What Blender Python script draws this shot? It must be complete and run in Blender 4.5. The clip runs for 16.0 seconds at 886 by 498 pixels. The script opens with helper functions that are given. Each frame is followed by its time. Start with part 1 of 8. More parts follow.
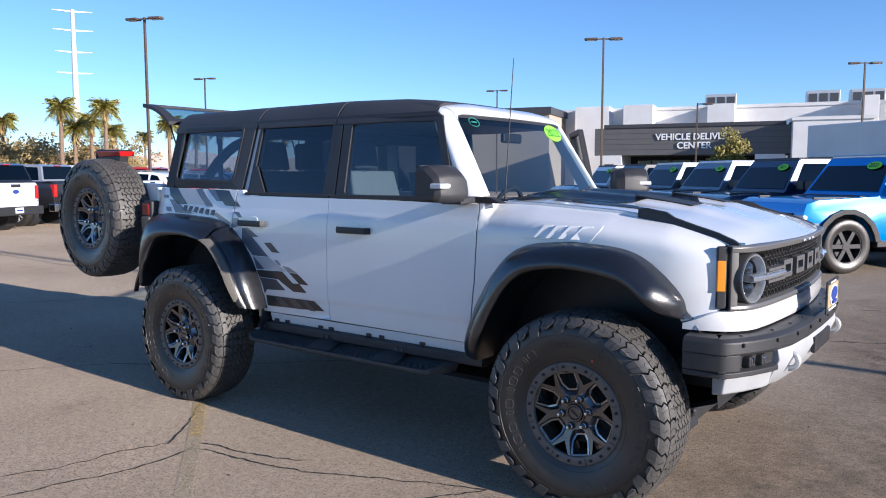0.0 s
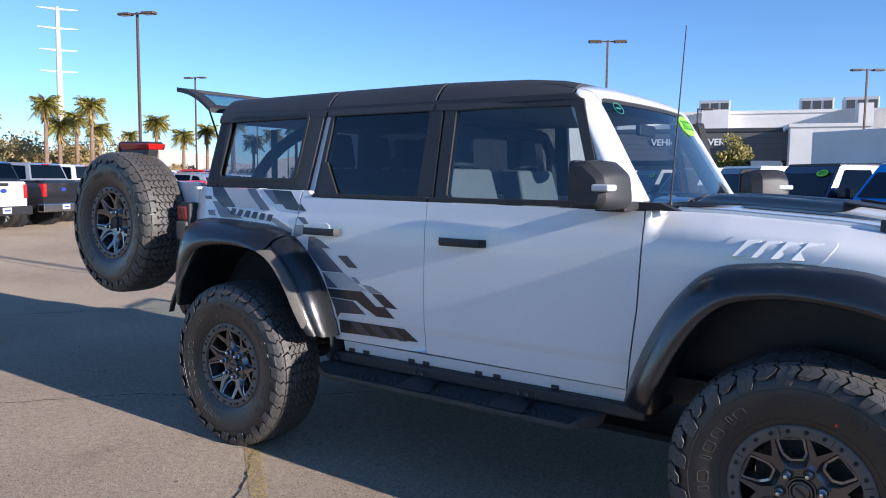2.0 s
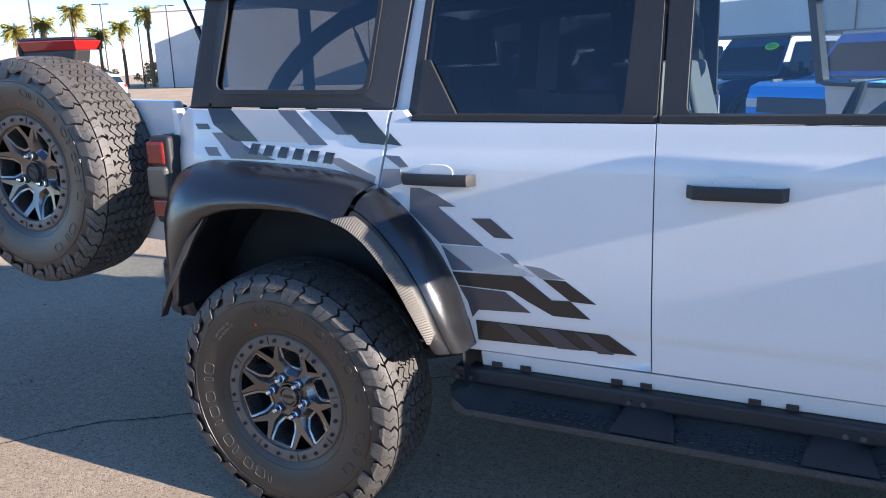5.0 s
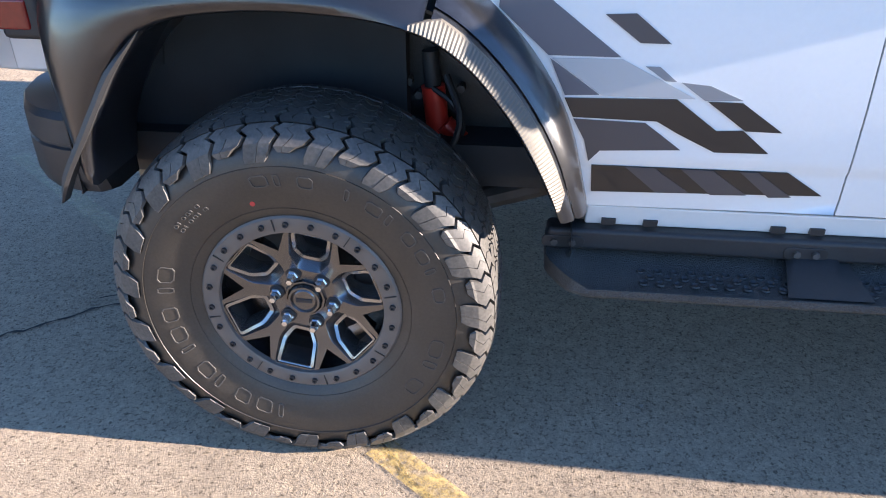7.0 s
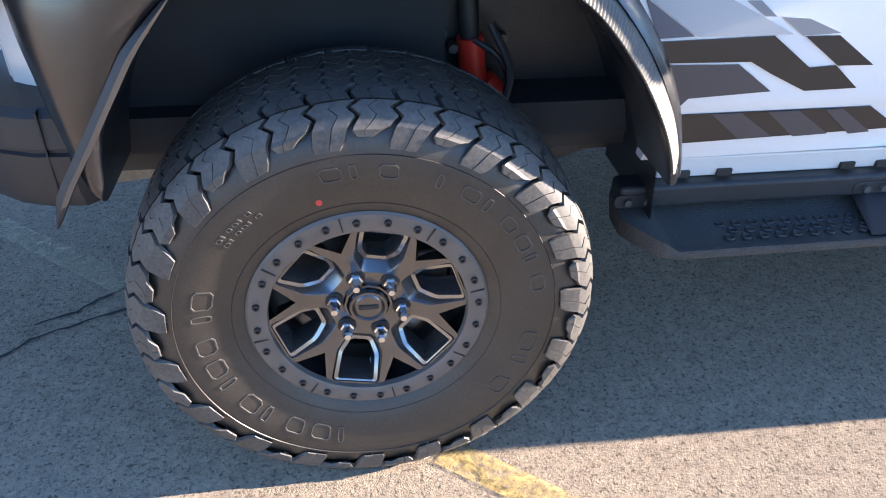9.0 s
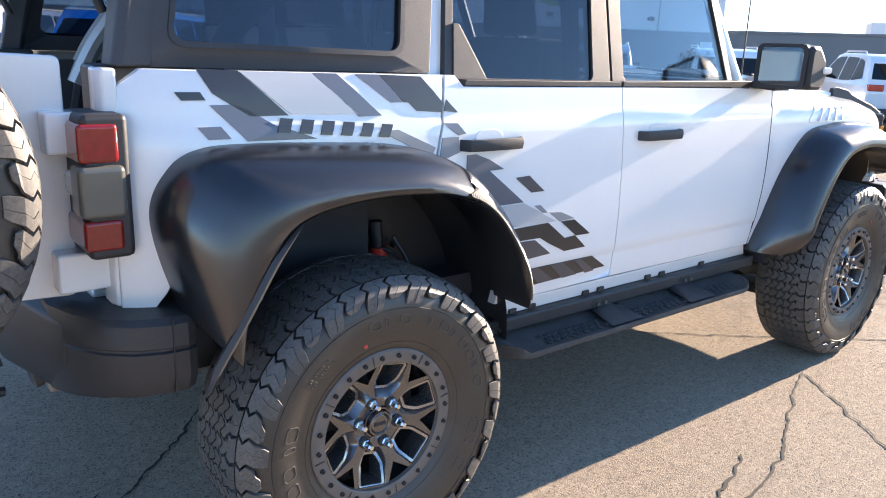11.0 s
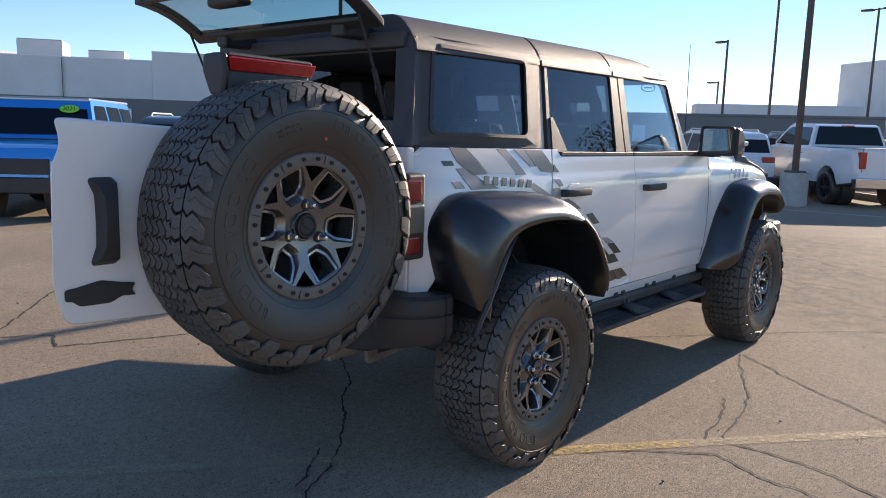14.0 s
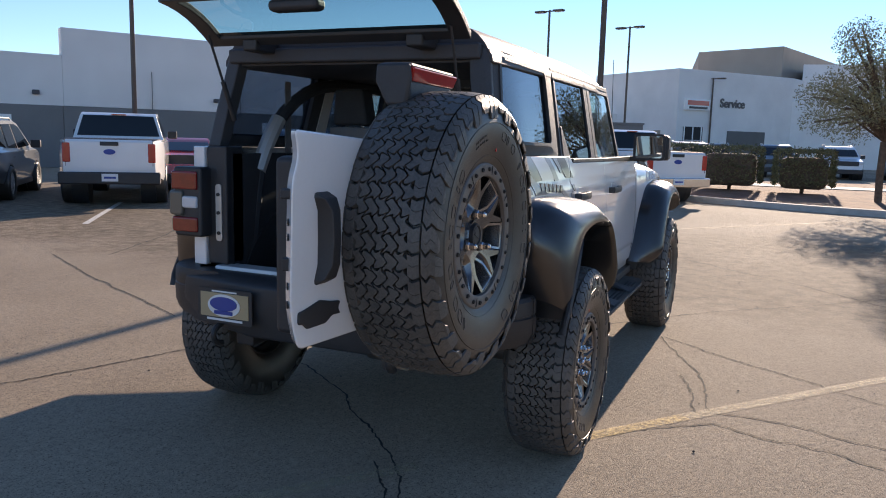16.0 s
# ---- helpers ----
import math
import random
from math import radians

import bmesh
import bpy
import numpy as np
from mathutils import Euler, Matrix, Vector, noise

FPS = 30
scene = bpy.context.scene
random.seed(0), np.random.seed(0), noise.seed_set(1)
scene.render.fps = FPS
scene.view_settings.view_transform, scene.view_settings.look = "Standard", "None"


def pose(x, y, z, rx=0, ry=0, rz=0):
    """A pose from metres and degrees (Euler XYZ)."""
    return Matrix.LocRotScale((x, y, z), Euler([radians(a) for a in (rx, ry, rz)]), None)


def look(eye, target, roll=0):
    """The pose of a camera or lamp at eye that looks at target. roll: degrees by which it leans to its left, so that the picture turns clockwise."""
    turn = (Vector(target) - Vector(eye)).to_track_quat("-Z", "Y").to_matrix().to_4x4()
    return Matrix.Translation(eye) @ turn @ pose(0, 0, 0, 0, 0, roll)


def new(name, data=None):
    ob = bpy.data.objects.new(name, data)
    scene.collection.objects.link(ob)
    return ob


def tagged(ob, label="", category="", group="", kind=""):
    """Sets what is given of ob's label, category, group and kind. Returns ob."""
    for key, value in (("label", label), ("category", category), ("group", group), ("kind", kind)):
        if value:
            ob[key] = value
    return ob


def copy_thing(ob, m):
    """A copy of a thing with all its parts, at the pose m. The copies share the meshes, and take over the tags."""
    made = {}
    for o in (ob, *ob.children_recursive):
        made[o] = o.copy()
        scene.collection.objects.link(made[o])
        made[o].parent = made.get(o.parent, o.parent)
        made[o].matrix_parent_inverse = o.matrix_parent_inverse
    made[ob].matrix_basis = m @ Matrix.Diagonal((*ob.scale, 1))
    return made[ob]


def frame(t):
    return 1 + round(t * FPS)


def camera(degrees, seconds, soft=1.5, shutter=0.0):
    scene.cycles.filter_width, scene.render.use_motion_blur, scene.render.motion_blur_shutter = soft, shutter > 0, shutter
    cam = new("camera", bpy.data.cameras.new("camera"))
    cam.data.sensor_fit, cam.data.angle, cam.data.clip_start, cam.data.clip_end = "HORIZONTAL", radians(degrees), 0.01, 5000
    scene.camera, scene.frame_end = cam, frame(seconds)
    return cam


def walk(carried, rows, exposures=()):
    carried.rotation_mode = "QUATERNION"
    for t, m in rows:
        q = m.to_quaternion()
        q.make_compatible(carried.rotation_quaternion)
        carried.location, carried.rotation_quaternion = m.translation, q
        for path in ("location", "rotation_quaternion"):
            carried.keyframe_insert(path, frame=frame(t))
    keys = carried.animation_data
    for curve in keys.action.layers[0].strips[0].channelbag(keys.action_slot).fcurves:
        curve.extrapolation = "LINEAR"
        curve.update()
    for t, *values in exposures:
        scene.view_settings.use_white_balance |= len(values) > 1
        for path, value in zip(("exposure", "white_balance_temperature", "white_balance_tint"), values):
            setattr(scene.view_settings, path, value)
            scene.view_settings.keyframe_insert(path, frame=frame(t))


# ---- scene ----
cam = camera(60.6, 16.0, soft=1.0)
PATH = [
    (0, (4.477, -4.124, 1.539), (3.299, -2.52, 1.346), 0.0),
    (0.5, (4.249, -4.049, 1.525), (3.07, -2.443, 1.346), 0.2),
    (1, (3.987, -3.962, 1.528), (2.804, -2.359, 1.352), 0.2),
    (1.5, (3.659, -3.907, 1.535), (2.491, -2.293, 1.354), 0.5),
    (2, (3.396, -3.805, 1.512), (2.249, -2.176, 1.329), 0.6),
    (2.5, (3.121, -3.677, 1.535), (2.007, -2.028, 1.336), 0.3),
    (3, (2.811, -3.564, 1.551), (1.717, -1.905, 1.327), 0.1),
    (3.2, (2.688, -3.531, 1.529), (1.609, -1.86, 1.318), 0.2),
    (5.3, (1.423, -2.95, 1.589), (0.63, -1.216, 0.986), -2.4),
    (5.5, (1.311, -2.891, 1.583), (0.553, -1.176, 0.886), -2.7),
    (6, (1.003, -2.768, 1.549), (0.387, -1.036, 0.76), -2.4),
    (6.5, (0.712, -2.635, 1.504), (0.338, -0.908, 0.568), -1.4),
    (7, (0.486, -2.504, 1.468), (0.306, -0.781, 0.469), 0.2),
    (7.5, (0.323, -2.431, 1.456), (0.304, -0.731, 0.404), 1.8),
    (8, (0.215, -2.382, 1.443), (0.337, -0.712, 0.349), 3.2),
    (8.5, (0.11, -2.317, 1.417), (0.29, -0.657, 0.316), 3.1),
    (9, (-0.032, -2.237, 1.419), (0.214, -0.608, 0.285), 1.2),
    (9.5, (-0.261, -2.251, 1.444), (0.366, -0.697, 0.353), 2.2),
    (10, (-0.514, -2.403, 1.48), (0.331, -0.801, 0.629), 2.5),
    (10.2, (-0.632, -2.47, 1.494), (0.312, -0.88, 0.731), 2.7),
    (12.3, (-1.927, -3.063, 1.558), (-0.596, -1.61, 1.212), 0.6),
    (12.5, (-2.034, -3.109, 1.548), (-0.703, -1.654, 1.216), 0.6),
    (13, (-2.313, -3.122, 1.563), (-0.959, -1.687, 1.233), 0.5),
    (13.5, (-2.618, -3.026, 1.542), (-1.207, -1.643, 1.229), 0.9),
    (14, (-2.839, -2.879, 1.525), (-1.338, -1.595, 1.214), 1.5),
    (14.5, (-3.095, -2.66, 1.519), (-1.493, -1.502, 1.212), 2.0),
    (15, (-3.333, -2.445, 1.518), (-1.679, -1.362, 1.214), 2.1),
    (15.5, (-3.481, -2.191, 1.51), (-1.784, -1.175, 1.213), 1.5),
    (16, (-3.591, -1.85, 1.515), (-1.777, -1.058, 1.229), 1.5),
]
EXPOSURES = [
    (0.0, 0.88, 5150, 13),
    (3.0, 0.88, 5150, 13),
    (5.5, 1.86, 5500, 14),
    (7.0, 2.34, 5600, 14),
    (8.0, 2.46, 5650, 14),
    (9.0, 2.60, 5700, 14),
    (10.2, 2.70, 6000, 14),
    (12.5, 1.36, 6100, 14),
    (16.0, 1.12, 6200, 16),
]
walk(cam, [(t, look(eye, target, roll)) for t, eye, target, roll in PATH], EXPOSURES)

random.seed(7)
# ---- light ----
SUN_AZ, SUN_EL = -1.0, 16.0
SUN_DIR = Vector((math.cos(radians(SUN_EL)) * math.cos(radians(SUN_AZ)), math.cos(radians(SUN_EL)) * math.sin(radians(SUN_AZ)), math.sin(radians(SUN_EL))))
sun = new("sun", bpy.data.lights.new("sun", "SUN"))
sun.data.energy, sun.data.angle, sun.data.color = 5.0, radians(0.5), (1.0, 0.80, 0.58)
sun.matrix_world = look(SUN_DIR * 50, (0, 0, 0))
world = bpy.data.worlds.new("sky")
scene.world = world
world.use_nodes = True
sky = world.node_tree.nodes.new("ShaderNodeTexSky")
sky.sky_type, sky.sun_disc = "NISHITA", False
sky.sun_elevation, sky.sun_rotation = radians(SUN_EL), radians(90 - SUN_AZ)
sky.air_density, sky.dust_density, sky.ozone_density, sky.altitude = 1.0, 0.0, 2.8, 1500
world.node_tree.links.new(sky.outputs[0], world.node_tree.nodes["Background"].inputs[0])
world.node_tree.nodes["Background"].inputs[1].default_value = 0.088


# ---- materials ----
def mat(name, base, rough=0.5, metal=0.0, coat=0.0, spec=0.5, var=0.0, scale=8.0, bump=0.0, bump_scale=200.0, emit=0.0, fine=0.0, fine_scale=120.0, coat_rough=0.04):
    """A surface with colour varied at two scales and fine relief, at real-world size."""
    m = bpy.data.materials.new(name)
    m.use_nodes = True
    nt = m.node_tree
    b = nt.nodes["Principled BSDF"]
    b.inputs["Base Color"].default_value = (*base, 1)
    b.inputs["Roughness"].default_value, b.inputs["Metallic"].default_value = rough, metal
    b.inputs["Coat Weight"].default_value, b.inputs["Coat Roughness"].default_value = coat, coat_rough
    b.inputs["Specular IOR Level"].default_value = spec
    b.inputs["Coat IOR"].default_value = 1.75 if coat_rough > 0.1 else 1.5
    if emit:
        b.inputs["Emission Color"].default_value, b.inputs["Emission Strength"].default_value = (*base, 1), emit
    tc = nt.nodes.new("ShaderNodeTexCoord")
    if var or fine:
        last = None
        for amount, sc in ((var, scale), (fine, fine_scale)):
            if not amount:
                continue
            n = nt.nodes.new("ShaderNodeTexNoise")
            n.inputs["Scale"].default_value, n.inputs["Detail"].default_value = sc, 5
            nt.links.new(tc.outputs["Object"], n.inputs["Vector"])
            r = nt.nodes.new("ShaderNodeMapRange")
            r.inputs["From Min"].default_value, r.inputs["From Max"].default_value = 0.3, 0.7
            r.inputs["To Min"].default_value, r.inputs["To Max"].default_value = 1 - amount, 1 + amount
            nt.links.new(n.outputs[0], r.inputs[0])
            if last is None:
                last = r.outputs[0]
            else:
                k = nt.nodes.new("ShaderNodeMath")
                k.operation = "MULTIPLY"
                nt.links.new(last, k.inputs[0]), nt.links.new(r.outputs[0], k.inputs[1])
                last = k.outputs[0]
        mix = nt.nodes.new("ShaderNodeVectorMath")
        mix.operation = "SCALE"
        mix.inputs[0].default_value = base
        nt.links.new(last, mix.inputs["Scale"])
        nt.links.new(mix.outputs[0], b.inputs["Base Color"])
    if bump:
        n = nt.nodes.new("ShaderNodeTexNoise")
        n.inputs["Scale"].default_value, n.inputs["Detail"].default_value = bump_scale, 3
        nt.links.new(tc.outputs["Object"], n.inputs["Vector"])
        k = nt.nodes.new("ShaderNodeBump")
        k.inputs["Strength"].default_value, k.inputs["Distance"].default_value = bump, 0.01
        nt.links.new(n.outputs[0], k.inputs["Height"])
        nt.links.new(k.outputs[0], b.inputs["Normal"])
    return m


def glass(name, tint, gloss=0.05):
    """Window glass: a tinted see-through sheet with a gloss that rises towards grazing angles."""
    m = bpy.data.materials.new(name)
    m.use_nodes = True
    nt = m.node_tree
    nt.nodes.remove(nt.nodes["Principled BSDF"])
    t, g, mx, f, p, k = (nt.nodes.new(n) for n in ("ShaderNodeBsdfTransparent", "ShaderNodeBsdfGlossy", "ShaderNodeMixShader", "ShaderNodeLayerWeight", "ShaderNodeMath", "ShaderNodeMath"))
    t.inputs[0].default_value = (*tint, 1)
    g.inputs["Roughness"].default_value = 0.01
    f.inputs["Blend"].default_value = 0.5
    p.operation, k.operation = "POWER", "MULTIPLY_ADD"
    p.inputs[1].default_value = 4.0
    k.inputs[1].default_value, k.inputs[2].default_value = 0.9, gloss
    nt.links.new(f.outputs["Facing"], p.inputs[0]), nt.links.new(p.outputs[0], k.inputs[0]), nt.links.new(k.outputs[0], mx.inputs[0])
    nt.links.new(t.outputs[0], mx.inputs[1]), nt.links.new(g.outputs[0], mx.inputs[2])
    nt.links.new(mx.outputs[0], nt.nodes["Material Output"].inputs[0])
    return m


WHITE = mat("white_paint", (0.79, 0.79, 0.78), 0.25, coat=1.0, var=0.015, scale=3, fine=0.01, fine_scale=90)
BLACKP = mat("black_plastic", (0.028, 0.028, 0.03), 0.5, var=0.12, scale=5, fine=0.1, bump=0.12, bump_scale=900)
FLARE = mat("satin_black_flare", (0.022, 0.023, 0.028), 0.30, coat=1.0, coat_rough=0.17, spec=1.0, var=0.1, scale=4, fine=0.06, bump=0.05, bump_scale=900)
TOPM = mat("hardtop_grey", (0.045, 0.045, 0.048), 0.55, var=0.08, scale=4, fine=0.08, bump=0.18, bump_scale=700)
RUBBER = mat("tyre_rubber", (0.032, 0.028, 0.024), 0.40, spec=0.7, var=0.18, scale=9, fine=0.2, fine_scale=160, bump=0.1, bump_scale=400)
TREAD = mat("dusty_tread", (0.075, 0.070, 0.064), 0.55, spec=0.6, var=0.25, scale=9, fine=0.3, fine_scale=140, bump=0.12, bump_scale=400)
LETTER = mat("sidewall_letter", (0.075, 0.07, 0.064), 0.42, var=0.1)
RIM = mat("gunmetal_rim", (0.17, 0.168, 0.17), 0.22, metal=0.9, var=0.08, scale=20, bump=0.03, bump_scale=1500)
RING = mat("beadlock_ring", (0.15, 0.135, 0.122), 0.5, metal=0.35, var=0.08, scale=20, bump=0.08, bump_scale=1500)
# Lighter copy of the rim metal that paints the highlight on the window frames.
RIMGLINT = mat("rim_frame_highlight", (0.33, 0.33, 0.335), 0.2, metal=0.9, var=0.06, scale=20)
CHROME = mat("bright_steel", (0.75, 0.75, 0.75), 0.12, metal=1.0)
MIRROR = mat("mirror_glass", (0.42, 0.44, 0.46), 0.03, metal=1.0)
DARKMET = mat("dark_metal", (0.04, 0.04, 0.042), 0.5, metal=0.4, var=0.2, scale=15)
STEEL = mat("undercoat_steel", (0.10, 0.095, 0.09), 0.6, metal=0.4, var=0.3, scale=12)
WINDGLASS = glass("windscreen_glass", (0.60, 0.69, 0.73), 0.09)
LINER = mat("liner_plastic", (0.026, 0.027, 0.029), 0.33, var=0.2, scale=6, fine=0.15, bump=0.15, bump_scale=300)
FRAMETAN = mat("frame_metal", (0.26, 0.22, 0.17), 0.5, metal=0.3, var=0.25, scale=14, fine=0.15)
REDSUS = mat("red_arm", (0.55, 0.035, 0.02), 0.35, var=0.1)
DRKGLASS = glass("privacy_glass", (0.34, 0.38, 0.43), 0.06)
CLRGLASS = glass("clear_glass", (0.80, 0.87, 0.90), 0.06)
QTRGLASS = glass("quarter_glass", (0.46, 0.51, 0.57), 0.07)
HATCHGLASS = glass("hatch_glass", (0.30, 0.40, 0.39), 0.05)
REDLENS = mat("red_lens", (0.42, 0.014, 0.012), 0.12, coat=0.6, var=0.1, scale=40)
AMBER = mat("amber_lens", (0.75, 0.28, 0.02), 0.15, coat=0.5)
LAMPCLEAR = mat("headlamp_clear", (0.34, 0.36, 0.39), 0.10, metal=0.55, coat=0.6, var=0.15, scale=40)
DARKRED = mat("smoked_red_lens", (0.20, 0.012, 0.010), 0.14, coat=0.6, var=0.15, scale=40)
CLEARL = mat("clear_lens", (0.6, 0.62, 0.64), 0.08, coat=0.6)
INTER = mat("interior_dark", (0.03, 0.032, 0.035), 0.8, var=0.15)
SEATG = mat("grey_seat", (0.15, 0.155, 0.16), 0.75, var=0.08, scale=20)
SILVER = mat("silver_trim", (0.52, 0.52, 0.50), 0.4, metal=0.5, var=0.05)
DEC_K = mat("decal_black", (0.014, 0.014, 0.016), 0.32, coat=0.5)
DEC_D = mat("decal_dark_grey", (0.055, 0.055, 0.065), 0.32, coat=0.5)
DEC_B = mat("decal_slate", (0.10, 0.11, 0.14), 0.32, coat=0.5)
DEC_M = mat("decal_grey", (0.24, 0.245, 0.26), 0.32, coat=0.5)
DEC_L = mat("decal_light_grey", (0.44, 0.45, 0.46), 0.32, coat=0.5)


# ---- mesh helpers ----
def finish(bm, name, material, parent=None, label="", bevel=0.0, angle=35, segments=2):
    bmesh.ops.recalc_face_normals(bm, faces=bm.faces[:])
    me = bpy.data.meshes.new(name)
    bm.to_mesh(me)
    bm.free()
    me.materials.append(material)
    for p in me.polygons:
        p.use_smooth = True
    me.set_sharp_from_angle(angle=radians(angle))
    ob = new(name, me)
    if parent is not None:
        ob.parent = parent
    if bevel:
        b = ob.modifiers.new("bevel", "BEVEL")
        b.width, b.segments, b.limit_method, b.angle_limit, b.harden_normals = bevel, segments, "ANGLE", radians(angle), True
    if label:
        ob["label"] = label
    return ob


def part(name, bm, material, parent, label="", bevel=0.0, angle=35, segments=2):
    return finish(bm, name, material, parent, label, bevel, angle, segments)


def thing(name, label, category, group="", kind="", at=(0, 0, 0), rz=0):
    ob = new(name)
    ob.empty_display_size = 0.1
    ob.matrix_world = pose(*at, 0, 0, rz)
    return tagged(ob, label, category, group, kind)


def solo(name, bm, material, label, category, group="", kind="", bevel=0.0, angle=35):
    return tagged(finish(bm, name, material, None, "", bevel, angle), label, category, group, kind)


def box(x0, x1, y0, y1, z0, z1, bm=None, m=None):
    bm = bm or bmesh.new()
    vs = [bm.verts.new((x, y, z)) for x in (x0, x1) for y in (y0, y1) for z in (z0, z1)]
    if m is not None:
        for v in vs:
            v.co = m @ v.co
    for f in ((0, 1, 3, 2), (4, 6, 7, 5), (0, 4, 5, 1), (2, 3, 7, 6), (0, 2, 6, 4), (1, 5, 7, 3)):
        bm.faces.new([vs[i] for i in f])
    return bm


def prism(poly, y0, y1, bm=None, m=None):
    """A polygon in x, z pushed from y0 to y1."""
    bm = bm or bmesh.new()
    m = m or Matrix.Identity(4)
    a = [bm.verts.new(m @ Vector((x, y0, z))) for x, z in poly]
    b = [bm.verts.new(m @ Vector((x, y1, z))) for x, z in poly]
    n = len(poly)
    bm.faces.new(a), bm.faces.new(b[::-1])
    for i in range(n):
        bm.faces.new((a[i], b[i], b[(i + 1) % n], a[(i + 1) % n]))
    return bm


def rod(p, q, r, n=12, r2=None, bm=None):
    bm = bm or bmesh.new()
    p, q = Vector(p), Vector(q)
    r2 = r if r2 is None else r2
    d = (q - p).normalized()
    u = d.orthogonal().normalized()
    w = d.cross(u)
    a = [bm.verts.new(p + (u * math.cos(t) + w * math.sin(t)) * r) for t in (2 * math.pi * i / n for i in range(n))]
    b = [bm.verts.new(q + (u * math.cos(t) + w * math.sin(t)) * r2) for t in (2 * math.pi * i / n for i in range(n))]
    bm.faces.new(a), bm.faces.new(b[::-1])
    for i in range(n):
        bm.faces.new((a[i], a[(i + 1) % n], b[(i + 1) % n], b[i]))
    return bm


def tube(points, r, n=10, bm=None, closed=False):
    """A round tube along points."""
    bm = bm or bmesh.new()
    pts = [Vector(p) for p in points]
    rings = []
    up = None
    for i, p in enumerate(pts):
        d = (pts[min(i + 1, len(pts) - 1)] - pts[max(i - 1, 0)]).normalized()
        up = d.orthogonal().normalized() if up is None else (up - d * up.dot(d)).normalized()
        w = d.cross(up)
        rings.append([bm.verts.new(p + (up * math.cos(2 * math.pi * k / n) + w * math.sin(2 * math.pi * k / n)) * r) for k in range(n)])
    for a, b in zip(rings, rings[1:]):
        for k in range(n):
            bm.faces.new((a[k], a[(k + 1) % n], b[(k + 1) % n], b[k]))
    bm.faces.new(rings[0]), bm.faces.new(rings[-1][::-1])
    return bm


def lathe(profile, n=64, bm=None, m=None, closed=True):
    """Turns (radius, y) points round the y axis."""
    bm = bm or bmesh.new()
    m = m or Matrix.Identity(4)
    rings = [[bm.verts.new(m @ Vector((r * math.cos(2 * math.pi * k / n), y, r * math.sin(2 * math.pi * k / n)))) for k in range(n)] for r, y in profile]
    pairs = list(zip(rings, rings[1:])) + ([(rings[-1], rings[0])] if closed else [])
    for a, b in pairs:
        for k in range(n):
            bm.faces.new((a[k], a[(k + 1) % n], b[(k + 1) % n], b[k]))
    return bm


def loft(sections, bm=None, caps=True, ring=True):
    """Joins equal rows of points."""
    bm = bm or bmesh.new()
    rows = [[bm.verts.new(p) for p in s] for s in sections]
    n = len(rows[0])
    for a, b in zip(rows, rows[1:]):
        for k in range(n if ring else n - 1):
            bm.faces.new((a[k], a[(k + 1) % n], b[(k + 1) % n], b[k]))
    if caps and ring:
        bm.faces.new(rows[0][::-1]), bm.faces.new(rows[-1])
    return bm


def smooth_line(pts, n):
    """n points evenly along a Catmull-Rom line through pts."""
    p = [Vector(q) for q in pts]
    p = [2 * p[0] - p[1]] + p + [2 * p[-1] - p[-2]]
    out = []
    for i in range(1, len(p) - 2):
        for k in range(16):
            t = k / 16
            a, b, c, d = p[i - 1], p[i], p[i + 1], p[i + 2]
            out.append(0.5 * (2 * b + (c - a) * t + (2 * a - 5 * b + 4 * c - d) * t * t + (3 * b - a - 3 * c + d) * t ** 3))
    out.append(p[-2])
    acc = [0.0]
    for a, b in zip(out, out[1:]):
        acc.append(acc[-1] + (b - a).length)
    res = []
    for k in range(n):
        s = acc[-1] * k / (n - 1)
        j = min(max(i for i in range(len(acc)) if acc[i] <= s + 1e-9), len(out) - 2)
        f = (s - acc[j]) / max(acc[j + 1] - acc[j], 1e-9)
        res.append(out[j].lerp(out[j + 1], f))
    return res


def round_poly(pts, r, n=4):
    """A polygon with its corners rounded; r may be one number or one per corner."""
    out = []
    m = len(pts)
    for i in range(m):
        p = Vector(pts[i])
        a, b = (Vector(pts[i - 1]) - p), (Vector(pts[(i + 1) % m]) - p)
        q = r[i] if isinstance(r, (list, tuple)) else r
        q = min(q, a.length * 0.49, b.length * 0.49)
        s, e = p + a.normalized() * q, p + b.normalized() * q
        for k in range(n + 1):
            t = k / n
            out.append(tuple(s * (1 - t) ** 2 + p * 2 * t * (1 - t) + e * t * t))
    return out


def panel(poly, yf, thick, side=-1, xs=(), zs=(), out=0.0):
    """A sheet cut to poly in x, z and bent to the body's side y = side * yf(x, z)."""
    bm = bmesh.new()
    bm.faces.new([bm.verts.new((x, 0, z)) for x, z in poly])
    for axis, cuts in ((0, xs), (2, zs)):
        for c in cuts:
            co, no = [0, 0, 0], [0, 0, 0]
            co[axis], no[axis] = c, 1
            bmesh.ops.bisect_plane(bm, geom=bm.verts[:] + bm.edges[:] + bm.faces[:], plane_co=co, plane_no=no)
    front = bm.faces[:]
    for v in bm.verts:
        v.co.y = side * (yf(v.co.x, v.co.z) + out)
    got = bmesh.ops.extrude_face_region(bm, geom=front)
    for g in got["geom"]:
        if isinstance(g, bmesh.types.BMVert):
            g.co.y -= side * thick
    return bm


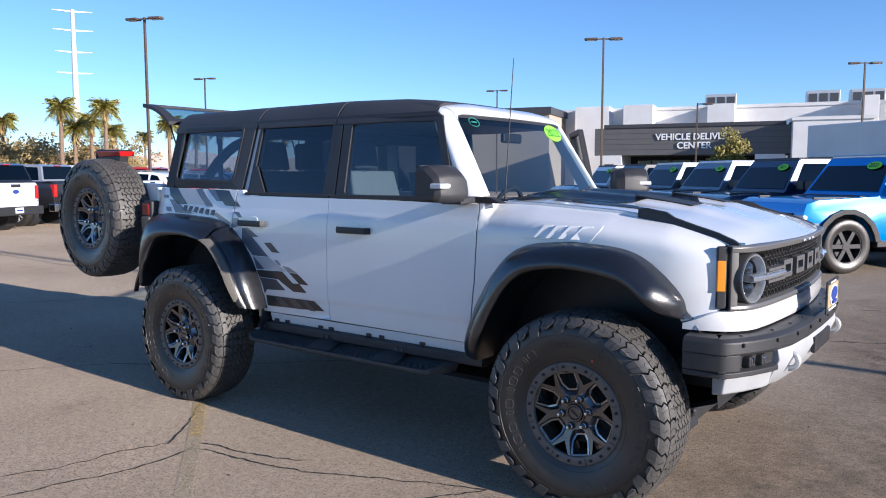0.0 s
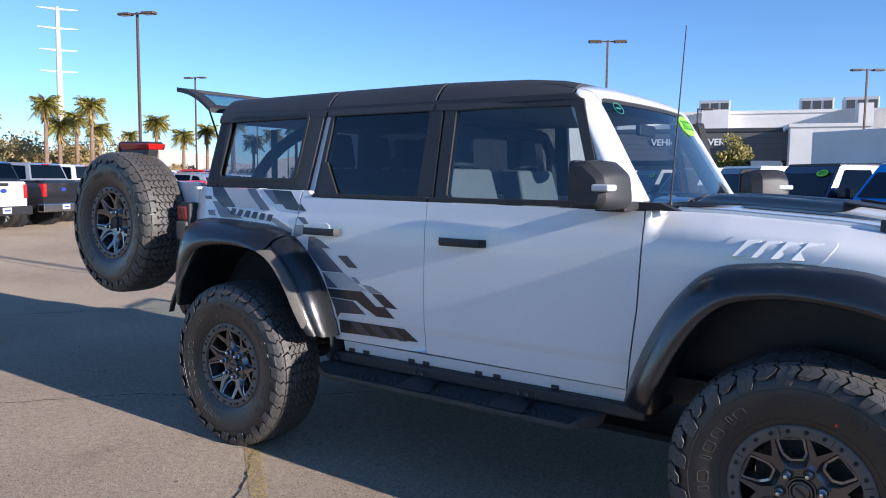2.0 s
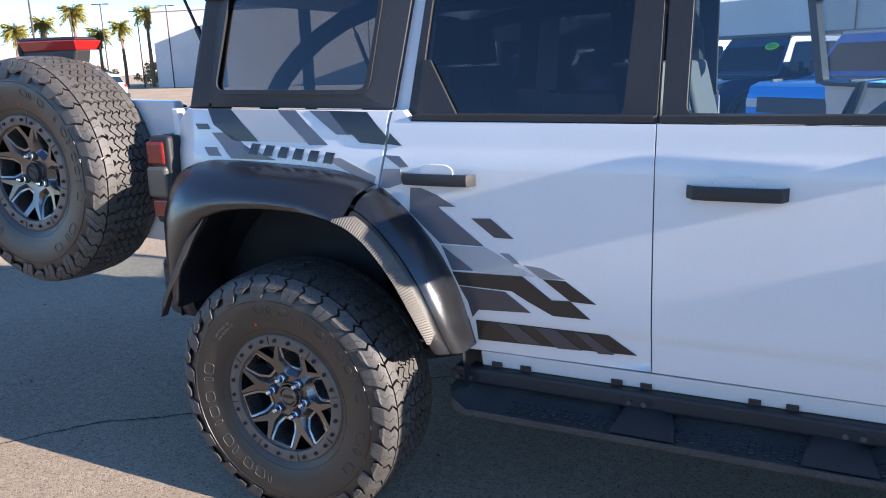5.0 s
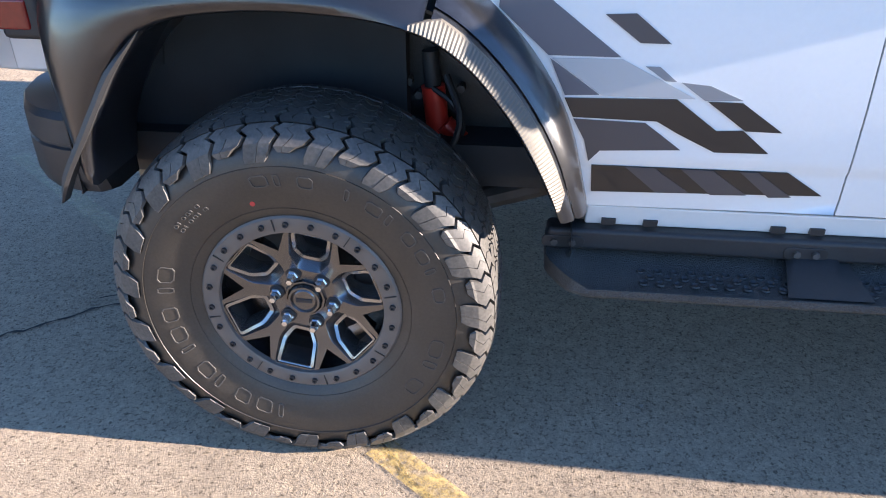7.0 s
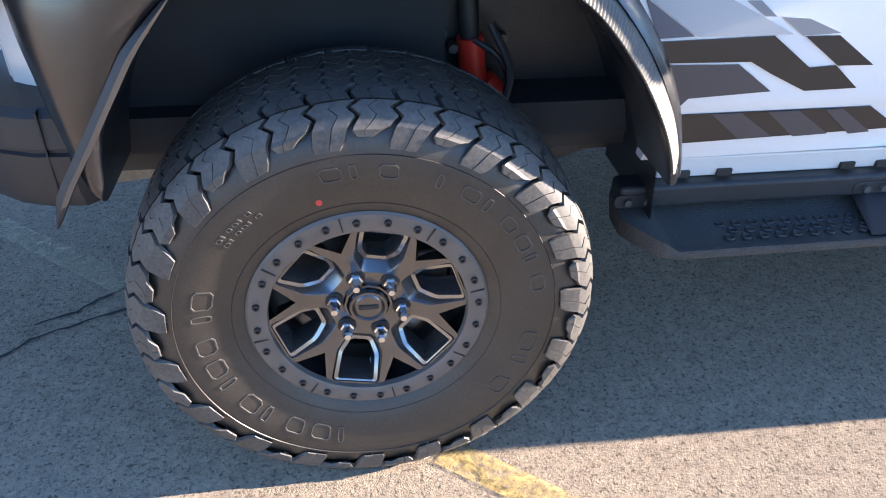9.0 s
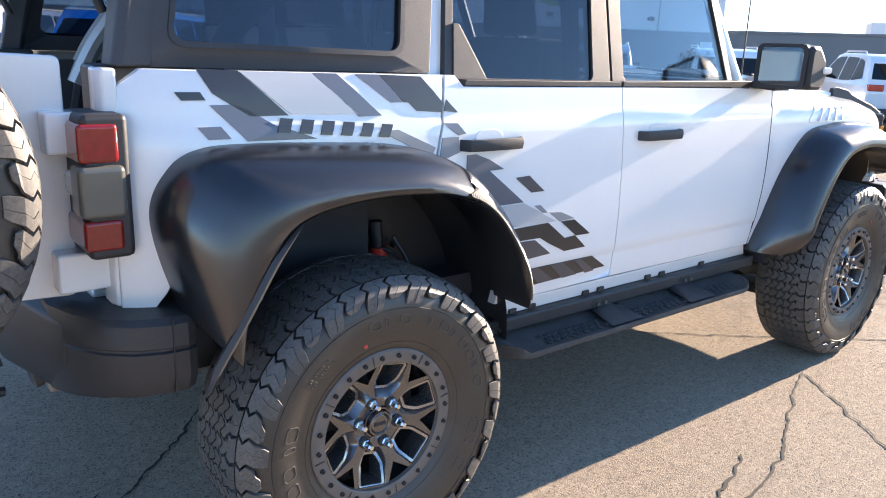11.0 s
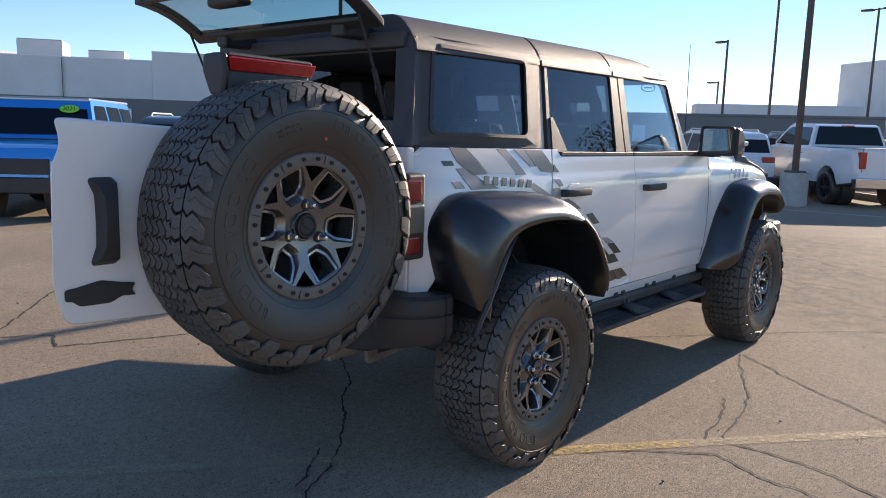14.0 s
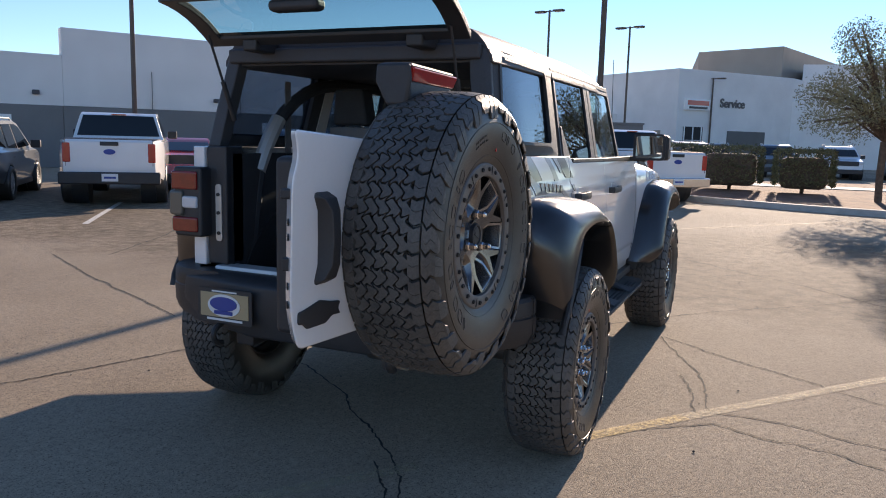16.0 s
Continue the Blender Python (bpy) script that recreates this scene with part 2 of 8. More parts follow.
def ring_panel(outer, inner, yf, thick, side=-1, out=0.0):
    """A sheet with an opening: outer and inner outlines of equal counts."""
    def at(p, back):
        return (p[0], side * (yf(p[0], p[1]) + out - back), p[1])
    n = len(outer)
    bm = bmesh.new()
    of, inf, ob_, ib = ([bm.verts.new(at(p, b)) for p in o] for o, b in ((outer, 0), (inner, 0), (outer, thick), (inner, thick)))
    for i in range(n):
        j = (i + 1) % n
        bm.faces.new((of[i], of[j], inf[j], inf[i]))
        bm.faces.new((ob_[i], ib[i], ib[j], ob_[j]))
        bm.faces.new((of[i], ob_[i], ob_[j], of[j]))
        bm.faces.new((inf[i], inf[j], ib[j], ib[i]))
    return bm


def lerp_table(t, x):
    for (a, u), (b, v) in zip(t, t[1:]):
        if x <= b:
            return u + (v - u) * max(0.0, min(1.0, (x - a) / (b - a)))
    return t[-1][1]


# ---- wheel, built once with its outer face towards -y ----
def tread_blocks():
    """Interlocking all-terrain blocks round the tyre and split, slanted lugs that reach down its shoulders."""
    bm = bmesh.new()
    n = 38
    da = 2 * math.pi / n

    def crown(y):
        return 0.467 - 0.012 * (abs(y) / 0.13) ** 2.5

    # five rows of wavy blocks that lock into each other
    m, w = 60, 0.0350

    def lay(p, q):
        """Place of a point that lies p blocks along and q rows across."""
        a = p + 0.31 * math.sin(math.pi * q) + 0.10 * math.sin(14 * math.pi * p / m)
        return 2 * math.pi * a / m, (q - 2.5) * w + 0.0100 * math.sin(2 * math.pi * a + 0.7 * math.sin(10 * math.pi * p / m))

    for row in range(5):
        for k in range(m):
            p0, p1 = k + 0.5 * (row % 2) + 0.075, k + 0.5 * (row % 2) + 0.925
            q0, q1 = row + 0.095, row + 0.905
            ring = [lay(p0 + (p1 - p0) * f / 4, q0) for f in range(4)] + [lay(p1, q0 + (q1 - q0) * f / 3) for f in range(3)] + [lay(p1 - (p1 - p0) * f / 4, q1) for f in range(4)] + [lay(p0, q1 - (q1 - q0) * f / 3) for f in range(3)]
            lo = [bm.verts.new((0.440 * math.cos(a), y, 0.440 * math.sin(a))) for a, y in ring]
            up = [bm.verts.new((crown(y) * math.cos(a), y, crown(y) * math.sin(a))) for a, y in ring]
            mid = bm.verts.new((sum(v.co.x for v in up) / 14 * 1.001, sum(v.co.y for v in up) / 14, sum(v.co.z for v in up) / 14 * 1.001))
            for x in range(14):
                y = (x + 1) % 14
                bm.faces.new((lo[x], lo[y], up[y], up[x]))
                bm.faces.new((up[x], up[y], mid))

    # shoulder lugs: across, radius, drift along the tread, half width, depth
    def lug(a0, s, long, lo, hi, low=0.0):
        end = 0.382 if long else 0.404
        inner = [(0.088, 0.4640, -0.04, 0.41, 0.014), (0.103, 0.4615, 0.07, 0.43, 0.014), (0.122, 0.4575, -0.03, 0.43, 0.014)]
        outer = [(0.1270, 0.4562, -0.13, 0.42, 0.014), (0.1375, 0.4485, 0.10, 0.43, 0.013), (0.147, 0.438, -0.10, 0.43, 0.012), (0.1555, 0.422, 0.08, 0.42, 0.009), (0.1605, end + 0.013, 0.20, 0.40 if long else 0.34, 0.006), (0.1610, end, 0.26, 0.33 if long else 0.18, 0.003)]
        for track in (inner, outer):
            rows = []
            for y, r, drift, half, deep in track:
                k = math.hypot(y, r - 0.30)
                ny, nr = y / k, (r - 0.30) / k
                row = []
                for f, sink in ((lo, deep), (lo, low), (hi, low), (hi, deep)):
                    g = f * 2 - 1
                    a = a0 + (drift + g * half * (1.07 if sink == deep and f in (0.0, 1.0) else 1.0)) * da
                    rr, yy = r - nr * sink, y - ny * sink
                    row.append((rr * math.cos(a), s * yy, rr * math.sin(a)))
                rows.append(row)
            loft(rows, bm)

    for k in range(n):
        for s in (-1, 1):
            a0 = (k + (0.15 if s < 0 else 0.65)) * da
            long = k % 2 == 0
            cut = 0.44 if long else 0.58
            lug(a0, s, long, 0.0, cut - 0.013)
            lug(a0, s, long, cut + 0.013, 1.0, 0.0012 if long else 0.0)
            lug(a0, s, long, cut - 0.05, cut + 0.05, 0.006)
    return bm


def arc_bar(r0, r1, a0, a1, rise, edge):
    """One raised hollow bar on the sidewall, where a letter of the maker's writing stands."""
    bm = bmesh.new()
    am, rm = (a0 + a1) / 2, (r0 + r1) / 2
    e = edge / rm

    def ring(lift, g):
        h, w, c = (r1 - r0) / 2 - g, (a1 - a0) * rm / 2 - g, 0.35
        pts = [(rm + h * u, am + (w * v + 0.12 * h * u) / rm) for u, v in ((-1, -1 + c), (-1 + c, -1), (1 - c, -1), (1, -1 + c), (1, 1 - c), (1 - c, 1), (-1 + c, 1), (-1, 1 - c))]
        return [(r * math.cos(a), sidewall_y(r) + lift, r * math.sin(a)) for r, a in pts]
    return loft([ring(0.003, 0), ring(-rise, 0.0006), ring(-rise, edge), ring(0.003, edge + 0.0006)], bm, caps=False)


SIDEWALL = [(0.222, -0.112), (0.232, -0.122), (0.246, -0.131), (0.262, -0.138), (0.280, -0.145), (0.300, -0.150), (0.325, -0.155), (0.350, -0.158), (0.372, -0.157), (0.395, -0.152), (0.413, -0.143), (0.428, -0.128), (0.437, -0.10), (0.440, -0.05)]


def sidewall_y(r):
    return lerp_table(SIDEWALL, r)


def make_wheel(name, parent, spare=False):
    w = new(name)
    w.parent = parent
    prof = SIDEWALL + [(0.441, 0.0)] + [(r, -y) for r, y in reversed(SIDEWALL)] + [(0.210, 0.10), (0.210, -0.10)]
    tyre = part("tyre", lathe(prof, 96), RUBBER, w, "black all-terrain tyre", angle=50)
    part("tread", tread_blocks(), TREAD, tyre, angle=16)
    for r0, r1, a0, a1, n, skip in ((0.298, 0.338, 160, 264, 10, ()), (0.322, 0.352, 104, 8, 11, (3,)), (0.316, 0.350, -8, -42, 3, ()), (0.312, 0.322, 142, 124, 6, ()), (0.328, 0.338, 142, 126, 6, ())):
        step = radians(a1 - a0) / n
        for k in range(n):
            if k not in skip:
                s0 = radians(a0) + step * (k + 0.14)
                part("raised_mark", arc_bar(r0, r1, min(s0, s0 + step * (0.78, 0.30, 0.70, 0.74, 0.26)[k % 5]), max(s0, s0 + step * (0.78, 0.30, 0.70, 0.74, 0.26)[k % 5]), 0.0018, 0.0030 if n > 6 else 0.0022), LETTER, tyre)
    for r in (0.262, 0.368):
        part("sidewall_rib", lathe([(r, sidewall_y(r) + 0.003), (r + 0.002, sidewall_y(r) - 0.002), (r + 0.004, sidewall_y(r) + 0.003)], 96), RUBBER, tyre)
    d = rod((0.285 * math.cos(radians(106)), sidewall_y(0.285) + 0.002, 0.285 * math.sin(radians(106))), (0.285 * math.cos(radians(106)), sidewall_y(0.285) - 0.0015, 0.285 * math.sin(radians(106))), 0.006, 12)
    part("paint_dot", d, mat("red_dot", (0.5, 0.05, 0.04), 0.5) if "red_dot" not in bpy.data.materials else bpy.data.materials["red_dot"], tyre, "small red paint dot")
    rim = part("rim", lathe([(0.238, -0.112), (0.212, -0.108), (0.205, -0.085), (0.196, -0.06), (0.186, 0.06), (0.215, 0.11), (0.232, 0.11), (0.205, 0.07), (0.20, -0.06), (0.215, -0.10)], 72), RIM, w, "gunmetal alloy rim")
    ring = part("beadlock_ring", lathe([(0.241, -0.118), (0.240, -0.128), (0.235, -0.132), (0.203, -0.134), (0.198, -0.131), (0.196, -0.118)], 96), RING, rim, "dark bolted beadlock ring")
    for k in range(24):
        a = radians(15 * k + 4)
        c = Vector((0.2195 * math.cos(a), 0, 0.2195 * math.sin(a)))
        b = lathe([(0.0, -0.1355), (0.0035, -0.1355), (0.0038, -0.139), (0.0068, -0.139), (0.0075, -0.131)], 10, m=Matrix.Translation(c), closed=False)
        part("ring_bolt", b, DARKMET, ring)
    for k in range(8):
        a = radians(45 * k + 11.5)
        c, s = math.cos(a), math.sin(a)
        g = box(0.205, 0.234, -0.1352, -0.1325, -0.0012, 0.0012, m=Matrix.Rotation(-a, 4, "Y"))
        part("ring_joint", g, DARKMET, ring)
    # face of six wedge spokes with a sunk, framed window between each two
    turn = radians(79)
    depth = [(0.040, -0.090), (0.058, -0.091), (0.085, -0.096), (0.115, -0.103), (0.150, -0.111), (0.199, -0.123)]

    def outline(pts, rounding):
        return round_poly(pts + [(r, -w) for r, w in reversed(pts)], rounding, 3)

    pocket = outline([(0.1905, 0.051), (0.118, 0.0485), (0.078, 0.026)], 0.010)
    lip_out = outline([(0.1895, 0.0475), (0.128, 0.0435), (0.099, 0.0245)], 0.008)
    lip_in = outline([(0.1865, 0.0385), (0.133, 0.0345), (0.108, 0.0185)], 0.006)
    hole = outline([(0.1855, 0.0365), (0.134, 0.0325), (0.110, 0.0175)], 0.006)
    for k in range(6):
        a0 = turn + k * math.pi / 3

        def at(p, sink):
            r, w = p
            c, q = math.cos(a0), math.sin(a0)
            return (r * c - w * q, lerp_table(depth, math.hypot(r, w)) + sink, r * q + w * c)

        bm = bmesh.new()
        cen = Vector((0.136, 0.0))
        for f0, f1 in ((0.0, 0.25), (0.25, 0.5), (0.5, 0.75), (0.75, 1.0)):
            rows = []
            for f in (f0, f1):
                row = []
                for p in pocket:
                    d = (Vector(p) - cen).normalized()
                    t = 0.02
                    while True:
                        q = cen + d * t
                        if not (0.040 < q.length < 0.199 and abs(math.atan2(q.y, q.x)) < math.pi / 6 + 0.002):
                            break
                        t += 0.0006
                    row.append(at(Vector(p).lerp(q, f), 0.0))
                rows.append(row)
            loft(rows, bm, caps=False)
        bmesh.ops.remove_doubles(bm, verts=bm.verts[:], dist=1e-5)
        part("spoke_face", bm, RIM, rim, "gunmetal spoke" if k == 0 else "", angle=40)
        bm = loft([[at(p, 0.0) for p in pocket], [at(p, 0.002) for p in outline([(0.1900, 0.050), (0.1195, 0.0472), (0.080, 0.0253)], 0.010)], [at(p, 0.006 + 0.020 * max(0.0, (0.16 - p[0]) / 0.06)) for p in lip_out]], caps=False)
        part("window_pocket", bm, RIM, rim, angle=28)
        sunk = [(0.006 + 0.020 * max(0.0, (0.16 - p[0]) / 0.06)) for p in lip_out]
        bm = loft([[at(p, d) for p, d in zip(lip_out, sunk)], [at(p, d - 0.004) for p, d in zip(outline([(0.1890, 0.0465), (0.1285, 0.0425), (0.100, 0.0238)], 0.008), sunk)], [at(p, d - 0.003) for p, d in zip(lip_in, sunk)], [at(p, d + 0.004) for p, d in zip(hole, sunk)], [at(p, 0.07) for p in hole]], caps=False)
        # The frame's highlight is put into its lighter colour.
        part("window_frame", bm, RIMGLINT, rim, angle=24)
    part("hub_collar", lathe([(0.042, -0.088), (0.044, -0.098), (0.049, -0.098), (0.053, -0.087)], 12), RIM, rim, angle=10)
    part("centre_cap", lathe([(0.0, -0.106), (0.026, -0.106), (0.030, -0.103), (0.033, -0.108), (0.038, -0.108), (0.041, -0.096), (0.041, -0.07)], 36, closed=False), DARKMET if spare else RIM, rim, "round cap with a plain bar")
    part("cap_bar", box(-0.020, 0.020, -0.1085, -0.105, -0.005, 0.005), DARKMET, rim, bevel=0.001)
    for k in range(6):
        if spare and k not in (0, 2, 4):
            continue
        a = turn + radians(30) + k * math.pi / 3
        c = Vector((0.0695 * math.cos(a), 0, 0.0695 * math.sin(a)))
        # A dark disc on the face paints the shade of the nut's recess.
        part("lug_well", lathe([(0.0, -0.0965), (0.019, -0.0965), (0.0195, -0.088)], 18, m=Matrix.Translation(c), closed=False), DARKMET, rim)
        part("lug_nut", lathe([(0.0, -0.136), (0.007, -0.134), (0.0105, -0.128), (0.0115, -0.110), (0.0145, -0.107), (0.0150, -0.098)], 6, m=Matrix.Translation(c), closed=False), CHROME, rim, "chrome lug nut", angle=20)
    part("brake_disc", lathe([(0.03, 0.02), (0.175, 0.02), (0.175, 0.045), (0.03, 0.045)], 48), STEEL, rim)
    part("brake_caliper", box(0.10, 0.18, -0.02, 0.06, -0.07, 0.07), DARKMET, rim, bevel=0.012)
    return w


suv = thing("off_road_suv", "white off-road SUV with black flares and an open tailgate", "car")
WB, TRACK, AXLE_Z = 2.959, 0.935, 0.456
wheel = make_wheel("wheel", suv)
wheel.matrix_basis = pose(0, -TRACK, AXLE_Z)
for x, y, rz, turn_y in ((WB, -TRACK, 0, 37), (0, TRACK, 180, 20), (WB, TRACK, 180, 75)):
    copy_thing(wheel, pose(x, y, AXLE_Z, 0, turn_y, rz))

# ---- body sides ----
WIDTH = [(0.55, 0.838), (0.62, 0.848), (0.70, 0.860), (0.764, 0.864), (0.774, 0.8695), (0.80, 0.872), (0.92, 0.876), (1.10, 0.872), (1.24, 0.864), (1.295, 0.860), (1.315, 0.853), (1.335, 0.850), (1.40, 0.842), (1.46, 0.826)]
TOPLINE = [(2.28, 1.395), (2.6, 1.388), (3.0, 1.362), (3.3, 1.325), (3.5, 1.275), (3.62, 1.235)]


def hood_edge(x):
    return 0.722 + 0.075 * max(0.0, (x - 3.05) / 0.55)


def side_y(x, z):
    w = lerp_table(WIDTH, z)
    if x > 2.35:
        bulge = 0.055 * math.sin(math.pi * min(1.0, (x - 2.35) / 1.35)) * min(1.0, max(0.0, (z - 0.8) / 0.25))
        w += bulge
    if x > 3.30:
        w -= 0.050 * (min(x - 3.30, 0.235) / 0.25) ** 2.2
    if x > 3.535:
        w = lerp_table([(3.535, w), (3.575, 0.84), (3.603, 0.812), (3.63, 0.80)], x)
    if x > 2.35:
        f = min(1.0, max(0.0, (z - (lerp_table(TOPLINE, x) - 0.12)) / 0.12))
        w -= max(0.0, w - hood_edge(x) - 0.005) * f ** 2.6
    if x < -0.40:
        w -= 0.06 * ((-0.40 - x) / 0.22) ** 2.4
    return w


def glass_y(x, z):
    w = 0.778 - 0.195 * (z - 1.42) - (0.03 * ((x - 1.3) / 0.9) ** 2 if x > 1.3 else 0.0)
    return w - (0.05 * ((-0.30 - x) / 0.22) ** 2 if x < -0.30 else 0)


ZS = [0.62, 0.66, 0.70, 0.75, 0.764, 0.774, 0.80, 0.86, 0.92, 1.0, 1.08, 1.16, 1.22, 1.26, 1.295, 1.315, 1.335, 1.37, 1.40, 1.43]
R_ARCH = [(0.612, 0.72), (0.555, 0.86), (0.47, 1.02), (0.36, 1.13), (0.20, 1.19), (0.0, 1.205), (-0.22, 1.20), (-0.37, 1.15), (-0.46, 1.05), (-0.53, 0.90), (-0.56, 0.86)]
F_ARCH = [(3.385, 0.905), (3.33, 1.00), (3.20, 1.10), (3.03, 1.155), (2.85, 1.155), (2.70, 1.11), (2.58, 1.01), (2.48, 0.86), (2.41, 0.70)]

for s, hand in ((-1, "right"), (1, "left")):
    quarter = [(-0.628, 0.86), (-0.628, 1.33), (-0.60, 1.41), (-0.545, 1.452), (0.352, 1.443), (0.345, 1.40), (0.335, 1.30), (0.305, 1.165)] + R_ARCH[4:]
    part("rear_quarter", panel(quarter, side_y, 0.03, s, [-0.6, -0.56, -0.52, -0.48, -0.44, -0.40, -0.2, 0, 0.2], ZS), WHITE, suv, bevel=0.004)
    rd = [(0.312, 1.165), (0.343, 1.30), (0.354, 1.40), (0.362, 1.443), (0.40, 1.443), (0.432, 1.408), (1.211, 1.402), (1.2235, 0.66), (0.605, 0.655)] + R_ARCH[:4]
    door_r = part("rear_door", panel(rd, side_y, 0.035, s, [0.5, 0.7, 0.9, 1.1], ZS), WHITE, suv, bevel=0.0025)
    fd = [(1.2145, 1.402), (2.298, 1.392), (2.300, 1.36), (2.290, 1.0), (2.252, 0.655), (1.2275, 0.66)]
    door_f = part("front_door", panel(fd, side_y, 0.035, s, [1.4, 1.6, 1.8, 2.0, 2.2], ZS), WHITE, suv, bevel=0.0025)
    cols = []
    for k in range(64):
        x = 2.306 + 0.0235 * k if k < 53 else 3.535 + 0.0085 * (k - 53)
        if x < 2.40:
            z0 = 0.655
        elif x < 3.385:
            z0 = lerp_table(F_ARCH[::-1], x)
        elif x < 3.536:
            z0 = lerp_table([(3.385, 0.905), (3.43, 0.918), (3.535, 0.966)], x)
        else:
            z0 = 1.243
        zt = lerp_table(TOPLINE, x)
        zt = max(zt, z0 + 0.001)
        col = []
        for j in range(17):
            z = z0 + (zt - z0) * (1 - (1 - j / 16) ** 1.5)
            lean = lerp_table([(0.655, -0.048), (1.0, -0.009), (1.36, 0.0)], z) * max(0.0, 1 - (x - 2.306) / 0.09)
            col.append((x + lean, s * side_y(x, z), z))
        y0 = hood_edge(x) + 0.004
        col.append((x, s * (y0 + 0.001), zt + 0.010))
        col.append((x, s * y0, zt + 0.012))
        col.append((x, s * (y0 - 0.002), zt - 0.03))
        cols.append(col)
    bm = loft(cols, ring=False)
    part("front_fender", bm, WHITE, suv, angle=60)
    # belt trims
    part("belt_moulding", panel([(0.432, 1.410), (1.206, 1.404), (1.206, 1.424), (0.44, 1.430)], lambda x, z: 0.842, 0.05, s), BLACKP, door_r, bevel=0.003)
    part("belt_moulding", panel([(1.218, 1.404), (2.44, 1.396), (2.36, 1.428), (1.218, 1.424)], lambda x, z: 0.842, 0.06, s, [1.5, 1.8, 2.1]), BLACKP, door_f, bevel=0.003)
    # sill, rail, step
    part("sill", panel([(0.66, 0.59), (2.30, 0.59), (2.26, 0.648), (0.66, 0.648)], lambda x, z: 0.825 + 0.25 * (z - 0.59), 0.04, s), WHITE, suv, bevel=0.006)
    rail = part("rock_rail", box(0.57, 2.34, s * 0.79, s * 0.858, 0.532, 0.590), BLACKP, suv, "black powder-coated rock rail", bevel=0.012)
    for xc in (0.61, 1.185, 1.775):
        oval = round_poly([(xc - 0.052, 0.540), (xc + 0.052, 0.540), (xc + 0.052, 0.572), (xc - 0.052, 0.572)], 0.0155)
        part("bolt_plate", panel(oval, lambda x, z: 0.858, 0.006, s, out=0.003), DARKMET, rail, bevel=0.002)
        for x in (xc - 0.022, xc + 0.022):
            part("rail_bolt", rod((x, s * 0.856, 0.556), (x, s * 0.870, 0.556), 0.009, 6), STEEL, rail)
    for x in (0.70, 0.80, 1.10, 1.19, 1.5, 1.6, 1.9):
        part("rail_slot", box(x, x + 0.034, s * 0.80, s * 0.838, 0.596, 0.612), DARKMET, rail)
    step_prof = [(0.80, 0.535), (0.86, 0.505), (0.975, 0.498), (0.992, 0.506), (0.995, 0.487), (0.980, 0.474), (0.85, 0.478), (0.79, 0.505)]
    bm = loft([[(x, s * (0.80 + (y - 0.80) * k), z + dz * (1 if z > 0.49 else 0.4)) for y, z in step_prof] for x, dz, k in ((0.568, 0.030, 0.45), (0.580, 0.030, 0.62), (0.612, 0.030, 0.93), (0.632, 0.024, 1.0), (0.668, 0.0, 1.0), (2.06, 0.0, 1.0), (2.085, 0.016, 0.98), (2.11, 0.024, 0.86), (2.15, 0.028, 0.5))])
    step = part("side_step", bm, mat("step_coating", (0.062, 0.061, 0.058), 0.62, var=0.2, fine=0.35, fine_scale=260, bump=0.8, bump_scale=260) if "step_coating" not in bpy.data.materials else bpy.data.materials["step_coating"], suv, "textured black side step", bevel=0.008)
    for a in (0.80, 1.32, 1.80):
        for i in range(9):
            for j in range(3):
                x, y = a + 0.04 * i + 0.02 * (j % 2), 0.895 + 0.027 * j
                if x < 2.05:
                    part("grip_dimple", lathe([(0.0, 0.0), (0.006, 0.0), (0.010, 0.004), (0.012, 0.0)], 8, m=Matrix.Translation((x, s * y, 0.503)) @ Matrix.Rotation(radians(90), 4, "X"), closed=False), DARKMET, step)
    for x in (1.22, 1.74):
        part("step_bracket", loft([[(x - 0.07, s * 0.82, 0.53), (x + 0.07, s * 0.82, 0.53), (x + 0.10, s * 0.98, 0.503), (x - 0.10, s * 0.98, 0.503)], [(x - 0.05, s * 0.82, 0.56), (x + 0.05, s * 0.82, 0.56), (x + 0.02, s * 0.93, 0.515), (x - 0.02, s * 0.93, 0.515)]]), BLACKP, step, bevel=0.006)
    # handles
    for x0, dr, z in ((0.405, door_r, 1.228), (1.305, door_f, 1.220)):
        y = side_y(x0, z)
        cup = [(x0 + 0.07, z - 0.02), (x0 + 0.18, z - 0.02), (x0 + 0.185, z + 0.03), (x0 + 0.16, z + 0.045), (x0 + 0.09, z + 0.045), (x0 + 0.065, z + 0.03)]
        part("handle_cup", panel(round_poly(cup, 0.02), side_y, 0.006, s, out=0.003), WHITE, dr, bevel=0.002)
        prof = [(0, 0.003), (0.02, 0.034), (0.06, 0.040), (0.20, 0.040), (0.245, 0.036), (0.262, 0.003)]
        bm = loft([[(x0 + u, s * (y + v), z - 0.019), (x0 + u, s * (y + v + 0.004), z), (x0 + u, s * (y + v), z + 0.019), (x0 + u, s * (y + max(v - 0.022, 0.0)), z + 0.017), (x0 + u, s * (y + max(v - 0.022, 0.0)), z - 0.017)] for u, v in prof])
        part("door_handle", bm, BLACKP, dr, "black pull handle", bevel=0.004)
    # flares
    out_r = [(-0.440, 0.69), (-0.520, 0.90), (-0.560, 1.10), (-0.512, 1.215), (-0.43, 1.262), (-0.28, 1.268), (-0.065, 1.260), (0.135, 1.246), (0.286, 1.210), (0.395, 1.143), (0.513, 1.022), (0.600, 0.872), (0.655, 0.679)]
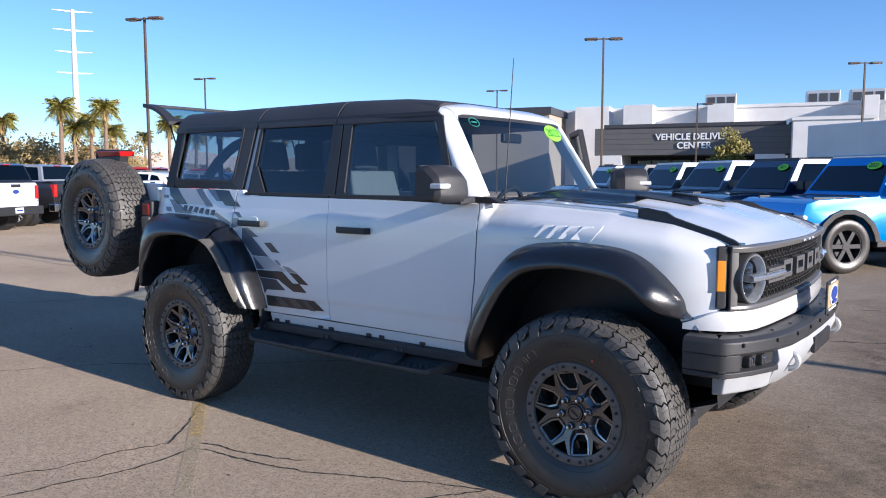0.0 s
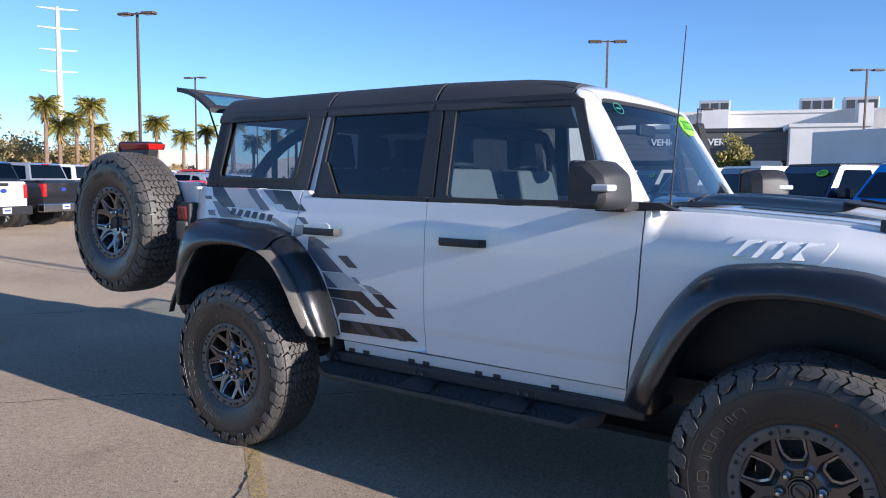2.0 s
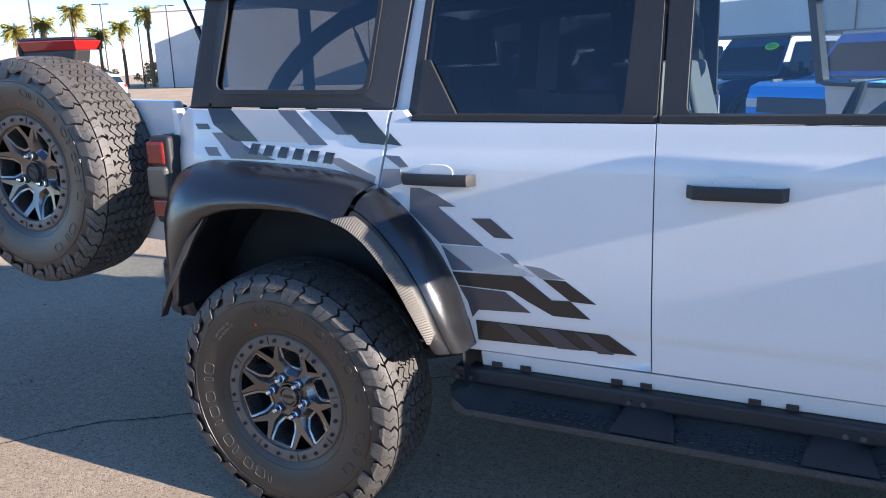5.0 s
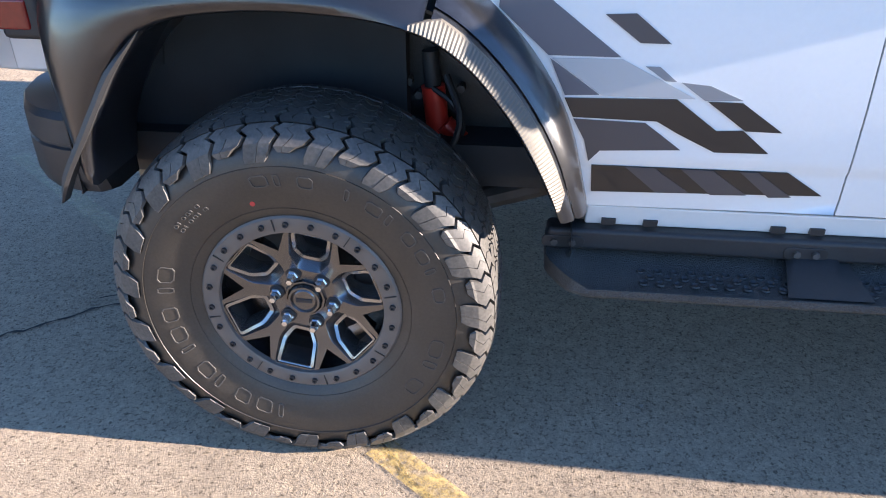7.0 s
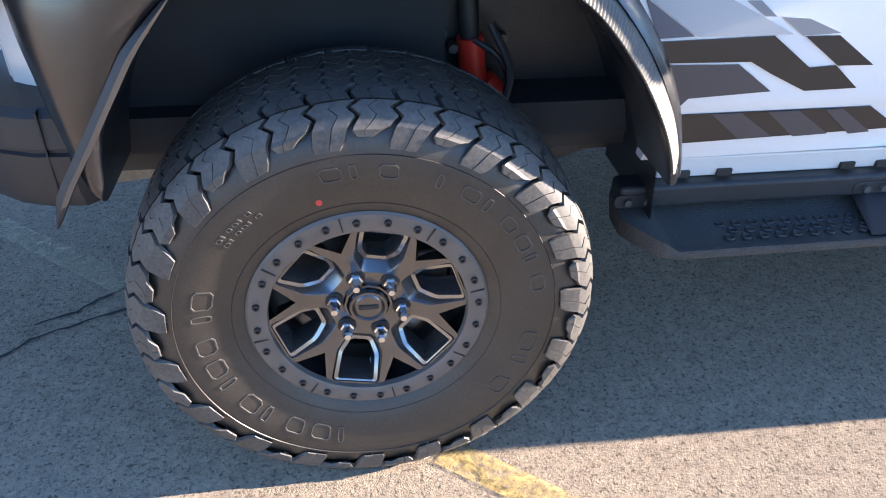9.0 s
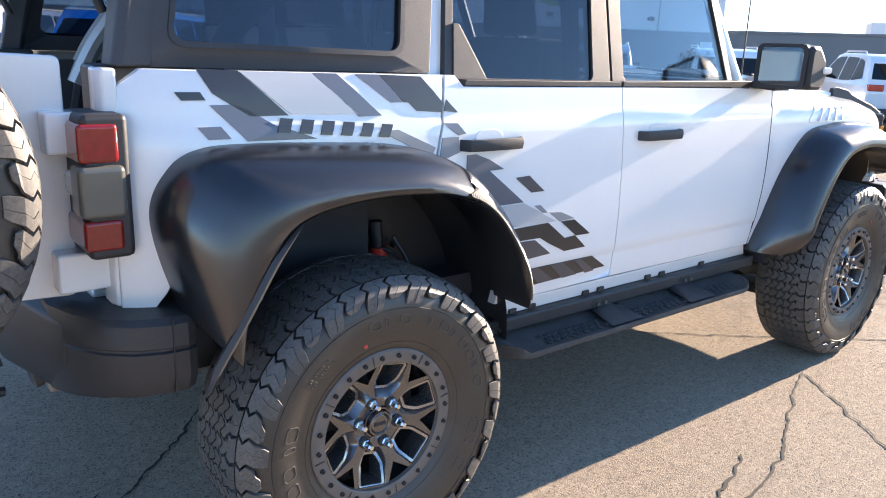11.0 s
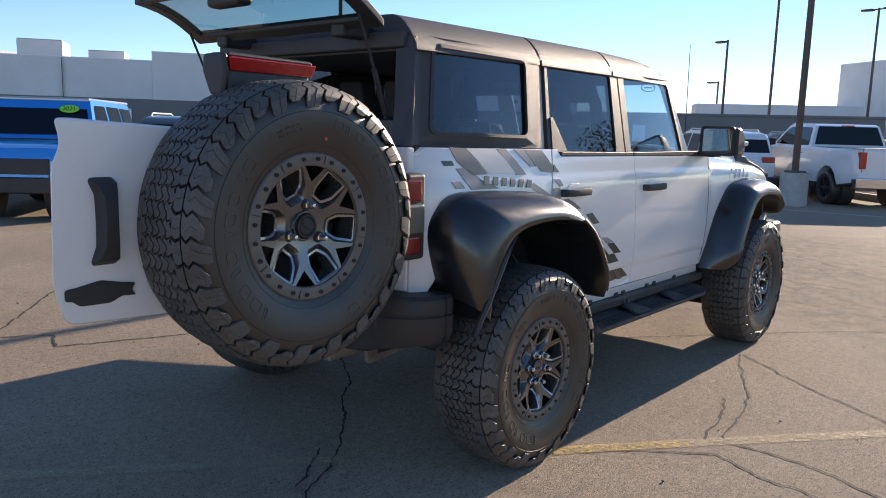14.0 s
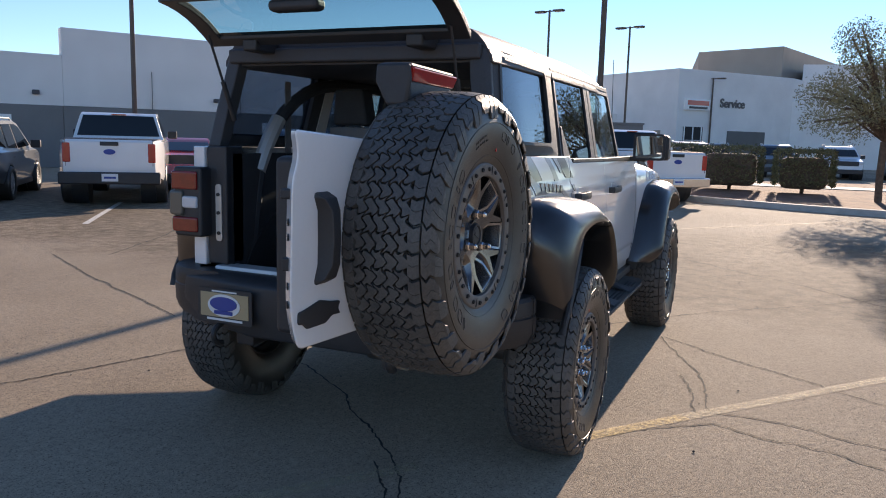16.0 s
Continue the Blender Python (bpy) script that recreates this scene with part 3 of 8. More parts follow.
    lip_r = [(-0.44, 0.62), (-0.43, 0.75), (-0.405, 0.89), (-0.32, 1.045), (-0.235, 1.108), (-0.078, 1.135), (0.098, 1.135), (0.255, 1.112), (0.365, 1.055), (0.455, 0.955), (0.52, 0.85), (0.562, 0.76), (0.585, 0.70)]
    out_f = [(2.258, 0.625), (2.315, 0.78), (2.375, 0.92), (2.47, 1.075), (2.60, 1.19), (2.80, 1.225), (2.98, 1.226), (3.123, 1.212), (3.218, 1.178), (3.30, 1.12), (3.363, 1.058), (3.398, 1.005), (3.410, 0.955)]
    lip_f = [(2.40, 0.61), (2.455, 0.75), (2.52, 0.885), (2.60, 1.005), (2.70, 1.085), (2.85, 1.117), (2.98, 1.116), (3.12, 1.096), (3.20, 1.069), (3.28, 1.008), (3.325, 0.964), (3.356, 0.944), (3.406, 0.922)]
    SEC = [(0.0, 0.0), (0.01, 0.20), (0.035, 0.33), (0.09, 0.48), (0.18, 0.62), (0.32, 0.77), (0.48, 0.88), (0.66, 0.955), (0.82, 0.995), (0.95, 0.988), (1.0, 0.955), (1.015, 0.90), (1.02, 0.75), (1.03, 0.10)]

    SEC_B = [(0.0, 0.0), (0.01, 0.18), (0.035, 0.36), (0.09, 0.50), (0.18, 0.62), (0.32, 0.70), (0.46, 0.74), (0.50, 0.80), (0.66, 0.89), (0.82, 0.965), (0.93, 1.0), (0.97, 0.985), (1.0, 0.95), (1.015, 0.90), (1.02, 0.75), (1.03, 0.10)]

    def leg(o, u, t, v):
        """The rear flare's forward leg is stepped: a flat door piece and a proud lip."""
        f = min(1.0, max(0.0, (u - 0.56) / 0.16)) if o.x < 1 else 0.0
        return v + f * f * (3 - 2 * f) * (lerp_table(SEC_B, t) - lerp_table(SEC, t))

    def flare_point(o, l, u, t, v, reach=1.088):
        base = side_y(o.x, o.z) - 0.004
        rr = base + (reach - base) * (1 - 0.35 * max(0, (0.10 - u) / 0.10) ** 2 - (0.20 if o.x < 1 else 0.82) * max(0, (u - 0.88) / 0.12) ** (2 if o.x < 1 else 1.6))
        return Vector((0, s * (base + (rr - base) * leg(o, u, t, v)), 0)) + o.lerp(l, t)

    def flare(outer, lip, a, b, cut_t=(0.0, 9.0), sink=0.0):
        n = 121
        o = smooth_line([Vector((x, 0, z)) for x, z in outer], n)
        l = smooth_line([Vector((x, 0, z)) for x, z in lip], n)
        sec = [(t, v) for t, v in SEC if cut_t[0] < t < cut_t[1]]
        if cut_t[0] > 0:
            sec = [(cut_t[0], lerp_table(SEC, cut_t[0]) - 0.10), (cut_t[0] + 0.004, lerp_table(SEC, cut_t[0] + 0.004))] + sec
        else:
            sec = [SEC[0]] + sec
        if cut_t[1] < 2:
            sec += [(cut_t[1], lerp_table(SEC, cut_t[1])), (cut_t[1] + 0.012, lerp_table(SEC, cut_t[1]) - 0.03), (cut_t[1] + 0.016, lerp_table(SEC, cut_t[1]) - 0.20)]
        rows = [[flare_point(o[i], l[i], i / (n - 1), t, v) - Vector((0, s * sink, 0)) for t, v in sec] for i in range(round(a * (n - 1)), round(b * (n - 1)) + 1)]
        bm = loft(rows, ring=False)
        bmesh.ops.solidify(bm, geom=bm.faces[:], thickness=0.010)
        return bm

    fl = part("rear_flare", flare(out_r, lip_r, 0.085, 0.683), FLARE, suv, "satin black rear wheel flare", angle=50)
    # thin edge band that runs on below the flare to a point
    rows = []
    band = smooth_line([(-0.262, 1.080, 1.094), (-0.33, 1.088, 1.008), (-0.380, 1.090, 0.930), (-0.430, 1.090, 0.850), (-0.475, 1.087, 0.780), (-0.517, 1.080, 0.706)], 24)
    for i, p in enumerate(band):
        d = (band[min(i + 1, 23)] - band[max(i - 1, 0)]).normalized()
        back = Vector((d.z, 0, -d.x)) if d.z < 0 else Vector((-d.z, 0, d.x))
        wide = 0.020 * min(1.0, 0.25 + i / 8, 0.3 + (23 - i) / 4)
        rows.append([Vector((q.x, s * q.y, q.z)) for q in (p, p + back * 0.4 * wide + Vector((0, 0.004, 0)), p + back * wide - Vector((0, 0.004, 0)), p + back * wide - Vector((0, 0.014, 0)), p - Vector((0, 0.030, 0)))])
    part("flare_edge_band", loft(rows), BLACKP, fl, "thin black edge band", angle=40)
    part("flare_lip", flare(out_r, lip_r, 0.692, 1.0, (0.50, 9.0)), FLARE, fl, angle=50)
    part("flare_door_piece", flare(out_r, lip_r, 0.692, 1.0, (0.0, 0.46)), FLARE, door_r, angle=50)
    part("front_flare", flare(out_f, lip_f, 0.0, 1.0), FLARE, suv, "satin black front wheel flare", angle=50)
    # ribbed strip on the flare's forward lip
    n = 401
    o = smooth_line([Vector((x, 0, z)) for x, z in out_r], n)
    l = smooth_line([Vector((x, 0, z)) for x, z in lip_r], n)
    i0, i1 = round(0.668 * (n - 1)), round(0.975 * (n - 1))
    rows = []
    for i in range(i0, i1 + 1):
        e = min(1.0, (i - i0) / 14, (i1 - i) / 8)
        t0 = 0.84 - 0.30 * e
        row = []
        for f in (0.0, 0.04, 0.08, 0.3, 0.5, 0.7, 0.92, 0.96, 1.0):
            t = t0 + (0.93 - t0) * f
            p = flare_point(o[i], l[i], i / (n - 1), t, lerp_table(SEC, t))
            p.y += s * (-0.004 if f in (0.0, 1.0) else 0.006 if f in (0.04, 0.96) else 0.006 + 0.002 * (i % 2))
            row.append(p)
        rows.append(row)
    part("flare_strip", loft(rows, ring=False), mat("ribbed_strip", (0.115, 0.105, 0.088), 0.55, var=0.1) if "ribbed_strip" not in bpy.data.materials else bpy.data.materials["ribbed_strip"], fl, "ribbed grey strip", angle=12)
    # wheel wells
    for xc in (0.03, WB):
        arch = ([(xc + 0.60, 0.53)] if xc < 1 else []) + [(xc + 0.60 * math.cos(t), 0.55 + 0.62 * math.sin(t)) for t in (math.pi * k / 20 for k in range(21 if xc > 1 else 18))]
        rows = [[(x, s * y, z) for x, z in arch] for y in (0.90, 0.72, 0.585)]
        bm = loft(rows, ring=False)
        bm.faces.new([bm.verts.new((xc + 0.61 * math.cos(t), s * 0.584, 0.55 + 0.63 * math.sin(t))) for t in (math.pi * k / 20 for k in range(21))])
        part("wheel_well", bm, LINER, suv, "black wheel well liner")
    # fender vents
    vp = part("vent_plate", panel(round_poly([(2.585, 1.232), (2.66, 1.318), (3.02, 1.312), (2.965, 1.228)], 0.03), side_y, 0.004, s, [2.7, 2.8, 2.9], [1.25, 1.27, 1.29], 0.0035), WHITE, suv, bevel=0.002)
    for k in range(4):
        x = 2.662 + 0.068 * k
        quad = [(x, 1.240, 0.018), (x + 0.042, 1.240, 0.006), (x + 0.101, 1.303, 0.006), (x + 0.050, 1.303, 0.015)]
        bm = loft([[(u, s * (side_y(u, w) + d), w) for u, w, d in quad], [(u, s * (side_y(u, w) + 0.0005), w) for u, w, d in quad]])
        part("vent_fin", bm, WHITE, vp, bevel=0.002)
    # mirror
    mr = part("door_mirror", loft([[(x, s * y, z) for x, z in round_poly([(2.095, z0), (fx - 0.02, z0 - 0.002), (fx, z0 + 0.03), (fx - 0.012, z1 - 0.055), (fx - 0.075, z1), (2.095, z1 - 0.004)], 0.018, 3)] for y, fx, z0, z1 in ((0.872, 2.225, 1.440, 1.545), (0.885, 2.262, 1.415, 1.572), (0.94, 2.285, 1.404, 1.590), (1.04, 2.270, 1.402, 1.594), (1.10, 2.245, 1.406, 1.586), (1.118, 2.22, 1.42, 1.57))]), BLACKP, suv, "black door mirror", bevel=0.0, angle=30)
    part("mirror_glass", box(2.088, 2.094, min(s * 0.885, s * 1.075), max(s * 0.885, s * 1.075), 1.418, 1.578), MIRROR, mr, "mirror glass", bevel=0.002)
    bm = ring_panel(round_poly([(0.868, 1.404), (1.096, 1.404), (1.096, 1.592), (0.868, 1.592)], 0.03, 3), round_poly([(0.884, 1.418), (1.076, 1.418), (1.076, 1.578), (0.884, 1.578)], 0.025, 3), lambda x, z: 0.0, 0.02, 1)
    for v in bm.verts:
        v.co = Vector((2.104 + v.co.y, s * v.co.x, v.co.z)) if v.co.y < -0.01 else Vector((2.104, s * v.co.x, v.co.z))
    part("mirror_rim", bm, BLACKP, mr)
    part("mirror_lamp", box(2.19, 2.262, s * 1.035, s * 1.125, 1.472, 1.500), CLEARL, mr, "clear turn lamp", bevel=0.008)
    part("mirror_arm", loft([[(2.12, s * 0.80, 1.40), (2.28, s * 0.80, 1.40), (2.28, s * 0.80, 1.43), (2.12, s * 0.80, 1.43)], [(2.13, s * 0.95, 1.39), (2.26, s * 0.95, 1.39), (2.26, s * 0.95, 1.425), (2.13, s * 0.95, 1.425)]]), BLACKP, mr, bevel=0.006)

    # ---- greenhouse ----
    qo = round_poly([(-0.555, 1.452), (0.338, 1.444), (0.405, 1.90), (-0.46, 1.915)], [0.01, 0.01, 0.01, 0.03], 6)
    qi = round_poly([(-0.455, 1.510), (0.235, 1.500), (0.285, 1.872), (-0.385, 1.878)], 0.045, 6)
    q = part("hardtop_side", ring_panel(qo, qi, glass_y, 0.04, s, 0.012), TOPM, suv, "textured dark grey hardtop side", bevel=0.003)
    part("window_trim", ring_panel(round_poly([(-0.462, 1.503), (0.242, 1.493), (0.292, 1.879), (-0.392, 1.885)], 0.05, 6), round_poly([(-0.447, 1.518), (0.227, 1.508), (0.277, 1.864), (-0.377, 1.870)], 0.04, 6), glass_y, 0.012, s, 0.018), BLACKP, q)
    part("quarter_glass", panel(round_poly([(-0.46, 1.505), (0.24, 1.495), (0.29, 1.877), (-0.39, 1.883)], 0.05, 5), glass_y, 0.005, s, [-0.3, -0.1, 0.1], [1.6, 1.7, 1.8], 0.0), QTRGLASS, q)
    for nm, own, o4, i4, g4, gm in (
        ("rear_door_frame", door_r, [(0.395, 1.425), (1.205, 1.415), (1.205, 1.882), (0.452, 1.890)], [(0.430, 1.432), (1.105, 1.424), (1.125, 1.852), (0.475, 1.860)], None, DRKGLASS),
        ("front_door_frame", door_f, [(1.217, 1.415), (2.09, 1.412), (1.945, 1.878), (1.217, 1.882)], [(1.285, 1.426), (2.045, 1.418), (1.905, 1.846), (1.285, 1.850)], None, CLRGLASS),
    ):
        fr = part("window_frame", ring_panel(round_poly(o4, 0.012, 4), round_poly(i4, 0.025, 4), glass_y, 0.04, s, 0.01), BLACKP, own, "black window frame", bevel=0.002)
        part("window_glass", panel(i4, glass_y, 0.005, s, [0.7, 1.0, 1.5, 1.8], [1.55, 1.7]), gm, own)
    part("c_pillar", panel([(0.325, 1.44), (0.435, 1.44), (0.485, 1.895), (0.395, 1.90)], glass_y, 0.02, s, (), [1.55, 1.7], -0.012), WHITE, suv, "white door pillar")
    part("rear_sail", panel([(0.428, 1.425), (0.575, 1.425), (0.47, 1.60), (0.445, 1.60)], glass_y, 0.012, s, out=0.016), BLACKP, door_r, bevel=0.003)
    # drip rail
    part("drip_rail", panel([(0.41, 1.876), (1.94, 1.872), (1.90, 1.902), (0.41, 1.908)], glass_y, 0.05, s, [0.8, 1.2, 1.6], out=0.012), BLACKP, suv, bevel=0.004)

# ---- roof ----
def roof_z(x, y):
    top = lerp_table([(-0.5, 1.994), (0.4, 2.0), (1.15, 2.0), (1.6, 1.988), (1.8, 1.970), (1.88, 1.952), (1.9, 1.945), (2.0, 1.90)], x)
    return top + 0.012 * (1 - (y / 0.70) ** 2) - 0.115 * max(0.0, (abs(y) - 0.56) / 0.14) ** 2


def roof_part(name, x0, x1, material, half=0.703, drop=0.030, front=False):
    rows = []
    m = 8
    for i in range(m + 1):
        x = x0 + (x1 - x0) * i / m
        half = 0.703 - 0.030 * max(0.0, (x - 1.25) / 0.63) ** 2
        top = [(x, y, roof_z(x, y)) for y in [-half + 2 * half * k / 40 for k in range(41)]]
        e = roof_z(x, half)
        rows.append(top + [(x, half + 0.004, e - drop), (x, half - 0.03, e - drop), (x, half - 0.05, e - 0.03), (x, -half + 0.05, e - 0.03), (x, -half + 0.03, e - drop), (x, -half - 0.004, e - drop)])
    return part(name, loft(rows), material, suv, "" if material is WHITE else "textured dark grey roof panel", bevel=0.006, angle=50)


roof_part("roof_rear", -0.50, 0.412, TOPM)
roof_part("roof_middle", 0.424, 1.146, TOPM)
roof_part("roof_front", 1.158, 1.882, TOPM)


def screen_pt(y, t, lift=0.0):
    hw = 0.612 + 0.065 * t
    return Vector((1.985 + 0.275 * t + 0.055 * (1 - (y / hw) ** 2) + lift * 0.85, y, 1.885 - 0.455 * t + lift * 0.5))


ins = [screen_pt(-(0.612 + 0.065 * t), t) for t in (1.0, 0.75, 0.5, 0.25, 0.07)] + [screen_pt(y, 0.0) for y in (-0.57, -0.4, -0.2, 0.0, 0.2, 0.4, 0.57)] + [screen_pt(0.612 + 0.065 * t, t) for t in (0.07, 0.25, 0.5, 0.75, 1.0)]
outs = [Vector(p) for p in ((2.185, -0.760, 1.395), (2.115, -0.742, 1.51), (2.035, -0.720, 1.65), (1.965, -0.700, 1.775), (1.918, -0.684, 1.858))] + [Vector((1.892, y, roof_z(1.892, y) + 0.001)) for y in (-0.625, -0.4, -0.2, 0.0, 0.2, 0.4, 0.625)]
outs += [Vector((p.x, -p.y, p.z)) for p in reversed(outs[:5])]
ins, outs = smooth_line(ins, 61), smooth_line(outs, 61)
rows = []
for a, b in zip(ins, outs):
    up = Vector((0.72, 0.55 * a.y, 0.62)).normalized()
    rows.append([a - up * 0.03, a + up * 0.002, a.lerp(b, 0.08) + up * 0.012, a.lerp(b, 0.35) + up * 0.020, a.lerp(b, 0.65) + up * 0.017, a.lerp(b, 0.90) + up * 0.006, b, b - up * 0.05])
part("windscreen_frame", loft(rows), WHITE, suv, "white windscreen frame", angle=50)
rows = [[screen_pt((0.612 + 0.065 * t) * k / 8, t, -0.006) for k in range(-8, 9)] for t in (0, 0.25, 0.5, 0.75, 1.0)]
part("windscreen", loft(rows, ring=False), WINDGLASS, suv, "clear windscreen")
part("sun_band", loft([[screen_pt(0.612 * k / 8, 0.0, -0.003) for k in range(-8, 9)], [screen_pt(0.617 * k / 8, 0.045, -0.003) for k in range(-8, 9)]], ring=False), BLACKP, suv)
GREEN = mat("green_sticker", (0.28, 0.75, 0.04), 0.6, emit=0.0)
p = screen_pt(0.38, 0.16, 0.004)
disc = lathe([(0.0, -0.002), (0.082, -0.002), (0.082, 0.002), (0.0, 0.002)], 32, m=Matrix.Translation(p) @ Matrix.Rotation(radians(90), 4, "Z") @ Matrix.Rotation(radians(-31), 4, "X") @ Matrix.Diagonal((1.25, 1, 0.75, 1)), closed=False)
sticker = part("year_sticker", disc, GREEN, suv, "oval lime green year sticker")
tx = bpy.data.curves.new("year_text", "FONT")
tx.body, tx.size, tx.align_x, tx.align_y, tx.extrude = "2022", 0.085, "CENTER", "CENTER", 0.0005
tx.materials.append(mat("sticker_ink", (0.05, 0.22, 0.03), 0.6))
ty = new("year_text", tx)
ty.parent = sticker
ty.matrix_basis = Matrix.Translation(p) @ Matrix.Rotation(radians(90), 4, "Z") @ Matrix.Rotation(radians(-31), 4, "X") @ Matrix.Translation((0, -0.005, 0)) @ Matrix.Rotation(radians(90), 4, "X")
TEAL = mat("teal_sticker", (0.03, 0.20, 0.16), 0.6)
m = Matrix.Translation(screen_pt(-0.50, 0.10, 0.004)) @ Matrix.Rotation(radians(90), 4, "Z") @ Matrix.Rotation(radians(-31), 4, "X") @ Matrix.Diagonal((1.2, 1, 0.7, 1))
ring = part("tint_sticker", lathe([(0.038, 0), (0.044, -0.001), (0.044, 0.002), (0.038, 0.002)], 28, m=m), TEAL, suv, "small teal oval sticker ring")
part("sticker_bar", box(-0.022, 0.022, -0.001, 0.001, -0.006, 0.006, m=m), TEAL, ring)
part("rear_view_mirror", box(1.965, 1.995, -0.11, 0.11, 1.74, 1.80), BLACKP, suv, bevel=0.012)

# ---- bonnet, cowl and nose ----
def hood_z(x, y):
    zt = lerp_table(TOPLINE, min(x, 3.62))
    h = zt + 0.018 + 0.030 * (1 - (y / 0.72) ** 2)
    b = max(0.0, 1 - abs((abs(y) - 0.27) / 0.16))
    h += 0.020 * min(1.0, b * 2.2) * max(0.0, 1 - max(0.0, (x - 3.15) / 0.42))
    f = max(0.0, (x - 3.52) / 0.15)
    return h - 0.026 * f * f


NOSE = [(0.0, 3.70), (0.25, 3.693), (0.5, 3.675), (0.65, 3.658), (0.72, 3.645), (0.77, 3.628), (0.81, 3.603), (0.84, 3.575), (0.865, 3.535), (0.885, 3.49), (0.90, 3.43), (0.905, 3.38)]


def nose_x(y):
    return lerp_table(NOSE, abs(y))


rows = []
for i in range(31):
    t = i / 30
    row = []
    for k in range(33):
        f = -1 + k / 16
        y = f * hood_edge(2.40 + 1.2 * t)
        x = 2.40 + (nose_x(y) + 0.004 - 2.40) * t
        row.append((x, y, hood_z(x, y)))
    rows.append(row)
bm = loft(rows, ring=False)
bmesh.ops.recalc_face_normals(bm, faces=bm.faces[:])
if sum(f.normal.z for f in bm.faces) < 0:
    bmesh.ops.reverse_faces(bm, faces=bm.faces[:])
bmesh.ops.solidify(bm, geom=bm.faces[:], thickness=0.02)
hood = part("bonnet", bm, WHITE, suv, "white bonnet with black rear graphic", angle=50)


def hood_patch(name, fx, material, ys, lift=0.004):
    """A thin sheet that lies on the bonnet; fx gives its back and front x for each y."""
    rows = []
    for y in ys:
        a, b = fx(y)
        rows.append([(a + (b - a) * k / 12, y, hood_z(a + (b - a) * k / 12, y) + lift) for k in range(13)])
    bm = loft(rows, ring=False)
    bmesh.ops.solidify(bm, geom=bm.faces[:], thickness=0.003)
    return part(name, bm, material, hood)


hood_patch("bonnet_graphic", lambda y: (2.405, 2.93 + 0.25 * (1 - abs(y) / 0.55)), DEC_K, [-0.55 + 1.1 * k / 20 for k in range(21)])
for y0 in (-0.60, 0.60):
    hood_patch("bonnet_graphic_spike", lambda y: (2.62, 3.02 + 0.18 * (1 - abs(abs(y) - 0.60) / 0.04)), DEC_K, [y0 - 0.04 + 0.01 * k for k in range(9)], 0.004)
for y0 in (-0.27, 0.27):
    b = box(2.95, 3.25, y0 - 0.09, y0 + 0.09, 1.385, 1.404)
    for v in b.verts:
        v.co.z = hood_z(v.co.x, v.co.y) + (0.004 if v.co.z < 1.39 else 0.008 * (3.25 - v.co.x) / 0.3 + 0.006)
    sc = part("bonnet_vent", b, BLACKP, hood, "black bonnet vent", bevel=0.006)
for s in (-1, 1):
    bm = loft([[(x, s * (y - 0.014), z - 0.02), (x, s * (y - 0.010), z + h), (x, s * (y + 0.010), z + h), (x, s * (y + 0.014), z - 0.02)] for x, y, z, h in [(x, hood_edge(x) + 0.004, hood_z(x, hood_edge(x)), h) for x, h in ((3.12, 0.02), (3.16, 0.032), (3.26, 0.030), (3.30, 0.012), (3.40, 0.008), (3.50, 0.007), (3.575, 0.007), (3.60, 0.004))]])
    part("trail_sight", bm, BLACKP, suv, "black strip along the bonnet edge", bevel=0.004)
for s in (-1, 1):
    hood_patch("cowl_side", lambda y: (2.403, 2.50 + 0.10 * (0.715 - abs(y)) / 0.16), BLACKP, [s * (0.555 + 0.02 * k) for k in range(9)], 0.006)
part("cowl", box(2.20, 2.42, -0.70, 0.70, 1.33, 1.415), BLACKP, suv, "black plastic cowl", bevel=0.01)
for y0 in (-0.45, 0.18):
    part("wiper", rod((2.365, y0, 1.425), (2.318, y0 + 0.40, 1.452), 0.009, 6, 0.006), BLACKP, suv, "black wiper arm")
ant = rod((2.34, -0.655, 1.40), (2.372, -0.63, 2.152), 0.0042, 8, 0.0022)
part("antenna", ant, BLACKP, suv, "thin black whip antenna")
part("antenna_base", rod((2.34, -0.655, 1.375), (2.342, -0.653, 1.43), 0.012, 12, 0.007), BLACKP, suv)

# grille, lamps and nose, set along the plan line of the front
nose_half = [Vector((x, y, 0)) for y, x in NOSE]
nose_line = smooth_line([Vector((p.x, -p.y, 0)) for p in reversed(nose_half[1:])] + nose_half, 241)


def nose_span(ya, yb, step=1):
    """Points of the plan line between two y, each with its outward direction."""
    pts = []
    for i, p in enumerate(nose_line):
        if ya - 1e-6 <= p.y <= yb + 1e-6:
            d = nose_line[min(i + 1, 240)] - nose_line[max(i - 1, 0)]
            pts.append((p, Vector((d.y, -d.x, 0)).normalized()))
    out = pts[::step]
    if out[-1] is not pts[-1]:
        out.append(pts[-1])
    return out


def nose_strip(name, ya, yb, sec, material, parent, label="", bevel=0.004, step=2, angle=35):
    """A bar that follows the nose; sec gives its offsets and heights, which may change with the plan point."""
    rows = []
    for p, nrm in nose_span(ya, yb, step):
        rows.append([p + nrm * off + Vector((0, 0, z)) for off, z in (sec(p) if callable(sec) else sec)])
    return part(name, loft(rows), material, parent, label, bevel, angle)


def slab(z0, z1, off, thick):
    return [(off, z0), (off, z1), (off - thick, z1), (off - thick, z0)]


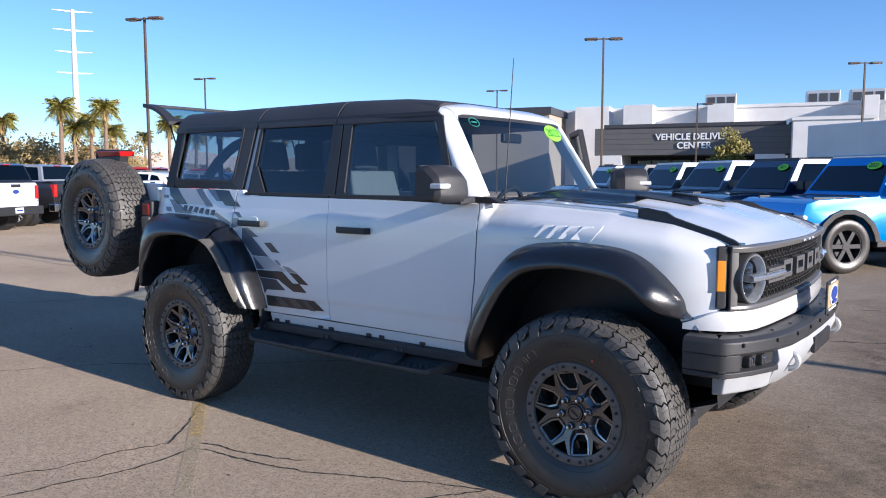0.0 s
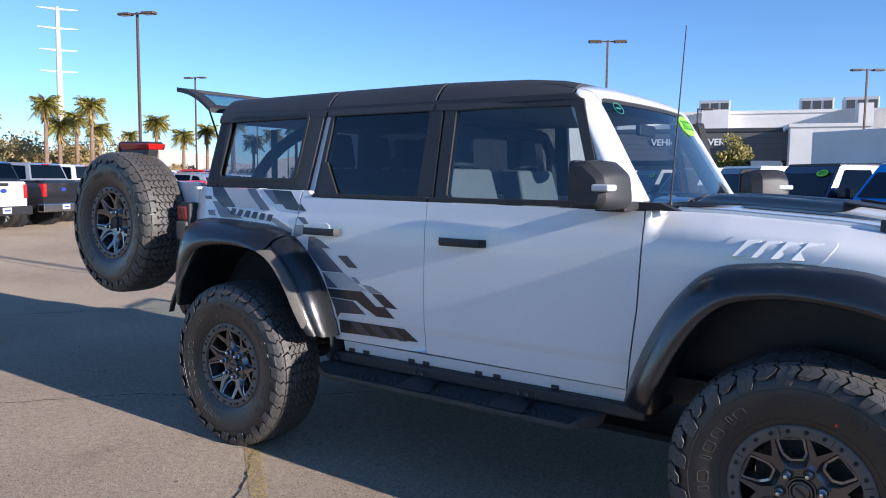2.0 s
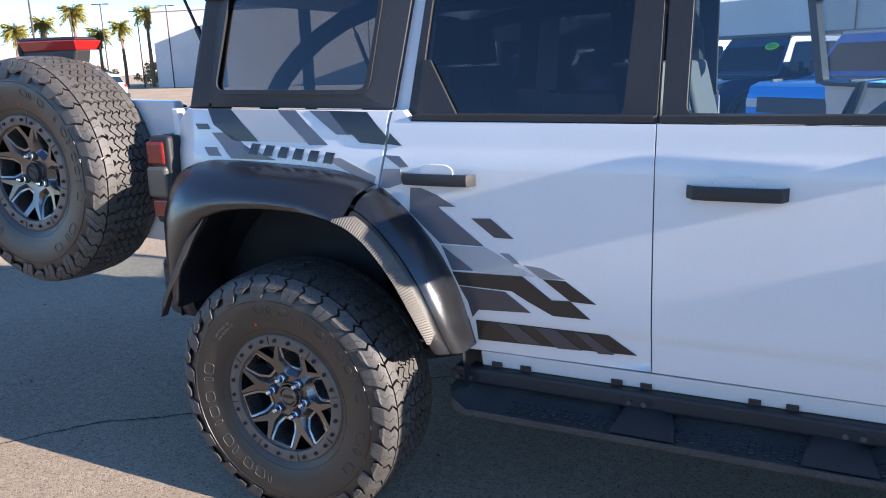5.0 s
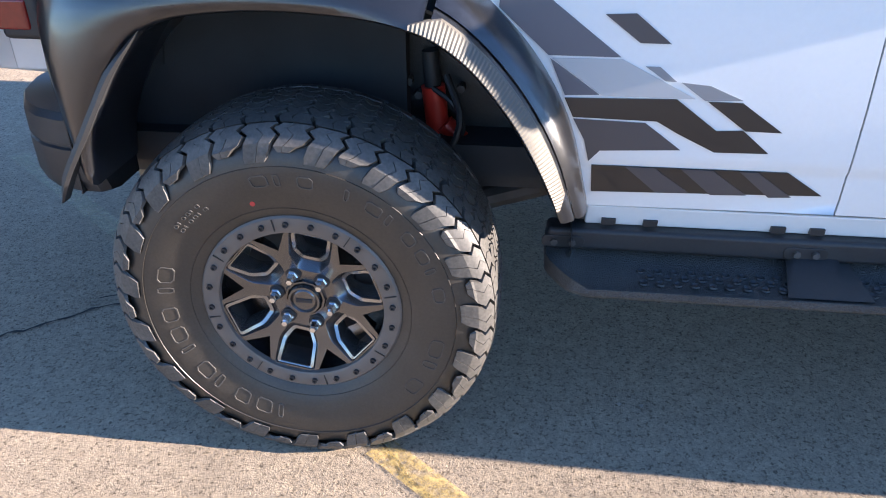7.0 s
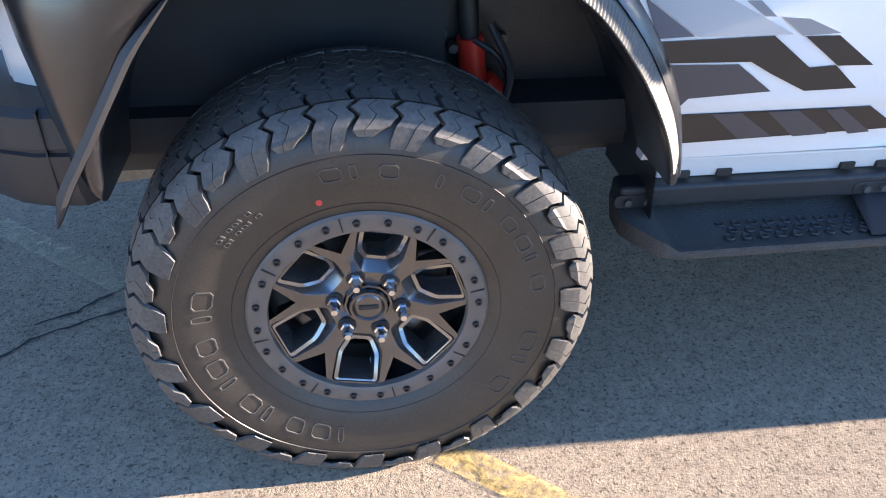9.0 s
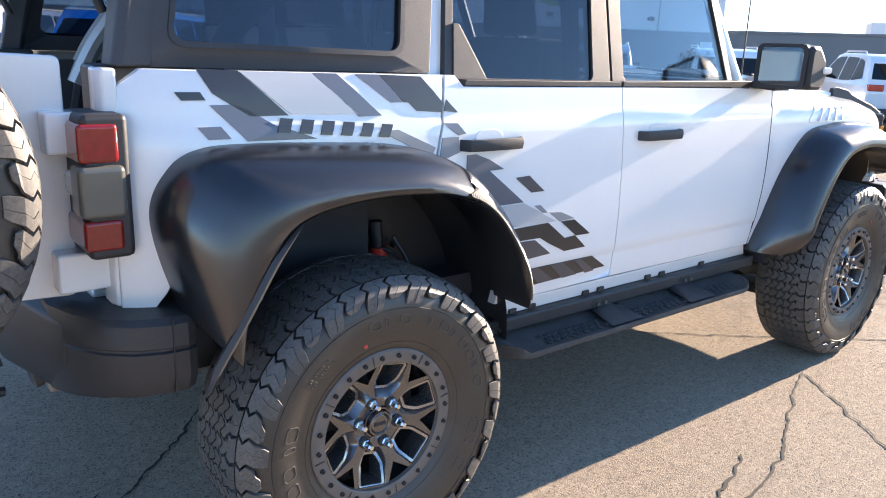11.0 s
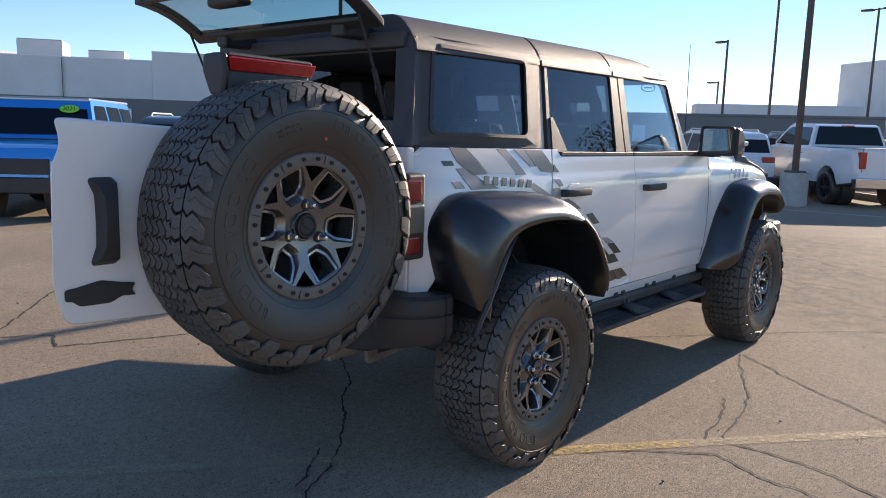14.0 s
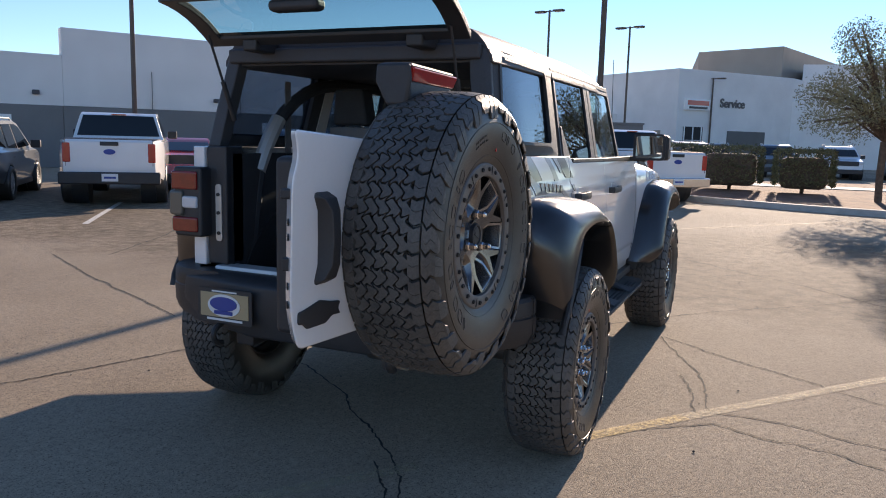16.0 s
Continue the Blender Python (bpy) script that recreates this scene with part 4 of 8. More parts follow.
GREYG = mat("grille_grey", (0.16, 0.155, 0.15), 0.36, metal=0.35, var=0.05)
DRKLENS = mat("lamp_lens", (0.02, 0.025, 0.035), 0.06, coat=0.8)
DARKG = mat("grille_dark", (0.055, 0.054, 0.053), 0.42, metal=0.2, var=0.08)
grille = nose_strip("grille", -0.82, 0.82, slab(0.955, 1.245, -0.050, 0.02), DARKG, suv, "dark grey grille with hexagon mesh and block letters", 0.0)
nose_strip("grille_surround", -0.845, 0.845, [(0.010, 1.214), (0.014, 1.236), (0.006, 1.244), (-0.05, 1.244), (-0.05, 1.206), (-0.02, 1.206)], GREYG, grille, "grey surround", 0.004)
nose_strip("grille_surround", -0.845, 0.845, [(-0.02, 0.998), (0.010, 0.988), (0.014, 0.972), (0.004, 0.966), (-0.05, 0.966), (-0.05, 0.998)], GREYG, grille, "grey surround", 0.004)
for s in (-1, 1):
    ya, yb = sorted((s * 0.812, s * 0.846))
    nose_strip("grille_end", ya, yb, slab(0.967, 1.243, 0.008, 0.05), GREYG, grille, bevel=0.006, step=1)
    ya, yb = sorted((s * 0.847, s * 0.872))
    cheek = nose_strip("lamp_cheek", ya, yb, slab(0.972, 1.240, -0.003, 0.03), BLACKP, suv, "black panel beside the headlamp", bevel=0.008, step=1)
    ya, yb = sorted((s * 0.852, s * 0.872))
    nose_strip("side_marker", ya, yb, slab(1.048, 1.180, 0.004, 0.02), AMBER, cheek, "amber side marker lamp", bevel=0.004, step=1)
    # white corner below the lamp and the lip under the grille
    nose_strip("nose_lip", -0.904 if s < 0 else 0.0, 0.0 if s < 0 else 0.904, lambda p: [(-0.03, zt := lerp_table([(3.40, 0.906), (3.43, 0.917), (3.53, 0.963), (3.6, 0.966)], p.x)), (0.002 + 0.006 * (p.x > 3.45), zt - 0.002), (lerp_table([(3.42, 0.002), (3.58, 0.012)], p.x), zt - 0.022 * (p.x - 3.38) / 0.25), (lerp_table([(3.42, 0.002), (3.58, 0.016)], p.x), 0.905), (lerp_table([(3.42, 0.0), (3.58, 0.008)], p.x), 0.878), (-0.04, 0.874)], WHITE, suv, "white lower nose panel", 0.0, 2, 45)
for i in range(-12, 13):
    for j in range(5):
        y, z = 0.048 * i + (0.024 if j % 2 else 0), 1.012 + 0.046 * j
        if abs(y) > 0.58 or (1.06 < z < 1.14 and abs(y) < 0.5):
            continue
        hexa = [(y + 0.030 * math.cos(a), z + 0.020 * math.sin(a)) for a in (math.pi / 3 * k for k in range(6))]
        x = nose_x(y) - 0.014
        bm = loft([[(x + d, y + (p - y) * f, z + (q - z) * f) for p, q in hexa] for d, f in ((-0.035, 1.0), (0.0, 1.0), (0.0, 0.80), (-0.035, 0.74), (-0.035, 1.0))], caps=False)
        part("mesh_cell", bm, DARKG, grille)
for y0, wide in ((-0.34, 0.13), (-0.12, 0.15), (0.11, 0.15), (0.34, 0.15)):
    for dz in (1.068, 1.128):
        nose_strip("block_letter", y0 - wide / 2, y0 + wide / 2, slab(dz, dz + 0.024, 0.012, 0.04), GREYG, grille)
    for y1 in (y0 - wide / 2 + 0.012, y0 + wide / 2 - 0.012):
        part("block_letter", box(nose_x(y1) - 0.03, nose_x(y1) + 0.0115, y1 - 0.013, y1 + 0.013, 1.068, 1.152), GREYG, grille, bevel=0.003)
for y0 in (-0.10, 0.0, 0.10):
    part("marker_lamp", box(nose_x(y0) + 0.004, nose_x(y0) + 0.022, y0 - 0.022, y0 + 0.022, 1.220, 1.232), CLEARL, grille, "clear marker lamp", bevel=0.003)
for s in (-1, 1):
    y = s * 0.728
    m = Matrix.Translation((nose_x(y) - 0.024, y, 1.098)) @ Matrix.Rotation(radians(13 * s), 4, "Z") @ Matrix.Rotation(radians(90), 4, "Z")
    lamp = part("headlamp", lathe([(0.0, 0.02), (0.080, 0.02), (0.090, -0.004), (0.100, -0.022), (0.109, -0.024), (0.112, -0.018), (0.114, 0.04), (0.0, 0.04)], 56, m=m), DARKG, suv, "round headlamp with a light bar", angle=40)
    part("light_ring", lathe([(0.082, 0.004), (0.090, -0.014), (0.098, -0.027), (0.105, -0.028), (0.107, -0.020), (0.094, 0.006)], 56, m=m), LAMPCLEAR, lamp, "clear light ring", angle=50)
    for dx, dz, r, material in ((0.012 * s, 0.042, 0.040, DRKLENS), (0.0, -0.044, 0.040, DRKLENS)):
        part("projector", lathe([(0.0, -0.020), (r * 0.6, -0.014), (r * 0.9, 0.004), (r, 0.022), (0.0, 0.022)], 24, m=m @ Matrix.Translation((dx, 0, dz))), material, lamp, angle=50)
    ya, yb = sorted((s * 0.775, s * 0.43))
    nose_strip("light_bar", ya, yb, [(0.020, 1.084), (0.032, 1.092), (0.032, 1.108), (0.020, 1.116), (-0.03, 1.116), (-0.03, 1.084)], LAMPCLEAR, lamp, "clear light bar", 0.003)
    for z in (1.066, 1.118):
        ya, yb = sorted((s * 0.62, s * 0.415))
        nose_strip("bar_bracket", ya, yb, slab(z, z + 0.014, 0.016, 0.05), GREYG, lamp, bevel=0.003)
    part("bar_bracket", box(nose_x(0.42) - 0.04, nose_x(0.42) + 0.018, s * 0.425, s * 0.405, 1.064, 1.134), GREYG, lamp, bevel=0.003)

# front bumper
BUMP = [(0.0, 3.800), (0.3, 3.795), (0.55, 3.775), (0.72, 3.735), (0.84, 3.685), (0.93, 3.635), (0.968, 3.605), (0.980, 3.58), (0.984, 3.50), (0.985, 3.425)]


def bump_x(y):
    return lerp_table(BUMP, abs(y))


def cross_bar(name, ys, prof, material, label="", parent=None, bevel=0.01):
    """A bar along the bumper's plan line; ys picks the part of it by y, prof gives inset and height."""
    half = [Vector((x, y, 0)) for y, x in BUMP]
    pts = [Vector((p.x, -p.y, 0)) for p in reversed(half[1:])] + half
    lo, hi = min(ys), max(ys)
    line = [Vector((bump_x(lo), lo, 0))] + [p for p in pts if lo + 1e-4 < p.y < hi - 1e-4] + [Vector((bump_x(hi), hi, 0))]
    rows = []
    for i, p in enumerate(line):
        d = line[min(i + 1, len(line) - 1)] - line[max(i - 1, 0)]
        nrm = Vector((d.y, -d.x, 0)).normalized()
        rows.append([p + nrm * off + Vector((0, 0, z)) for off, z in prof])
    return part(name, loft(rows), material, parent or suv, label, bevel)


bumper = cross_bar("front_bumper", (-0.985, 0.985), [(-0.11, 0.868), (-0.02, 0.866), (0.0, 0.850), (0.002, 0.800), (-0.012, 0.786), (-0.11, 0.786)], BLACKP, "black steel front bumper", bevel=0.008)
SKID = mat("silver_skid", (0.50, 0.51, 0.52), 0.42, metal=0.25, var=0.06)
cross_bar("bumper_lower", (-0.66, 0.66), [(-0.14, 0.788), (-0.012, 0.788), (-0.004, 0.74), (-0.06, 0.62), (-0.12, 0.585), (-0.14, 0.60)], SKID, "silver skid panel", bumper, 0.008)
for s in (-1, 1):
    cross_bar("bumper_corner", (s * 0.665, s * 0.985), [(-0.11, 0.786), (-0.030, 0.786), (-0.034, 0.735), (-0.006, 0.722), (-0.006, 0.700), (-0.11, 0.695)], BLACKP, "", bumper, 0.006)
    cross_bar("bumper_end", (s * 0.905, s * 0.985), [(-0.10, 0.800), (-0.001, 0.800), (-0.002, 0.725), (-0.10, 0.720)], BLACKP, "", bumper, 0.006)
    cross_bar("skid_corner", (s * 0.66, s * 0.955), [(-0.12, 0.698), (-0.03, 0.700), (-0.05, 0.62), (-0.12, 0.60)], SKID, "", bumper, 0.01)
    for k in range(2):
        y = s * (0.755 + 0.075 * k)
        pod = part("fog_lamp", box(bump_x(y) - 0.055, bump_x(y) - 0.016, y - 0.028, y + 0.028, 0.735, 0.782), DARKMET, bumper, "small fog lamp", bevel=0.008)
        part("fog_lens", box(bump_x(y) - 0.03, bump_x(y) - 0.010, y - 0.014, y + 0.014, 0.745, 0.774), CHROME, pod, bevel=0.006)
    ty = s * 0.52
    hook = [Vector((bump_x(ty) - 0.025 + 0.040 * math.sin(t), ty, 0.715 + 0.036 * math.cos(t))) for t in (math.pi * k / 10 for k in range(11))]
    part("tow_hook", tube(hook, 0.013, 10), SKID, bumper, "grey tow hook")
    for k in range(5):
        y = s * (0.10 + 0.20 * k)
        part("bumper_bolt", rod((bump_x(y) - 0.002, y, 0.838), (bump_x(y) + 0.008, y, 0.838), 0.009, 10), DARKMET, bumper)
    for k in range(4):
        y = s * (0.22 + 0.21 * k)
        part("top_bolt", rod((bump_x(y) - 0.05, y, 0.862), (bump_x(y) - 0.05, y, 0.872), 0.008, 8), DARKMET, bumper)
part("winch_opening", box(bump_x(0) - 0.02, bump_x(0) + 0.002, -0.19, 0.19, 0.69, 0.765), DARKMET, bumper, bevel=0.006)
PLATE_G = mat("plate_tan", (0.42, 0.33, 0.19), 0.5, var=0.05)
PLATE_W = mat("plate_white", (0.75, 0.75, 0.74), 0.5)
PLATE_B = mat("plate_blue", (0.03, 0.06, 0.30), 0.4)


def plate(m, parent):
    """A dealer plate, its marks drawn as plain shapes; faces -y, centred, 0.305 wide."""
    pl = part("dealer_plate", prism(round_poly([(-0.1525, -0.08), (0.1525, -0.08), (0.1525, 0.08), (-0.1525, 0.08)], 0.012), -0.003, 0.003, m=m), BLACKP, parent, "tan dealer plate with a blue oval in a black frame")
    part("plate_face", prism([(-0.135, -0.052), (0.135, -0.052), (0.135, 0.06), (-0.135, 0.06)], -0.0055, -0.002, m=m), PLATE_G, pl)
    part("plate_badge", lathe([(0.0, -0.009), (0.052, -0.009), (0.052, -0.003), (0.0, -0.003)], 32, m=m @ Matrix.Translation((0, 0, 0.004)) @ Matrix.Diagonal((1.75, 1, 1, 1))), PLATE_W, pl)
    part("plate_badge", lathe([(0.0, -0.0125), (0.036, -0.0125), (0.036, -0.006), (0.0, -0.006)], 32, m=m @ Matrix.Translation((0, 0, 0.012)) @ Matrix.Diagonal((2.1, 1, 0.9, 1))), PLATE_B, pl)
    part("plate_bar", prism([(-0.10, -0.068), (0.10, -0.068), (0.10, -0.058), (-0.10, -0.058)], -0.0055, -0.002, m=m), PLATE_W, pl)
    part("plate_bar", prism([(-0.07, 0.064), (0.07, 0.064), (0.07, 0.071), (-0.07, 0.071)], -0.0055, -0.002, m=m), PLATE_W, pl)
    part("plate_bar", prism([(-0.05, -0.036), (0.05, -0.036), (0.05, -0.020), (-0.05, -0.020)], -0.0155, -0.008, m=m), PLATE_B, pl)


plate(Matrix.Translation((3.835, -0.02, 0.955)) @ Matrix.Rotation(radians(90), 4, "Z"), bumper)

# ---- rear end ----
for s in (-1, 1):
    part("rear_corner", loft([[(x, s * y, z) for x, y in ((-0.60, 0.80), (-0.635, 0.80), (-0.645, 0.77), (-0.645, 0.722), (-0.60, 0.722))] for z in (0.865, 1.0, 1.2, 1.35, 1.452)]), WHITE, suv, bevel=0.008)
    tl = part("tail_lamp", box(-0.705, -0.60, s * 0.695, s * 0.868, 1.01, 1.352), BLACKP, suv, "black tail lamp with red lenses", bevel=0.015)
    for z0, z1, y1, m in ((1.240, 1.332, 0.876, DARKRED), (1.032, 1.108, 0.874, DARKRED), (1.15, 1.21, 0.845, CLEARL)):
        part("lens", box(-0.716, -0.625, s * 0.715, s * y1, z0, z1), m, tl, bevel=0.012)
    part("lamp_cover", box(-0.722, -0.615, s * 0.80, s * 0.884, 1.112, 1.236), mat("smoked_lamp", (0.10, 0.10, 0.085), 0.3, coat=0.5) if "smoked_lamp" not in bpy.data.materials else bpy.data.materials["smoked_lamp"], tl, "", bevel=0.015)
    part("d_pillar", loft([[(x0, s * yy, z) for x0, yy in ((x, w), (x - 0.02, w - 0.02), (x - 0.025, w - 0.09), (x + 0.04, w - 0.10), (x + 0.08, w - 0.02))] for x, w, z in ((-0.575, 0.757, 1.452), (-0.54, 0.735, 1.62), (-0.505, 0.705, 1.80), (-0.485, 0.69, 1.905))]), TOPM, suv, "dark grey hardtop corner", bevel=0.008)
    part("opening_jamb", box(-0.632, -0.50, min(s * 0.60, s * 0.720), max(s * 0.60, s * 0.720), 0.874, 1.455), BLACKP, suv, bevel=0.01)
stk = part("striker_plate", prism(round_poly([(0.628, 0.99), (0.664, 0.99), (0.664, 1.27), (0.628, 1.27)], 0.017, 4), 0.0, 0.006, m=Matrix.Translation((-0.632, 0, 0)) @ Matrix.Rotation(radians(90), 4, "Z")), SILVER, suv, "bright striker plate")
for z in (1.03, 1.13, 1.22):
    part("striker_bolt", rod((-0.636, 0.646, z), (-0.645, 0.646, z), 0.009, 8), DARKMET, stk)
part("tail_sill", box(-0.66, -0.55, -0.66, 0.66, 0.80, 0.872), WHITE, suv, bevel=0.01)
part("rear_header", box(-0.535, -0.44, -0.66, 0.66, 1.855, 1.925), TOPM, suv, bevel=0.012)
rb = part("rear_bumper", loft([[(x, y, z) for x, z in ((dx - 0.02, 0.855), (dx - 0.055, 0.835), (dx - 0.065, 0.74), (dx - 0.035, zb + 0.01), (-0.60, zb), (-0.60, 0.855))] for y, dx, zb in ((-0.76, -0.70, 0.635), (-0.70, -0.725, 0.61), (-0.3, -0.80, 0.58), (0.3, -0.80, 0.58), (0.70, -0.725, 0.60), (0.76, -0.70, 0.635))]), BLACKP, suv, "black rear bumper", bevel=0.012)
plate(Matrix.Translation((-0.885, 0.41, 0.735)) @ Matrix.Rotation(radians(-90), 4, "Z"), rb)
for s in (-1, 1):
    ends = [(-0.775, 0.70, 0.62), (-0.745, 0.80, 0.635), (-0.700, 0.872, 0.645), (-0.640, 0.922, 0.650), (-0.575, 0.946, 0.652), (-0.515, 0.950, 0.652), (-0.492, 0.938, 0.656)]
    rows = [[(x, s * (y - 0.16), 0.866), (x, s * (y - 0.016), 0.864), (x, s * (y - 0.002), 0.848), (x, s * y, 0.790), (x, s * (y - 0.006), 0.786), (x, s * (y - 0.006), 0.780), (x, s * (y + 0.002), 0.776), (x, s * y, z + 0.05), (x, s * (y - 0.02), z + 0.01), (x, s * (y - 0.06), z), (x, s * (y - 0.16), z)] for x, y, z in ends]
    cap = part("bumper_end", loft(rows), BLACKP, rb, "black bumper corner", angle=28)
    part("bumper_seam", prism([(-0.5535, 0.665), (-0.5505, 0.665), (-0.5505, 0.862), (-0.5535, 0.862)], s * 0.93, s * 0.9505), DARKMET, cap)
    hk = [Vector((-0.86 - 0.06 * math.sin(t), s * 0.45, 0.60 + 0.045 * math.cos(t))) for t in (math.pi * k / 8 for k in range(9))]
    part("recovery_hook", tube(hk, 0.014, 8), DARKMET, rb)

# open hatch glass above the tailgate
h0, h1 = (-0.645, 1.935), (-0.985, 2.085)


def hatch_pt(t, y, lift=0.0):
    return (h0[0] + (h1[0] - h0[0]) * t, y, h0[1] + (h1[1] - h0[1]) * t + lift + 0.03 * math.sin(math.pi * t))


hg = part("hatch_glass", loft([[hatch_pt(t, y) for y in (-0.62, -0.3, 0, 0.3, 0.62)] for t in (0.08, 0.3, 0.5, 0.75, 0.97)], ring=False), HATCHGLASS, suv, "raised tinted hatch glass")
for y0, y1, t0, t1 in ((-0.665, -0.58, 0.0, 1.0), (0.58, 0.665, 0.0, 1.0), (-0.60, 0.60, 0.0, 0.12), (-0.60, 0.60, 0.93, 1.0)):
    rows = []
    for k in range(7):
        t = t0 + (t1 - t0) * k / 6
        rows.append([hatch_pt(t, y0, -0.014), hatch_pt(t, y1, -0.014), hatch_pt(t, y1, 0.016), hatch_pt(t, y0, 0.016)])
    part("hatch_border", loft(rows), BLACKP, hg, "black border", bevel=0.004)
part("hatch_latch", box(-0.95, -0.87, -0.12, 0.12, 2.015, 2.065), BLACKP, hg, "black latch housing", bevel=0.02)
for y in (-0.42, 0.42):
    part("hatch_hinge", box(-0.68, -0.50, y - 0.04, y + 0.04, 1.895, 1.950), BLACKP, hg, bevel=0.012)
for s in (-1, 1):
    st = part("gas_strut", rod((-0.565, s * 0.60, 1.58), (-0.64, s * 0.605, 1.76), 0.012, 10), DARKMET, suv, "thin black gas strut")
    part("strut_rod", rod((-0.64, s * 0.605, 1.76), (-0.73, s * 0.61, 1.965), 0.006, 8), DARKMET, st)

# tailgate, swung open on its right-hand hinges; its outer skin faces -y
gate = part("tailgate", prism(round_poly([(-1.945, 0.945), (-0.70, 0.885), (-0.70, 1.475), (-1.20, 1.49), (-1.955, 1.532), (-1.938, 1.46), (-1.968, 1.40), (-1.978, 1.05)], [0.03, 0.03, 0.02, 0.02, 0.02, 0.05, 0.05, 0.05], 4), -0.715, -0.66), WHITE, suv, "white tailgate swung open", bevel=0.008)
for v in gate.data.vertices:
    if v.co.y > -0.68 and v.co.x < -1.8:
        v.co.x += 0.055
part("gate_inner", box(-1.87, -0.74, -0.66, -0.585, 0.96, 1.46), BLACKP, gate, "black inner trim", bevel=0.02)
part("gate_handle", loft([[(x, -0.712 - d, z) for x, d in ((xa, 0), (xa + 0.010, o), (xb - 0.010, o), (xb, 0))] for xa, xb, o, z in ((-1.868, -1.790, 0.004, 1.11), (-1.866, -1.782, 0.030, 1.125), (-1.850, -1.788, 0.046, 1.165), (-1.848, -1.790, 0.050, 1.235), (-1.850, -1.788, 0.046, 1.315), (-1.866, -1.782, 0.030, 1.35), (-1.868, -1.790, 0.004, 1.365))]), BLACKP, gate, "black pull handle", bevel=0.006)
part("latch_panel", prism(round_poly([(-1.945, 1.015), (-1.925, 1.015), (-1.905, 0.997), (-1.815, 0.995), (-1.780, 1.012), (-1.735, 1.008), (-1.750, 1.028), (-1.735, 1.046), (-1.780, 1.052), (-1.840, 1.066), (-1.915, 1.052), (-1.945, 1.05)], 0.008, 2), -0.722, -0.712), BLACKP, gate, "black plate", bevel=0.003)
for z in (1.07, 1.12, 1.25, 1.29):
    part("gate_bolt", rod((-1.94, -0.70, z), (-1.954 + 0.0286 * (z - 1.05), -0.6865, z), 0.010, 8), DARKMET, gate)
part("gate_latch", box(-1.953, -1.91, -0.700, -0.670, 1.16, 1.195), DARKMET, gate, bevel=0.004)
part("gate_buffer", box(-1.953, -1.90, -0.705, -0.665, 1.35, 1.378), BLACKP, gate, bevel=0.006)
for z in (0.96, 1.30):
    part("gate_hinge", box(-0.76, -0.60, -0.775, -0.70, z - 0.05, z + 0.05), WHITE, gate, "white hinge", bevel=0.008)
part("spare_carrier", lathe([(0.0, -0.80), (0.13, -0.80), (0.18, -0.71), (0.0, -0.71)], 24, m=Matrix.Translation((-1.30, 0, 1.206))), BLACKP, gate, bevel=0.004)
spare = make_wheel("spare_wheel", suv, True)
spare.matrix_basis = pose(-1.272, -0.852, 1.204, 0, 25, -1.0)
bl = part("brake_lamp_arm", loft([[(x0, -0.79, z), (x0, -0.71, z), (x1, -0.71, z), (x1, -0.79, z)] for x0, x1, z in ((-1.40, -1.20, 1.42), (-1.44, -1.16, 1.58), (-1.455, -1.12, 1.695))]), BLACKP, gate, "black brake lamp bracket", bevel=0.012)
part("brake_lamp_end", loft([[(x, -0.782, 1.615), (x, -0.715, 1.615), (x, -0.675, 1.69), (x, -0.68, 1.745), (x, -0.795, 1.745), (x, -0.80, 1.69)] for x in (-1.470, -1.447)]), BLACKP, bl, bevel=0.012)
part("brake_lamp_cover", loft([[(-1.455, -0.795, 1.735), (-1.455, -0.68, 1.735), (-1.11, -0.68, 1.73), (-1.11, -0.795, 1.73)], [(-1.445, -0.79, 1.748), (-1.445, -0.69, 1.75), (-1.12, -0.69, 1.742), (-1.12, -0.79, 1.742)]]), BLACKP, bl, bevel=0.006)
part("brake_lamp", loft([[(-1.44, -0.792, 1.690), (-1.44, -0.675, 1.695), (-1.115, -0.675, 1.690), (-1.115, -0.792, 1.688)], [(-1.45, -0.806, 1.734), (-1.45, -0.67, 1.734), (-1.105, -0.67, 1.729), (-1.105, -0.806, 1.729)]]), REDLENS, bl, "red high brake lamp", bevel=0.006)

# the far front door stands open, with its mirror
swing = Matrix.Translation((2.285, 0.845, 0)) @ Matrix.Rotation(radians(-57), 4, "Z") @ Matrix.Translation((-2.285, -0.845, 0))
for ob in suv.children:
    if ob.name.startswith(("front_door", "door_mirror")) and max(v.co.y for v in ob.data.vertices) > 0:
        ob.matrix_basis = swing @ ob.matrix_basis

# ---- cabin ----
part("cabin_floor", box(-0.60, 2.2, -0.72, 0.72, 0.66, 0.74), INTER, suv)
part("headliner", box(-0.46, 1.88, -0.64, 0.64, 1.868, 1.878), INTER, suv)
part("dashboard", loft([[(x, y, z) for x, z in ((2.22, 1.10), (1.86, 1.08), (1.80, 1.30), (1.90, 1.39), (2.22, 1.40))] for y in (-0.70, -0.35, 0.35, 0.70)]), INTER, suv, bevel=0.03)
sw = [Vector((1.72 + 0.06 * math.sin(t), 0.36 + 0.185 * math.cos(t), 1.28 + 0.175 * math.sin(t))) for t in (2 * math.pi * k / 24 for k in range(25))]
part("steering_wheel", tube(sw, 0.016, 8), INTER, suv)


